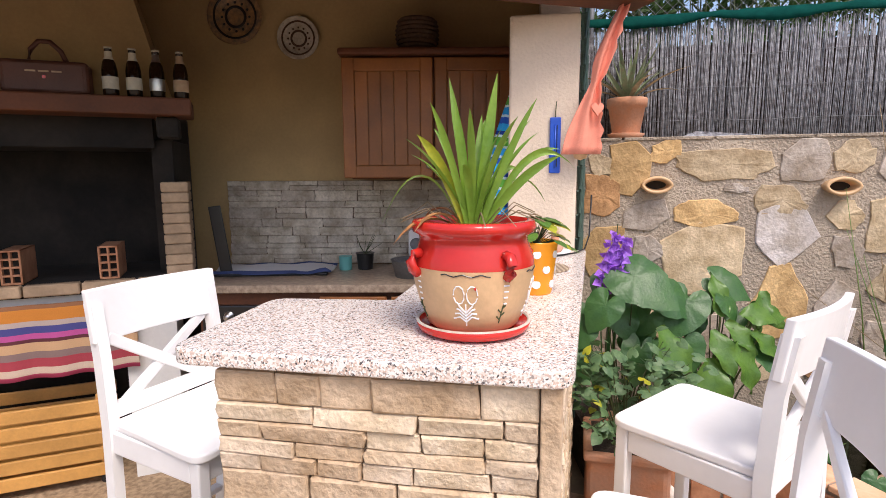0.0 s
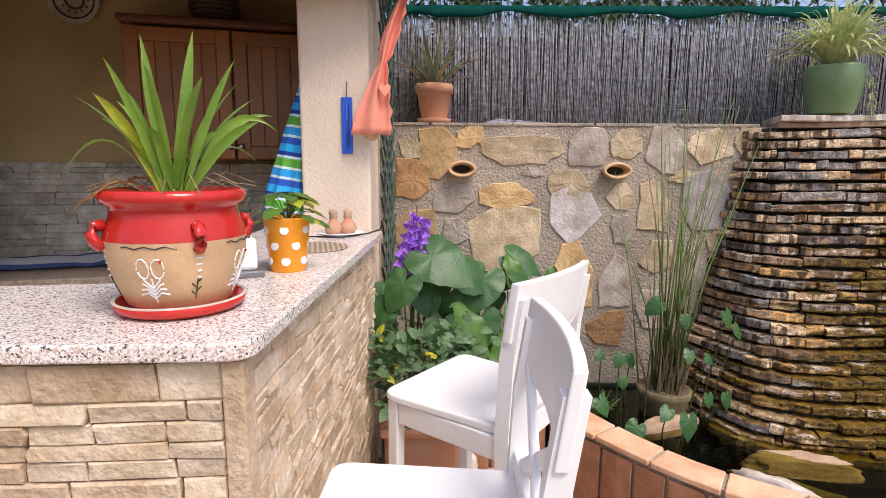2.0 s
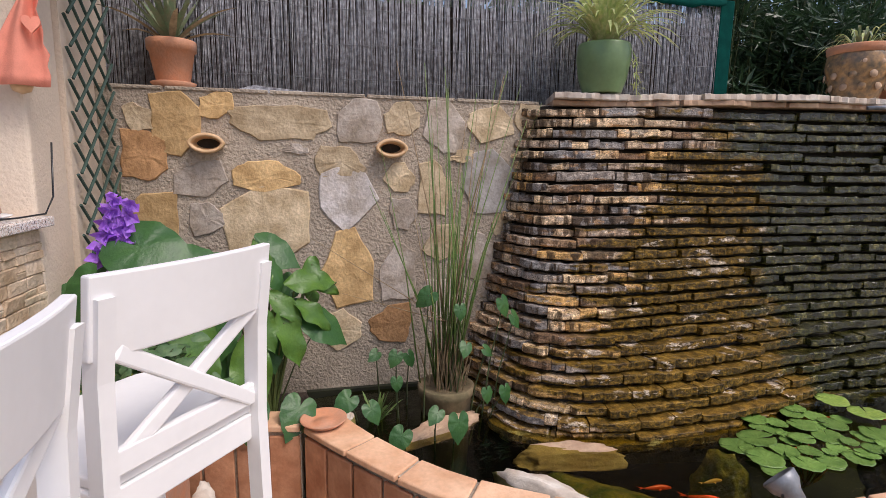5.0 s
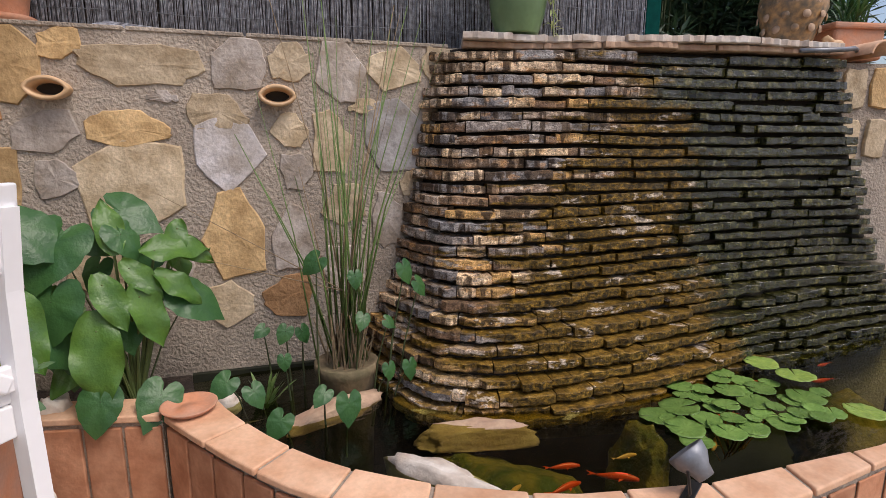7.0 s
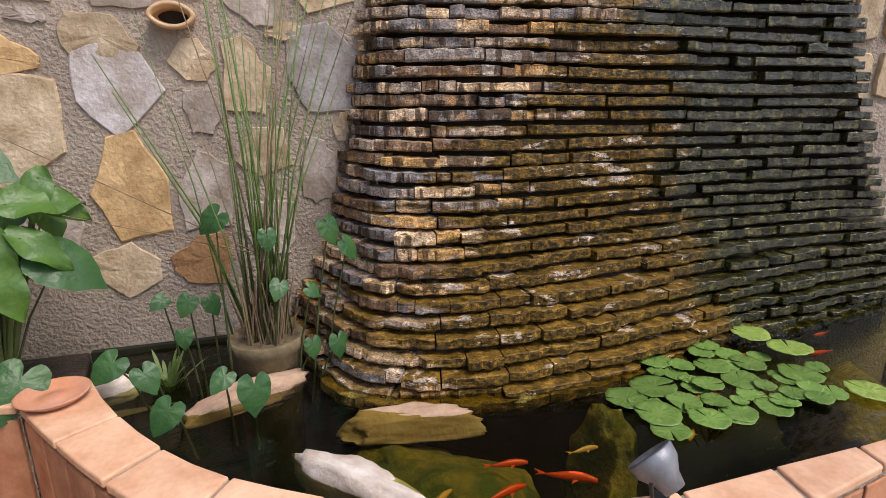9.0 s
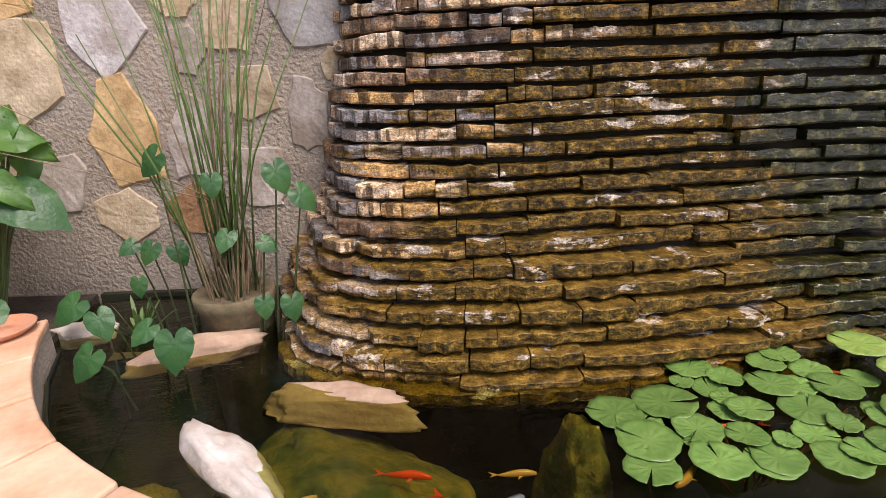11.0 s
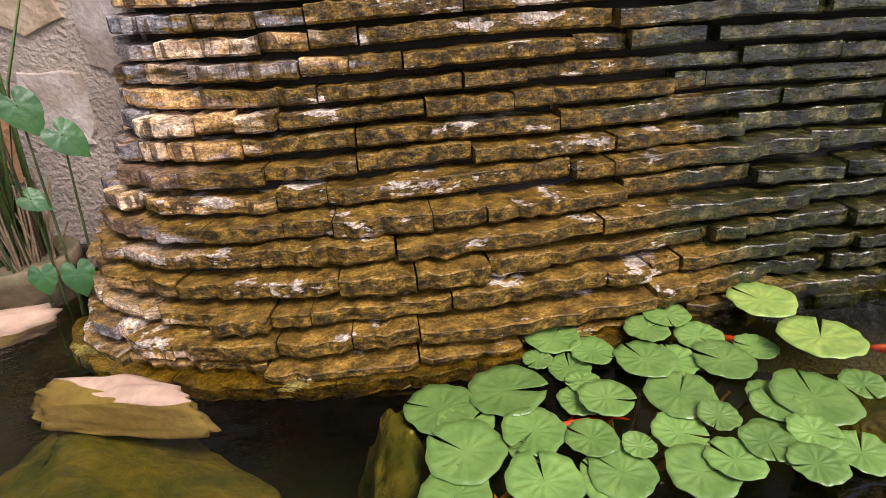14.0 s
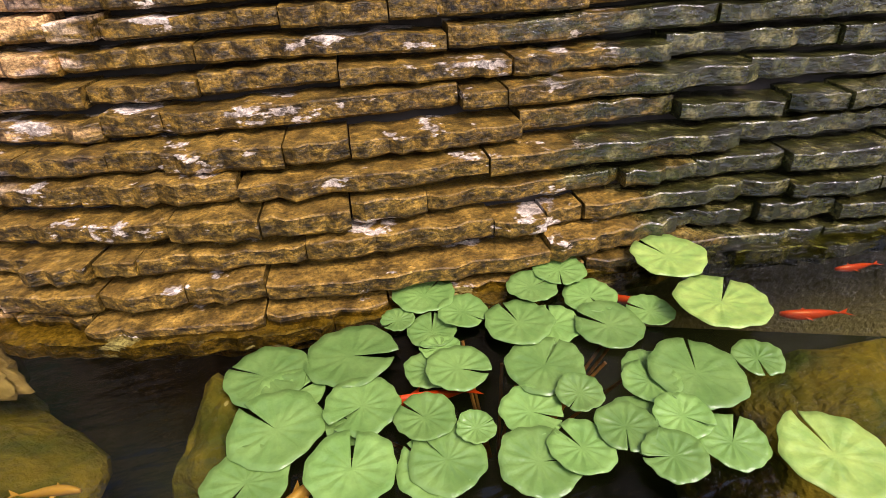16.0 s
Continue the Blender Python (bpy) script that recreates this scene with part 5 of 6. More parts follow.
for i in range(50):
    a, e = rng.uniform(0, 6.28), rng.uniform(0.0, 1.4)
    l_ = rng.uniform(0.12, 0.24)
    tip = Vector((math.cos(a) * math.cos(e) * l_, math.sin(a) * math.cos(e) * l_, math.sin(e) * l_ * 0.8 - 0.06))
    part("leaf", *blade((math.cos(a) * 0.03, math.sin(a) * 0.03, 0), tip, 0.012, 0.06, 6, 0.3), "spider" if i % 2 else "aloe", sp2, True)
tb = thing("terracotta_trough", "terracotta trough with a frilled rim", "plant pot", pose(4.42, 1.70, 1.61, 0, 0, -23))
part("box", *block(0.28, 0.15, 0.15, 0.02, 3), "terra", tb)
part("rim", *block(0.31, 0.18, 0.03, 0.012), "terra", tb, loc=pose(0, 0, 0.14))
gr = thing("trough_plant", "thin green blades in the trough", "plant", pose(4.42, 1.70, 1.775))
for i in range(60):
    d = rnd_dir(rng, 1.3).normalized()
    part("leaf", *blade((rng.uniform(-0.1, 0.1), rng.uniform(-0.04, 0.04), 0), d * rng.uniform(0.15, 0.28), 0.010, 0.03, 5, 0.3), "taro", gr, True)
fg = thing("stone_figurine", "small lying animal figurine of pale stone", "ornament", pose(4.235, 1.66, 1.640, 0, 0, 160))
part("body", *boulder((0.05, 0.028, 0.028), random.Random(3), 2), "cream", fg, True, pose(0, 0, 0.026))
part("head", *boulder((0.026, 0.022, 0.022), random.Random(5), 2), "cream", fg, True, pose(0.052, 0, 0.05))
rt = [(0.06 * math.cos(a), 0.06 * math.sin(a)) for a in [math.pi * k / 12 for k in range(13)]]
rv, rf = [], []
for y in (-0.13, 0.13):
    for r in (1.0, 0.8):
        rv += [(x * r, y, z * r) for x, z in rt]
for k in range(12):
    rf += [[k, k + 1, 27 + k, 26 + k], [13 + k, 39 + k, 40 + k, 14 + k], [k, 13 + k, 14 + k, k + 1], [26 + k, 27 + k, 40 + k, 39 + k]]
tagged(part("roof_tile", rv, rf, "tile", None, True, pose(4.27, 1.58, 1.602, 0, 0, -23)), "curved clay roof tile on the wall end", "roof tile")
tagged(part("water_pipe", *tube([(3.93, 1.665, 1.617), (4.05, 1.605, 1.622), (4.16, 1.55, 1.630), (4.22, 1.56, 1.625)], 0.011, 10), "pewter", None, True), "grey plastic water pipe on the cascade top", "pipe")


# clay spouts in the wall
for u, z in ((0.60, 1.395), (1.385, 1.390)):
    s = thing("clay_spout", "clay spout with an eye-shaped mouth in the wall", "spout", wall_pose(u, z), "clay spouts in the wall")
    v, f = [], []
    N = 28
    for y, kx, kz in ((0.0, 0.92, 0.85), (-0.055, 1.0, 1.0), (-0.068, 0.97, 0.95), (-0.068, 0.80, 0.66), (-0.03, 0.72, 0.55), (-0.004, 0.62, 0.45)):
        for k in range(N):
            a = 2 * math.pi * k / N
            v.append((0.074 * kx * math.cos(a), y, 0.044 * kz * math.sin(a) * (abs(math.sin(a)) ** 0.25)))
    for r in range(5):
        for k in range(N):
            f.append([r * N + k, r * N + (k + 1) % N, (r + 1) * N + (k + 1) % N, (r + 1) * N + k])
    part("clay", v, f, "cream", s, True)
    # disc closing the mouth, with the dark of the hole painted on it
    part("throat", *lathe([(0, 0), (0.06, 0.0)], 20, m=pose(0, -0.006, 0, 90) @ Matrix.Diagonal((1, 0.55, 1, 1))), "core", s)
for k in range(9):
    p = W0 + WU * (0.70 + 0.01 * k) - WN * (0.03 + 0.006 * k)
    q = p + WU * rng.uniform(0.3, 0.5) + Vector((0, 0.02, 0))
    tagged(part("loose_reed", *tube([(p.x, p.y, 1.622 + 0.004 * k), (q.x, q.y, 1.620)], 0.003, 5), "reed"), "dry loose reed lying on the wall", "reed", "loose reeds on the wall")

# ---- shrubs behind ----
def shrub(name, label, boxes, n, l, w, m, seed):
    r = random.Random(seed)
    t = thing(name, label, "shrub")
    v, f = [], []
    sv, sf = [], []
    for x0, x1, y0, y1, z0, z1 in boxes:
        cl = [Vector((r.uniform(x0, x1), r.uniform(y0, y1), r.uniform(z0, z1))) for _ in range(max(8, n // 26))]
        for c in cl:
            a = tube([(c.x + 0.1, c.y + 0.1, 1.48), (c.x + 0.04, c.y + 0.06, (1.48 + c.z) / 2), c], 0.008, 4, 0.4)
            o = len(sv)
            sv += a[0]
            sf += [[k + o for k in q] for q in a[1]]
        for i in range(n):
            c = r.choice(cl)
            d = rnd_dir(r, 0.3).normalized()
            p = c + d * r.uniform(0.02, 0.16)
            a = leaf(p, rnd_dir(r, 1.0), d, l * r.uniform(0.6, 1.2), w * r.uniform(0.7, 1.2))
            o = len(v)
            v += a[0]
            f += [[k + o for k in q] for q in a[1]]
    tagged(part("foliage", v, f, m, t), kind="stuff")
    part("branches", sv, sf, "stem", t)
    return t


shrub("oleander", "dense dark green oleander with long narrow leaves", [(3.75, 5.4, 2.45, 3.1, 1.5, 2.9), (4.5, 5.3, 2.1, 2.8, 1.5, 2.3), (4.9, 6.4, 2.3, 3.0, 1.5, 3.0)], 5200, 0.13, 0.026, "dark", 3)
shrub("hedge", "green leafy hedge behind the reed fence", [(0.4, 4.2, 3.6, 4.4, 1.7, 3.4)], 9500, 0.10, 0.045, "far", 5)

# ---- pond edge ----
def along(poly, step):
    """Points at even steps along a plan line."""
    out, carry = [Vector(poly[0])], 0.0
    for a, b in zip(poly, poly[1:]):
        a, b = Vector(a), Vector(b)
        L = (b - a).length
        t = step - carry
        while t <= L:
            out.append(a + (b - a) * t / L)
            t += step
        carry = (carry + L) % step if L >= step - carry else carry + L
    return out


rim = thing("pond_rim", "low curved pond wall of terracotta tiles", "pond wall", kind="structure")
core_o = [(x * 0.88 + a * 0.12, y * 0.88 + b * 0.12) for (x, y), (a, b) in zip(POND_OUT, POND_IN)]
n_ = len(POND_IN)
cvv = [(x, y, z) for z in (-0.35, 0.339) for x, y in core_o + POND_IN]
cff = []
for i in range(n_ - 1):
    cff += [[i, i + 1, 2 * n_ + i + 1, 2 * n_ + i], [n_ + i + 1, n_ + i, 3 * n_ + i, 3 * n_ + i + 1], [2 * n_ + i, 2 * n_ + i + 1, 3 * n_ + i + 1, 3 * n_ + i]]
cff += [[0, 2 * n_, 3 * n_, n_], [n_ - 1, 2 * n_ - 1, 4 * n_ - 1, 3 * n_ - 1]]
part("mortar_core", cvv, cff, "rubble", rim)


def at_param(poly_a, poly_b, s):
    """Outer and inner rim points at s, measured in segments."""
    i = min(int(s), len(poly_a) - 2)
    t = s - i
    return Vector(poly_a[i]).lerp(Vector(poly_a[i + 1]), t), Vector(poly_b[i]).lerp(Vector(poly_b[i + 1]), t)


# tile ends in arc length of the outer line
lens = [0.0]
for a, b in zip(POND_OUT, POND_OUT[1:]):
    lens.append(lens[-1] + (Vector(b) - Vector(a)).length)


def s_at(d):
    for i in range(len(lens) - 1):
        if d <= lens[i + 1]:
            return i + (d - lens[i]) / (lens[i + 1] - lens[i])
    return len(lens) - 1.0


def ring_piece(name, d0, d1, k0, k1, z0, z1, m, bev):
    q = []
    for d in (d0, (d0 + d1) / 2, d1):
        o, i = at_param(POND_OUT, POND_IN, s_at(d))
        q.append((o.lerp(i, k0), o.lerp(i, k1)))
    poly = [p[0] for p in q] + [p[1] for p in reversed(q)]
    c = sum((Vector(p) for p in poly), Vector((0, 0))) / 6
    part(name, *prism([(p.x - c.x, p.y - c.y) for p in poly], 0, z1 - z0, bev), m, rim, loc=pose(c.x, c.y, z0 + rng.uniform(0, 0.003)))


d = 0.006
while d < lens[-1] - 0.2:
    w = rng.uniform(0.225, 0.25)
    ring_piece("tile", d, d + w, -0.03, 1.03, 0.322, 0.346, "tile", 0.006)
    d += w + 0.012
d = 0.006
while d < lens[-1] - 0.2:
    w = rng.uniform(0.118, 0.132)
    ring_piece("brick", d, d + w, 0.0, 0.10, 0.008, 0.305, "brick", 0.004)
    d += w + 0.013

bed = thing("plant_bed", "small raised bed of terracotta tiles beside the pond", "plant bed", kind="structure")
PA, PB = Vector((1.30, 2.145)), Vector((0.72, 2.42))
dd = (PB - PA).normalized()
nn = Vector((dd.y, -dd.x))
nn = nn if nn.y > 0 else -nn
for k in range(3):
    a, b = PA + dd * (0.004 + k * 0.205), PA + dd * (0.197 + k * 0.205)
    part("tile", *prism([(p.x, p.y) for p in (b, a, a + nn * 0.13, b + nn * 0.13)], 0.322, 0.346, 0.005), "tile", bed)
for k in range(5):
    a, b = PA + dd * (0.004 + k * 0.124), PA + dd * (0.116 + k * 0.124)
    part("brick", *prism([(p.x, p.y) for p in (b, a, a + nn * 0.02, b + nn * 0.02)], 0.008, 0.305, 0.004), "brick", bed)
q0, q1 = PA + nn * 0.012, PB + nn * 0.012
part("mortar_core", *prism([(p.x, p.y) for p in (q1, q0, q0 + nn * 0.118, q1 + nn * 0.118)], -0.3, 0.321), "rubble", bed)
part("bed_soil", *prism([(0.70, 2.45), (1.28, 2.24), (1.42, 2.22), (1.44, 2.66), (0.70, 2.85)], -0.3, 0.25), "soil", bed)

sc = thing("clay_saucer", "terracotta saucer on the pond rim", "saucer", pose(1.385, 2.13, 0.347))
part("dish", *lathe([(0, 0), (0.062, 0), (0.085, 0.018), (0.088, 0.024), (0.082, 0.025), (0.06, 0.008), (0.03, 0.009), (0.028, 0.012), (0, 0.011)], 36), "terra", sc, True)

lp = thing("pond_spotlight", "grey weathered pond spotlight on a bracket", "lamp", pose(2.42, 1.03, 0.349, 0, 0, 20))
part("head", *lathe([(0, -0.045), (0.022, -0.043), (0.028, -0.02), (0.045, 0.005), (0.050, 0.03), (0.046, 0.034), (0.043, 0.026), (0, 0.022)], 28), "pewter", lp, True, pose(0, 0, 0.085, -50, 10, 0))
for x in (-0.052, 0.052):
    part("bracket", *tube([(x, 0, 0.085), (x * 1.02, -0.01, 0.03), (x * 0.9, 0.0, 0.004)], 0.004, 6), "black", lp)
part("foot", *block(0.10, 0.03, 0.006, 0.002), "black", lp)

# big planter, stones and its plants
pt = thing("square_planter", "large square terracotta planter", "plant pot", pose(0.745, 2.10, 0.006, 0, 0, -14))
part("box", *block(0.30, 0.30, 0.41, 0.03, 3), "terra", pt)
part("rim", *merge(*[block(*s, 0.035, 0.01, 2, Matrix.Translation(p)) for s, p in (((0.325, 0.035), (0, -0.145, 0.385)), ((0.325, 0.035), (0, 0.145, 0.385)), ((0.035, 0.26), (-0.145, 0, 0.385)), ((0.035, 0.26), (0.145, 0, 0.385)))]), "terra", pt)
part("potting_soil", *block(0.26, 0.26, 0.004, 0), "soil", pt, loc=pose(0, 0, 0.4105))
for x, y, z, sx, sy, sz in ((1.03, 2.09, 0.05, 0.09, 0.07, 0.09), (0.96, 2.20, 0.06, 0.06, 0.05, 0.10), (1.00, 2.36, 0.30, 0.05, 0.04, 0.11)):
    b = part("stone", *boulder((sx, sy, sz), rng), "rock", None, True, pose(x, y, z))
    tagged(b, "pale rough stone beside the planter", "stone", "stones by the planter")

rose = thing("rose_bush", "low rose bush with dull green and yellowing leaves", "plant", pose(0.745, 2.10, 0.42))
rng = random.Random(11)
for i in range(26):
    d = rnd_dir(rng, 1.0).normalized()
    tip = Vector((d.x * 0.27, d.y * 0.20 - 0.05, 0.10 + abs(d.z) * 0.34))
    part("cane", *tube([(d.x * 0.03, d.y * 0.03, -0.006), tip * 0.5 + Vector((0, 0, 0.07)), tip], 0.003, 5, 0.5), "stem", rose)
    for k in range(11):
        c = tip * rng.uniform(0.55, 1.05) + Vector((rng.gauss(0, 0.03), rng.gauss(0, 0.03), rng.gauss(0, 0.025)))
        part("leaf", *heart(c, Vector((rng.gauss(0, 0.5), rng.gauss(-0.3, 0.5), 1)), rnd_dir(rng, -0.3), rng.uniform(0.026, 0.044), 4, 0.4), "yellowleaf" if rng.random() < 0.04 else "roseleaf", rose, True)
gl = thing("gladiolus", "violet gladiolus flower spike by the lattice", "flower", pose(0.735, 2.36, 0.26))
part("stalk", *tube([(0, 0, 0), (0.0, 0.01, 0.45), (0.035, 0.02, 0.98)], 0.005, 6, 0.5), "stem", gl)
for i in range(12):
    t = i / 11
    c = Vector((-0.01 + 0.05 * t + 0.028 * (-1) ** i, -0.01, 0.72 + 0.21 * t))
    for k in range(6):
        a = k * 1.047 + i
        pd = Vector((math.cos(a) * 0.8 + (0.3 if i % 2 else -0.3), -0.55, math.sin(a) * 0.8)).normalized()
        part("petal", *leaf(c, Vector((0.9 * math.cos(a * 1.7), -0.8, 0.9 * math.sin(a * 2.3))), pd, 0.058 * (1.1 - 0.5 * t), 0.042), "violet", gl, False)
for i in range(4):
    part("leaf", *blade((0, 0, 0.02), (-0.08 + i * 0.05, 0.02, 0.55 + 0.1 * i), 0.02, 0.0, 6), "taro", gl, True)


def taro_leaf(plant, base, c, n, p, size, m="taro", grow=1.0):
    c, base = Vector(c), Vector(base)
    broad = m == "brightleaf"
    part("leaf", *(paddle(c, n, p, size * grow * 1.1) if broad else heart(c, n, p, size * grow, 10, 0.35)), m, plant, True)
    part("stalk", *tube([base, base.lerp(c, 0.5) + Vector((0, 0.01, 0.04)), c], 0.008 if broad else 0.0045, 6, 0.5), "palestem" if broad else "stem", plant)


t1 = thing("taro_plant", "large heart-leaved taro behind the planter", "plant", pose(0, 0, 0))
for c, n, p, s, m in (((0.82, 2.30, 1.03), (-0.1, -0.8, 0.75), (0.75, -0.2, -0.7), 0.185, "taro"), ((0.68, 2.22, 0.93), (-0.35, -0.85, 0.4), (-0.5, -0.1, -0.8), 0.115, "taro"),
                      ((0.98, 2.36, 0.94), (0.2, -0.8, 0.6), (0.8, 0.1, -0.6), 0.15, "taro"), ((0.93, 2.21, 0.78), (0.3, -0.9, 0.5), (0.35, -0.2, -0.9), 0.16, "brightleaf"),
                      ((0.60, 2.25, 0.82), (-0.5, -0.8, 0.5), (-0.5, 0, -0.8), 0.10, "taro"), ((0.80, 2.38, 0.86), (0, -0.9, 0.5), (0.2, 0, -1), 0.12, "taro"),
                      ((1.00, 2.30, 0.62), (0.5, -0.8, 0.4), (0.6, -0.2, -0.7), 0.12, "taro"), ((0.87, 2.32, 0.70), (0.1, -0.9, 0.4), (-0.2, -0.1, -0.9), 0.13, "taro"),
                      ((0.64, 2.30, 0.67), (-0.2, -0.9, 0.4), (-0.3, 0, -0.9), 0.10, "taro"), ((0.74, 2.40, 0.98), (-0.1, -0.8, 0.5), (0.1, -0.1, -0.9), 0.11, "taro")):
    taro_leaf(t1, (0.86, 2.46, 0.255), c, n, p, s, m, 1.22)
t2 = thing("leafy_clump", "clump of broad bright green leaves in the bed", "plant", pose(0, 0, 0))
CLUMP_HIGH = (((1.07, 2.37, 0.90), (-0.3, -0.8, 0.6), (-0.4, -0.2, -0.8), 0.15, "taro"), ((1.04, 2.32, 0.72), (-0.4, -0.85, 0.3), (-0.2, 0, -0.95), 0.14, "taro"),
                      ((1.22, 2.36, 0.88), (0.2, -0.9, 0.3), (0.0, -0.1, 0.95), 0.095, "brightleaf"), ((1.34, 2.34, 0.85), (0.1, -0.7, 0.7), (0.95, -0.1, 0.25), 0.11, "brightleaf"),
                      ((1.18, 2.30, 0.76), (0.0, -0.9, 0.5), (0.3, -0.3, -0.8), 0.10, "brightleaf"), ((1.15, 2.27, 0.62), (-0.1, -0.95, 0.3), (0.0, -0.1, -1), 0.155, "brightleaf"),
                      ((1.28, 2.29, 0.71), (0.3, -0.9, 0.3), (0.3, -0.1, -0.9), 0.115, "brightleaf"), ((1.36, 2.31, 0.76), (0.3, -0.8, 0.5), (0.7, -0.2, -0.5), 0.09, "brightleaf"))
CLUMP_LOW = (((1.43, 2.33, 0.68), (0.3, -0.7, 0.6), (0.8, -0.2, -0.5), 0.12, "taro"), ((1.25, 2.44, 0.98), (0.0, -0.7, 0.6), (0.6, 0.1, -0.6), 0.12, "taro"),
((1.08, 2.40, 0.55), (0, -0.9, 0.4), (-0.1, -0.1, -1), 0.13, "taro"), ((1.14, 2.22, 0.40), (-0.1, -0.9, 0.4), (-0.2, -0.2, -0.9), 0.095, "taro"),
((1.31, 2.20, 0.39), (0.1, -0.8, 0.6), (-0.5, -0.4, -0.8), 0.10, "taro"), ((1.26, 2.33, 0.80), (0.0, -0.85, 0.5), (0.5, -0.2, -0.6), 0.085, "brightleaf"),
((1.12, 2.29, 0.47), (0.2, -0.9, 0.3), (0.5, 0, -0.5), 0.045, "orange"))
for c, n, p, s, m in CLUMP_HIGH + CLUMP_LOW:
    taro_leaf(t2, (1.24, 2.40, 0.252), c, n, p, s, m, 1.28)
rl = random.Random(51)
for i in range(16):
    c = (rl.uniform(1.0, 1.42), rl.uniform(2.34, 2.48), rl.uniform(0.42, 0.92))
    taro_leaf(t2, (1.24, 2.42, 0.252), c, (rl.gauss(0, 0.4), -0.8, rl.uniform(0.2, 0.8)), (rl.gauss(0, 0.7), -0.1, -0.6), rl.uniform(0.08, 0.13), "taro" if i % 2 else "brightleaf")
for i in range(8):
    c = (rl.uniform(0.6, 1.0), rl.uniform(2.34, 2.44), rl.uniform(0.5, 0.9))
    taro_leaf(t1, (0.86, 2.48, 0.255), c, (rl.gauss(0, 0.4), -0.8, rl.uniform(0.2, 0.8)), (rl.gauss(0, 0.7), -0.1, -0.6), rl.uniform(0.09, 0.14))

# ---- pond plants ----
pp = thing("rush_pot", "mossy clay pot standing in the pond", "plant pot", pose(1.975, 2.26, 0.0))
part("body", *lathe([(0, -0.32), (0.09, -0.32), (0.115, 0.30), (0.125, 0.31), (0.127, 0.345), (0.12, 0.35), (0.108, 0.34), (0, 0.335)], 32, 0.03), "mossclay", pp, True)
ru = thing("rush_clump", "tall thin rushes with dry stalks at the base", "plant", pose(1.975, 2.26, 0.336))
rng = random.Random(21)
for i in range(40):
    a = rng.uniform(0, 6.28)
    sp_ = rng.uniform(0.05, 0.46)
    h = rng.uniform(0.75, 1.42)
    c = Vector((rng.gauss(0, 0.04), rng.gauss(0, 0.03), 0))
    tip = c + Vector((math.cos(a) * sp_, math.sin(a) * sp_ * 0.4, h))
    mid = c.lerp(tip, 0.5) - Vector((math.cos(a) * sp_ * 0.12, 0, 0))
    part("blade", *tube([c, mid, tip], rng.uniform(0.0032, 0.0062), 4, 0.25), "grass" if i % 5 else "dryrush", ru, True)
for i in range(70):
    a = rng.uniform(0, 6.28)
    c = Vector((math.cos(a), math.sin(a), 0)) * rng.uniform(0.02, 0.09)
    part("dry_stalk", *tube([c, c * 1.3 + Vector((rng.gauss(0, 0.02), rng.gauss(0, 0.02), rng.uniform(0.08, 0.24)))], rng.uniform(0.002, 0.0055), 5, 0.6), "dryrush", ru)
for side, tipz in (((-0.62, -0.12, 0.72), 0), ((-0.50, -0.10, 0.50), 0)):
    part("long_blade", *tube([(0, 0, 0.3), Vector(side) * 0.6 + Vector((0, 0, 0.12)), side], 0.0022, 4, 0.4), "dryrush", ru)
t3 = thing("pond_taro", "young taro leaves rising from the pond", "plant", pose(0, 0, 0))
YOUNG_BACK = (((1.84, 2.17, 0.79), (-0.5, -0.8, 0.3), (-0.8, -0.1, -0.5), 0.075), ((1.98, 2.15, 0.72), (0, -0.9, 0.3), (0, 0, -1), 0.055), ((2.16, 2.10, 0.74), (0.3, -0.9, 0.3), (0.3, 0, -0.9), 0.075),
                   ((2.22, 2.10, 0.67), (0.4, -0.8, 0.4), (0.6, 0, -0.8), 0.07), ((2.00, 2.13, 0.56), (0, -0.8, 0.6), (-0.3, -0.3, -0.6), 0.055), ((2.10, 2.13, 0.53), (0.2, -0.8, 0.5), (0.6, 0, -0.5), 0.05),
                   ((2.08, 2.08, 0.36), (0.1, -0.9, 0.3), (0, 0, -1), 0.055), ((2.16, 2.06, 0.36), (0.2, -0.9, 0.3), (0, 0, -1), 0.065), ((1.75, 2.30, 0.50), (-0.2, -0.9, 0.4), (-0.4, 0, -0.8), 0.06))
YOUNG_FRONT = (((1.68, 2.36, 0.50), (0.1, -0.8, 0.5), (-0.6, 0, -0.5), 0.05), ((1.82, 2.32, 0.48), (0.3, -0.9, 0.3), (0.3, 0, -0.9), 0.06), ((1.72, 2.22, 0.42), (-0.2, -0.9, 0.3), (0, 0, -1), 0.05),
((1.52, 2.26, 0.36), (-0.2, -0.8, 0.6), (-0.6, -0.2, -0.4), 0.085), ((1.60, 2.20, 0.33), (0.1, -0.8, 0.5), (0.3, -0.2, -0.9), 0.075), ((1.64, 1.98, 0.31), (-0.3, -0.8, 0.5), (-0.6, -0.3, -0.6), 0.08),
((1.86, 1.93, 0.34), (0.1, -0.9, 0.3), (-0.1, -0.1, -1), 0.09), ((1.79, 1.98, 0.37), (-0.1, -0.7, 0.7), (-0.5, -0.3, -0.3), 0.06))
for c, n, p, s in YOUNG_BACK + YOUNG_FRONT:
    taro_leaf(t3, (c[0] * 0.75 + 1.88 * 0.25, c[1] + 0.06, 0.10), c, n, p, s)
fn = thing("water_fern", "small upright pond weed with fine fronds", "plant", pose(1.66, 2.32, 0.2))
for i in range(26):
    d = rnd_dir(rng, 1.5).normalized() * rng.uniform(0.08, 0.16)
    part("frond", *blade((d.x * 0.2, d.y * 0.2, 0), d, 0.012, 0.01, 6, 0.2), "grass", fn, True)

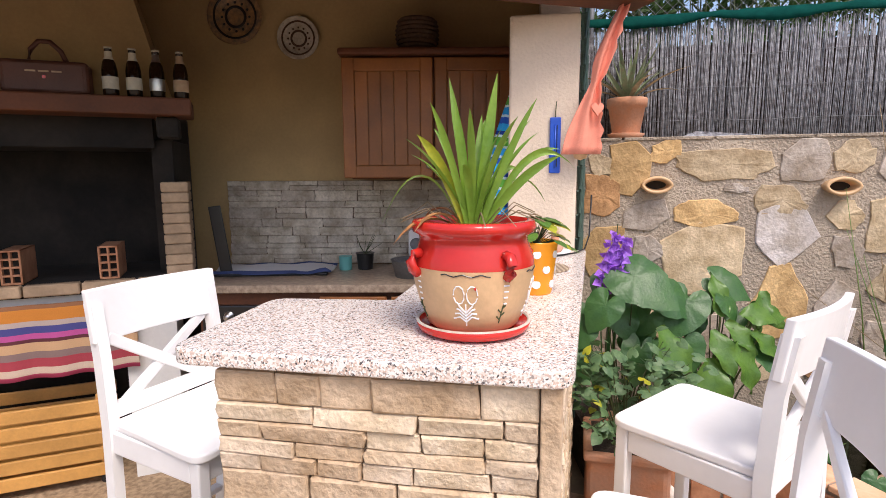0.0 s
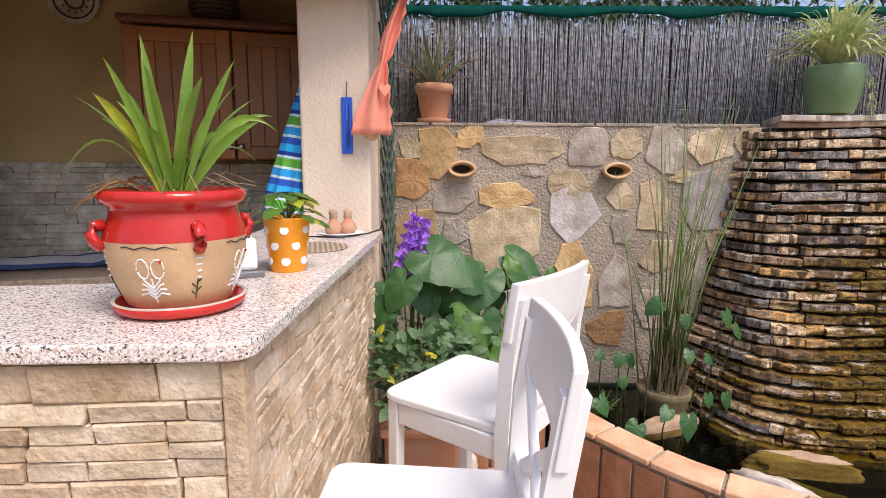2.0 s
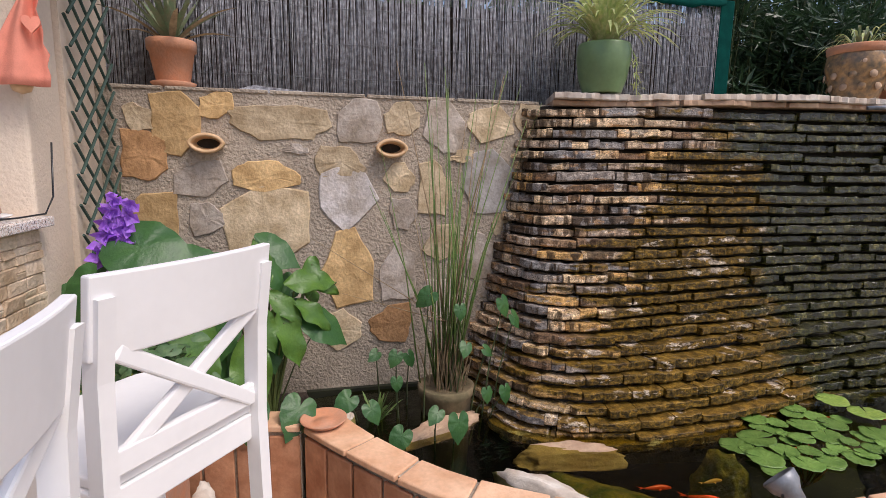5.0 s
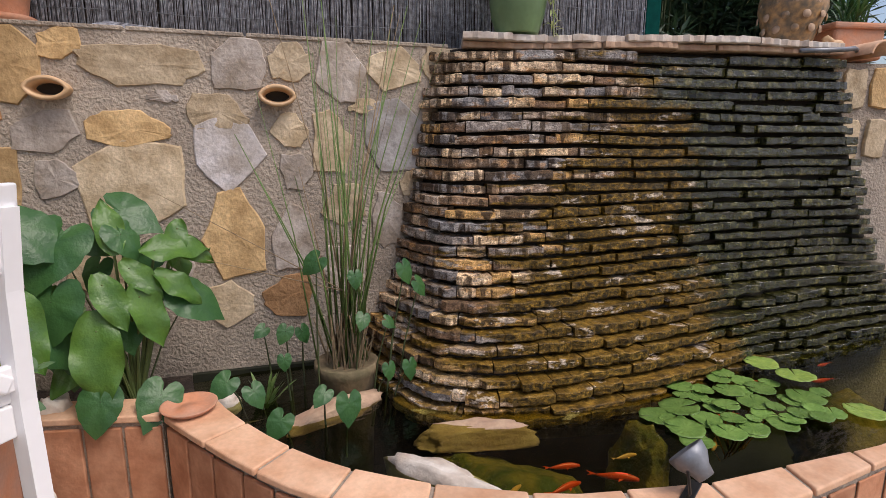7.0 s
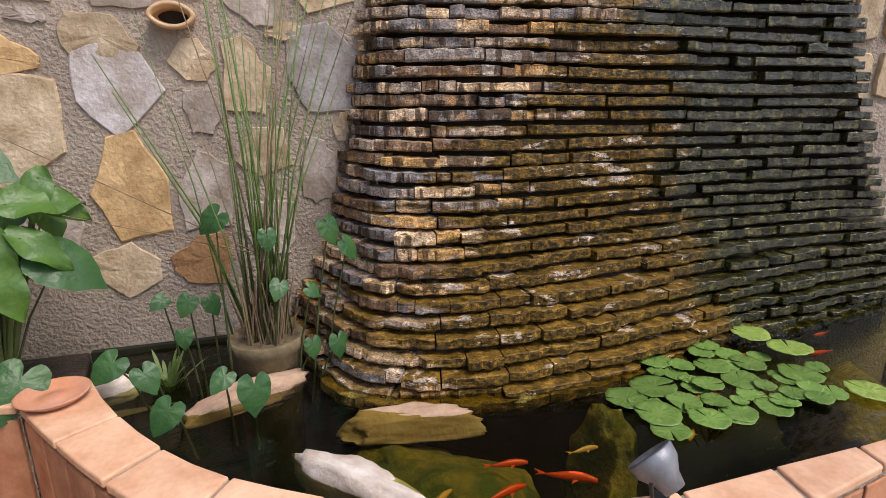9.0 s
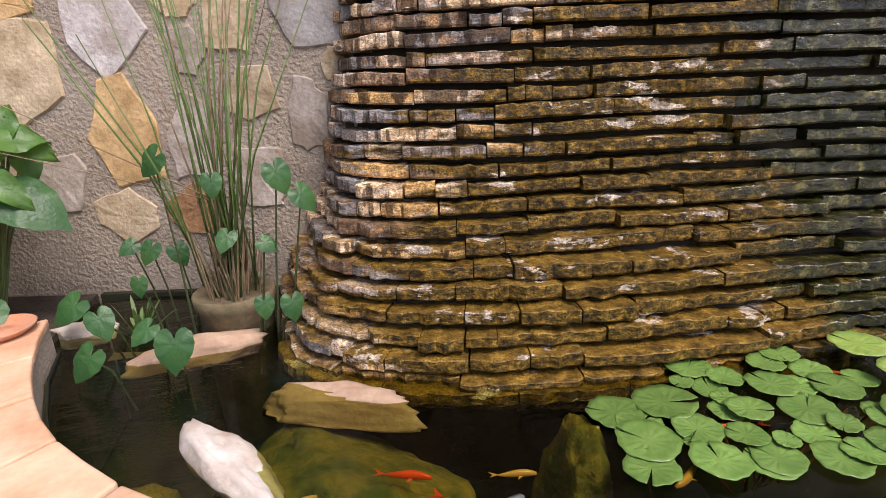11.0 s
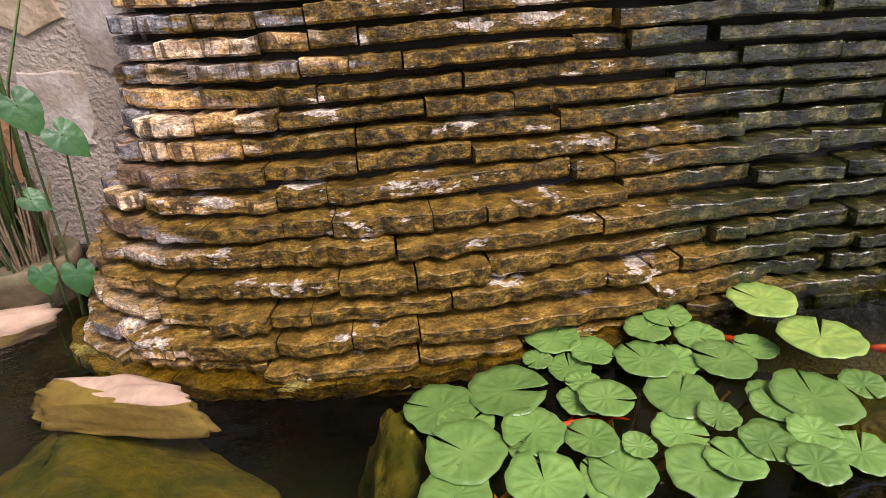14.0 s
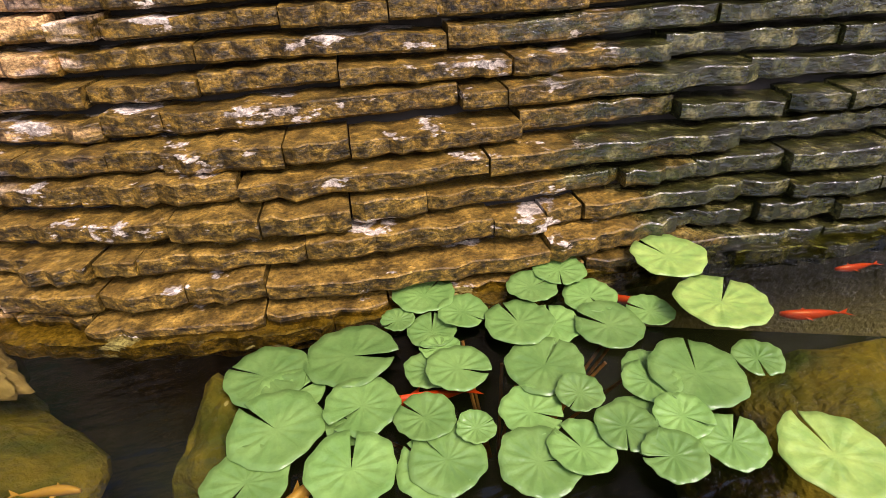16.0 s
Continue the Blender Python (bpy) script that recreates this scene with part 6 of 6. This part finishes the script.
# rocks in the water
for x, y, z, sx, sy, sz, m, rz, lb in ((2.02, 1.575, 0.185, 0.055, 0.16, 0.085, "rock", 31, "pale pointed rock breaking the pond surface"), (1.88, 2.10, 0.225, 0.16, 0.05, 0.05, "pinkrock", 12, "pinkish flat rock in the pond"),
                                       (1.50, 2.36, 0.22, 0.10, 0.06, 0.04, "rock", 5, "pale flat stone by the pond wall"), (2.24, 1.755, 0.185, 0.235, 0.050, 0.050, "pinkrock", -27, "brown rock breaking the pond surface"),
                                       (2.20, 1.62, 0.04, 0.28, 0.19, 0.15, "mossrock", -22, "mossy yellow-green rock under the water"), (2.745, 1.44, 0.0, 0.075, 0.13, 0.185, "mossrock", -12, "ochre mossy rock under the water"),
                                       (1.83, 1.52, 0.13, 0.09, 0.05, 0.07, "mossrock", 40, "brown rock at the pond edge"), (3.75, 1.15, 0.0, 0.25, 0.2, 0.17, "mossrock", 0, "mossy rock under the water")):
    tagged(part("rock", *boulder((sx, sy, sz), rng), m, None, True, pose(x, y, z, 0, 0, rz)), lb, "rock")

# lily pads
PADS_A = [(2.86, 1.46, 0.064), (2.99, 1.46, 0.073), (2.87, 1.35, 0.066), (2.99, 1.35, 0.054), (3.07, 1.30, 0.043), (3.13, 1.26, 0.027), (2.96, 1.25, 0.058), (2.83, 1.28, 0.055), (3.08, 1.23, 0.051), (3.19, 1.19, 0.053), (3.25, 1.19, 0.044), (3.32, 1.20, 0.041), (3.29, 1.27, 0.034), (3.14, 1.37, 0.049), (3.13, 1.43, 0.033), (3.08, 1.52, 0.029), (3.14, 1.57, 0.057)]
PADS_B = [(3.19, 1.50, 0.044), (3.27, 1.44, 0.058), (3.33, 1.52, 0.046), (3.40, 1.55, 0.050), (3.42, 1.47, 0.048), (3.41, 1.39, 0.057), (3.27, 1.34, 0.060), (3.40, 1.26, 0.042), (3.47, 1.25, 0.069), (3.40, 1.19, 0.039), (3.35, 1.14, 0.040), (3.44, 1.14, 0.043), (3.58, 1.25, 0.037), (3.59, 1.35, 0.073), (3.59, 1.49, 0.067), (3.54, 1.08, 0.068)]
rng = random.Random(31)
MORE = []
for i in range(11):
    a_, q_ = i * 2.4, math.sqrt((i + 0.5) / 11)
    MORE.append((3.20 + 0.36 * q_ * math.cos(a_), 1.35 + 0.17 * q_ * math.sin(a_), rng.uniform(0.038, 0.055)))
for i, (x, y, r) in enumerate(PADS_A + PADS_B + MORE):
    v, f = [], []
    N = 52
    gap = rng.uniform(0.03, 0.11)
    for k in range(N + 1):
        a = gap + (2 * math.pi - 2 * gap) * k / N
        ed = 1 + 0.03 * math.sin(a * 5 + i) + 0.02 * math.sin(a * 11)
        for q, zz in ((0.4, 0.001), (0.8, 0.0015), (1.0, 0.003 + 0.003 * max(0, math.sin(a * 2 + i)))):
            v.append((math.cos(a) * r * q * ed, math.sin(a) * r * q * ed, zz + (0.0016 * q * (1.1 - q) + 0.0006) * math.cos(a * 13)))
    v.append((0, 0, 0.0))
    for k in range(N):
        f += [[k * 3, k * 3 + 1, k * 3 + 4, k * 3 + 3], [k * 3 + 1, k * 3 + 2, k * 3 + 5, k * 3 + 4], [len(v) - 1, k * 3, k * 3 + 3]]
    young = i in (30, 31, 32)
    pad = part("lily_pad", v, f, "lime" if young else "lily", None, True, pose(x, y, WATER + (0.0045 + 0.0018 * (i % 7) if i < 33 else 0.003) + (0.03 if i in (30, 31) else 0), rng.uniform(-3, 3) if i < 33 else 0, rng.uniform(-3, 3) if i < 33 else 0, rng.uniform(0, 360)))
    tagged(pad, "pale yellow-green round lily pad" if young else "round notched green lily pad on the water", "lily pad", "lily pads")
    sd_ = pad.modifiers.new("thickness", "SOLIDIFY")
    sd_.thickness = 0.0012
for i in range(14):
    x, y = rng.uniform(2.95, 3.5), rng.uniform(1.25, 1.5)
    tagged(part("lily_stalk", *tube([(3.2 + (x - 3.2) * 0.3, 1.36, 0.02), (x, y, WATER - 0.004)], 0.003, 5), "dryleaf"), "reddish lily stalk under water", "stalk", "lily stalks")


def fish(x, y, yaw, l, m, label):
    t = thing("goldfish", label, "fish", pose(x, y, WATER - 0.012, 0, 0, yaw), "goldfish in the pond")
    v, f = [], []
    N, S = 10, 10
    for i in range(S):
        q = i / (S - 1)
        w = 0.13 * math.sin(math.pi * min(1, 0.06 + q * 0.92)) ** 0.7 * (1 - 0.45 * q)
        for k in range(N):
            a = 2 * math.pi * k / N
            v.append((l * (0.5 - q), l * (0.03 * math.sin(q * 5) + w * 0.75 * math.cos(a)), l * w * math.sin(a)))
    for i in range(S - 1):
        for k in range(N):
            f.append([i * N + k, i * N + (k + 1) % N, (i + 1) * N + (k + 1) % N, (i + 1) * N + k])
    f += [list(range(N))[::-1], [(S - 1) * N + k for k in range(N)]]
    part("body", v, f, m, t, True)
    z = l * 0.02
    part("tail_fin", [(-0.47 * l, -0.02 * l, 0), (-0.68 * l, -0.13 * l, z), (-0.60 * l, -0.03 * l, z / 2), (-0.70 * l, 0.07 * l, z), (-0.47 * l, -0.02 * l, z)], [[0, 1, 2], [0, 2, 3], [4, 2, 1], [4, 3, 2]], m, t)
    for s in (-1, 1):
        part("side_fin", [(0.15 * l, s * 0.08 * l, 0), (0.02 * l, s * 0.19 * l, -0.01 * l), (0.05 * l, s * 0.07 * l, 0), (0.10 * l, s * 0.08 * l, 0.01 * l)], [[0, 1, 2], [0, 3, 1]], m, t)


for x, y, yaw, l, m, lb in ((2.37, 1.42, -25, 0.10, "fish", "red goldfish near the surface"), (2.47, 1.30, -45, 0.13, "fish", "red goldfish near the surface"), (2.30, 1.34, -5, 0.11, "fish", "red goldfish near the surface"),
                            (2.58, 1.36, -15, 0.08, "palefish", "pale golden goldfish near the surface"), (2.15, 1.40, 20, 0.09, "palefish", "pale golden goldfish near the surface"), (3.08, 1.355, 170, 0.13, "fish", "red goldfish between the lily pads"),
                            (3.50, 1.45, 140, 0.09, "fish", "red goldfish between the lily pads"), (3.76, 1.32, 160, 0.10, "fish", "red goldfish near the surface"), (3.95, 1.40, 170, 0.08, "fish", "red goldfish near the surface"), (2.90, 1.26, 205, 0.10, "palefish", "pale golden goldfish near the surface")):
    fish(x, y, yaw, l, m, lb)

# ---- pieces of walls ----
# rubble stones of the garden wall: place along it, height, width, height of the stone, colour
OCHRE, BUFF, GREY, RUST, SLATE, LILAC = range(6)
rub = [stone_mat("rubble_" + nm, [c, tuple(k * 0.85 for k in c), tuple(k * 1.1 for k in c)], 0.85, 0.4, 0.5) for nm, c in
       (("ochre", (0.66, 0.45, 0.22)), ("buff", (0.66, 0.53, 0.36)), ("grey", (0.55, 0.48, 0.42)), ("rust", (0.50, 0.28, 0.13)), ("slate", (0.42, 0.40, 0.39)), ("lilac", (0.62, 0.58, 0.57)))]
ROW_A = [(0.905, 1.491, 0.41, 0.15, BUFF), (0.475, 1.474, 0.19, 0.26, OCHRE), (0.638, 1.557, 0.136, 0.107, OCHRE), (0.345, 1.342, 0.17, 0.205, RUST), (0.33, 1.50, 0.11, 0.11, BUFF), (0.56, 1.244, 0.215, 0.15, GREY), (0.835, 1.256, 0.277, 0.132, OCHRE),
         (1.157, 1.325, 0.22, 0.136, BUFF), (1.246, 1.51, 0.195, 0.185, GREY), (0.96, 1.381, 0.104, 0.044, GREY), (0.822, 1.03, 0.36, 0.36, BUFF), (0.577, 1.071, 0.136, 0.143, GREY), (1.197, 1.161, 0.258, 0.312, LILAC), (1.18, 0.833, 0.237, 0.368, OCHRE)]
ROW_B = [(1.419, 0.81, 0.17, 0.279, GREY), (1.437, 1.526, 0.16, 0.15, BUFF), (1.643, 1.496, 0.207, 0.235, GREY), (1.868, 1.516, 0.225, 0.18, BUFF), (2.056, 1.53, 0.133, 0.17, BUFF), (1.879, 1.24, 0.27, 0.30, SLATE), (1.598, 1.21, 0.16, 0.256, BUFF),
         (1.935, 1.03, 0.093, 0.103, BUFF), (1.828, 0.869, 0.133, 0.24, GREY), (1.384, 0.554, 0.2, 0.19, RUST), (1.448, 1.084, 0.132, 0.146, GREY), (1.135, 0.534, 0.21, 0.20, BUFF), (1.635, 0.942, 0.19, 0.17, BUFF), (1.425, 1.258, 0.15, 0.13, BUFF), (1.63, 0.66, 0.18, 0.2, GREY)]
ROW_C = [(0.68, 0.72, 0.22, 0.24, BUFF), (0.36, 1.05, 0.2, 0.26, OCHRE), (0.40, 0.7, 0.22, 0.26, GREY), (0.92, 0.66, 0.2, 0.2, GREY), (2.08, 1.29, 0.1, 0.18, GREY), (1.73, 1.36, 0.12, 0.06, BUFF)]
rng = random.Random(17)


def flag_stone(w, h, d, rng):
    """A flat split stone of five to seven crooked sides, bedded nearly flush, its back at y 0."""
    n = rng.choice((5, 6, 6, 7))
    turn = rng.uniform(0, 2 * math.pi)
    corner = []
    for k in range(n):
        a = turn + (k + rng.uniform(-0.28, 0.28)) * 2 * math.pi / n
        q = 1 / max(abs(math.cos(a)), abs(math.sin(a)))
        q = min(q, 1.28) * rng.uniform(0.90, 1.06)
        corner.append((math.cos(a) * q, math.sin(a) * q))
    x0, x1 = min(c[0] for c in corner), max(c[0] for c in corner)
    z0, z1 = min(c[1] for c in corner), max(c[1] for c in corner)
    corner = [(((x - x0) / (x1 - x0) - 0.5) * w, ((z - z0) / (z1 - z0) - 0.5) * h) for x, z in corner]
    out = []
    for (xa, za), (xb, zb) in zip(corner, corner[1:] + corner[:1]):
        for t in (0.0, 0.3, 0.65):
            out.append((xa + (xb - xa) * t + (rng.gauss(0, 0.004) if t else 0), za + (zb - za) * t + (rng.gauss(0, 0.004) if t else 0)))
    m = len(out)
    v, f = [], []
    for y, k in ((0.0, 1.0), (-d * 0.6, 1.0), (-d, 0.965), (-d, 0.55)):
        v += [(x * k, y - (rng.uniform(-0.0018, 0.0022) if y else 0), z * k) for x, z in out]
    v.append((0, -d * 1.1, 0))
    for r in range(3):
        f += [[r * m + i, r * m + (i + 1) % m, (r + 1) * m + (i + 1) % m, (r + 1) * m + i] for i in range(m)]
    f += [[3 * m + i, 3 * m + (i + 1) % m, 4 * m] for i in range(m)]
    return v, f


for u, z, w, h, c in ROW_A + ROW_B + ROW_C:
    part("stone", *flag_stone(w * 1.06, h * 1.06, 0.012, rng), rub[c], gw, loc=wall_pose(u, z, -0.004))
for k in range(5):
    a = W0 + WU * (0.02 + k * 0.42)
    b = a + WU * 0.41
    p4 = [a - WN * -0.006, b - WN * -0.006, b - WN * 0.25, a - WN * 0.25]
    part("capping", *prism([(p.x, p.y) for p in p4], 1.612, 1.628, 0.004), "rubble", gw)
for i in range(10):
    p = Vector((4.25, 1.735)) + Vector((0.918, -0.395)) * (0.05 + 0.16 * (i % 5))
    part("stone", *rough_stone(0.13, 0.19, 0.016, rng, 9, 0.2), rub[i % 2 + (0 if i % 3 else 1)], rw, loc=pose(p.x, p.y, 1.48 - 0.25 * (i // 5), 0, 0, -23.3))


# stone cladding: courses of split blocks
def cladding(a, b, z0, z1, m, parent, seed, dep, hmin, hmax, wmin, wmax, name="stone"):
    r = random.Random(seed)
    a, b = Vector(a), Vector(b)
    d = b - a
    L = d.length
    yaw = math.degrees(math.atan2(d.y, d.x))
    z = z0
    while z < z1 - 0.012:
        h = min(r.uniform(hmin, hmax), z1 - z)
        if z1 - z - h < hmin * 0.6:
            h = z1 - z
        x = 0.0
        while x < L - 0.01:
            w = min(r.uniform(wmin, wmax), L - x)
            if L - x - w < wmin * 0.6:
                w = L - x
            split = h > hmax * 0.75 and w < wmax * 0.6
            for k in range(2 if split else 1):
                hh = h / 2 if split else h
                p = a + d.normalized() * (x + w / 2)
                part(name, *rough_stone(w - 0.001, hh - 0.001, dep * r.uniform(0.75, 1.2), r, 8, 0.06), m, parent, loc=pose(p.x, p.y, z + hh * (k + 0.5), r.uniform(-1.5, 1.5), 0, yaw))
            x += w
        z += h


cladding((-0.375, 1.046), (0.190, 0.948), 0.01, 1.112, "veneer", bar, 2, 0.012, 0.026, 0.085, 0.05, 0.21)
cladding((0.212, 0.985), (0.550, 2.225), 0.01, 1.112, "veneer", bar, 3, 0.012, 0.022, 0.056, 0.04, 0.15)
part("corner_edge", *prism([(0.188, 0.930), (0.222, 0.924), (0.234, 0.972), (0.205, 0.978)], 0.0, 1.116, 0.004), "veneer", bar)
splash = thing("splashback", "grey split-stone splashback over the worktop", "splashback", kind="structure")
part("base", *prism([(-1.20, 3.190), (0.55, 3.190), (0.55, 3.199), (-1.20, 3.199)], 0.941, 1.42), "grout", splash)
cladding((-1.20, 3.190), (0.55, 3.190), 0.945, 1.42, "splash", splash, 5, 0.010, 0.028, 0.07, 0.09, 0.30)

# ---- the cascade of stacked slate ----
LOW = [(2.12, 2.54), (2.13, 2.22), (2.155, 1.99), (2.25, 1.865), (2.38, 1.765), (2.63, 1.655), (2.93, 1.592), (3.3, 1.56), (3.7, 1.535), (4.1, 1.48), (4.5, 1.42), (4.85, 1.35)]
MID = [(2.28, 2.52), (2.29, 2.30), (2.32, 2.12), (2.40, 2.03), (2.53, 1.97), (2.75, 1.91), (3.0, 1.865), (3.35, 1.82), (3.72, 1.78), (4.05, 1.70), (4.4, 1.60), (4.66, 1.50)]
TOP = [(2.48, 2.47), (2.49, 2.42), (2.51, 2.36), (2.55, 2.31), (2.63, 2.265), (2.78, 2.20), (3.0, 2.105), (3.3, 1.975), (3.6, 1.845), (3.85, 1.74), (4.02, 1.665), (4.17, 1.60)]


def course(z):
    if z < 0.6:
        t = max(0.0, (z - 0.2) / 0.4) ** 1.35
        A, B = LOW, MID
    else:
        t = min(1.0, (z - 0.6) / 1.02) ** 0.95
        A, B = MID, TOP
    return [Vector(a).lerp(Vector(b), t) for a, b in zip(A, B)]


def smooth_line(pts, per=8):
    out = []
    for i in range(len(pts) - 1):
        p0, p1, p2, p3 = pts[max(i - 1, 0)], pts[i], pts[i + 1], pts[min(i + 2, len(pts) - 1)]
        for k in range(per):
            t = k / per
            out.append(0.5 * (2 * p1 + (p2 - p0) * t + (2 * p0 - 5 * p1 + 4 * p2 - p3) * t * t + (3 * p1 - p0 - 3 * p2 + p3) * t ** 3))
    return out + [pts[-1]]


casc = thing("cascade", "tall curved water cascade of stacked slate courses", "cascade", kind="structure")
rng = random.Random(41)
NC = 29
Z0, Z1 = 0.155, 1.605
HC = (Z1 - Z0) / NC
rest = ([], [])
made = 0


def plate(line, cum, d0, d1, z, h, depth, r, out):
    """One flat stone between two distances along a course line, its front edge broken."""
    n = max(3, min(14, int((d1 - d0) / 0.02)))
    rows = []
    o = r.uniform(-0.020, 0.020) + out
    tilt = r.uniform(-0.005, 0.005) / n
    for k in range(n + 1):
        d = d0 + (d1 - d0) * k / n
        i = int(np.clip(np.searchsorted(cum, d) - 1, 0, len(line) - 2))
        p = line[i].lerp(line[i + 1], (d - cum[i]) / max(1e-6, cum[i + 1] - cum[i]))
        tg = (line[min(i + 2, len(line) - 1)] - line[max(i - 1, 0)]).normalized()
        nm = Vector((tg.y, -tg.x))
        e = o + 0.008 * noise.noise((d * 9, z * 31, 2.0)) + 0.012 * noise.noise((d * 45, z * 31, 7.0)) + 0.005 * noise.noise((d * 160, z * 31, 3.0)) + (r.uniform(-0.009, -0.001) if k in (0, n) else r.uniform(-0.005, 0.004))
        zz = z + 0.009 * noise.noise((d * 2.0, z * 9, 5.0)) + tilt * k
        b = p - nm * depth
        f0, f1 = p + nm * (e - 0.005 + r.uniform(-0.003, 0.003)), p + nm * e
        hh = h * (1 + r.uniform(-0.08, 0.08))
        rows.append([(b.x, b.y, zz), (f0.x, f0.y, zz), (f1.x, f1.y, zz + hh * 0.16), (f1.x - nm.x * 0.002, f1.y - nm.y * 0.002, zz + hh * 0.94), (f1.x - nm.x * 0.005, f1.y - nm.y * 0.005, zz + hh), (b.x, b.y, zz + hh)])
    v = [q for row in rows for q in row]
    f = []
    for k in range(n):
        a = k * 6
        for j in range(5):
            f.append([a + j, a + 6 + j, a + 7 + j, a + j + 1])
    f += [[0, 1, 2, 3, 4, 5], [n * 6 + j for j in (5, 4, 3, 2, 1, 0)]]
    return v, f


core_rings = []
for c in range(NC):
    z = Z0 + c * HC
    line = smooth_line(course(z))
    cum = [0.0]
    for a, b in zip(line, line[1:]):
        cum.append(cum[-1] + (b - a).length)
    core_rings.append([(p, z) for p in line])
    d = 0.0
    while d < cum[-1] - 0.03:
        w = rng.choice((rng.uniform(0.05, 0.11), rng.uniform(0.10, 0.22), rng.uniform(0.2, 0.38))) * (1.0 if d < 0.9 else 1.5)
        w = min(w, cum[-1] - d)
        v, f = plate(line, cum, d, d + w - rng.uniform(0.002, 0.006), z, HC * rng.uniform(0.60, 0.82), 0.14, rng, 0.0)
        mx = sum(q[0] for q in v) / len(v)
        if 2.2 < mx < 3.35 and z > 0.2 and made < 300:
            part("slate", v, f, "slate", casc)
            made += 1
        else:
            o = len(rest[0])
            rest[0].extend(v)
            rest[1].extend([[k + o for k in q] for q in f])
        d += w
tagged(part("slate_courses", rest[0], rest[1], "slate", casc), "dark wet slate with green algae", kind="stuff")
# backing set behind the courses, its near-black colour painting the shade of the gaps
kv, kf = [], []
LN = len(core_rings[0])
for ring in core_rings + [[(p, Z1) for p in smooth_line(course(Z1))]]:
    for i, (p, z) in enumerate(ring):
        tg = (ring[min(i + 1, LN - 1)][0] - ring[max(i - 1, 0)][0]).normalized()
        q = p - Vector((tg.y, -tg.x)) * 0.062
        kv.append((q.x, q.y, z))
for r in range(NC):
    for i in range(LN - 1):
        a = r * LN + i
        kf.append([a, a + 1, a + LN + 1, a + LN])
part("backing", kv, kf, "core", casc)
# submerged ledge at the foot
line = smooth_line(course(0.2))
cum = [0.0]
for a, b in zip(line, line[1:]):
    cum.append(cum[-1] + (b - a).length)
d = 0.0
while d < cum[-1] - 0.03:
    w = min(rng.uniform(0.25, 0.45), cum[-1] - d)
    part("ledge_slate", *plate(line, cum, d, d + w - 0.003, 0.186, 0.034, 0.15, rng, 0.022), "slate", casc)
    d += w
# coping, two thin courses
for z, out, dep, h in ((1.607, 0.012, 0.30, 0.026), (1.635, 0.020, 0.32, 0.030)):
    line = smooth_line(course(1.61)[3:])
    cum = [0.0]
    for a, b in zip(line, line[1:]):
        cum.append(cum[-1] + (b - a).length)
    d = 0.0
    while d < cum[-1] - 0.03:
        w = min(rng.uniform(0.18, 0.36), cum[-1] - d)
        v, f = plate(line, cum, d, d + w - 0.004, z, h, dep, rng, out)
        part("coping_slate", v, f, "rock" if z > 1.62 else "pinkrock", casc)
        d += w
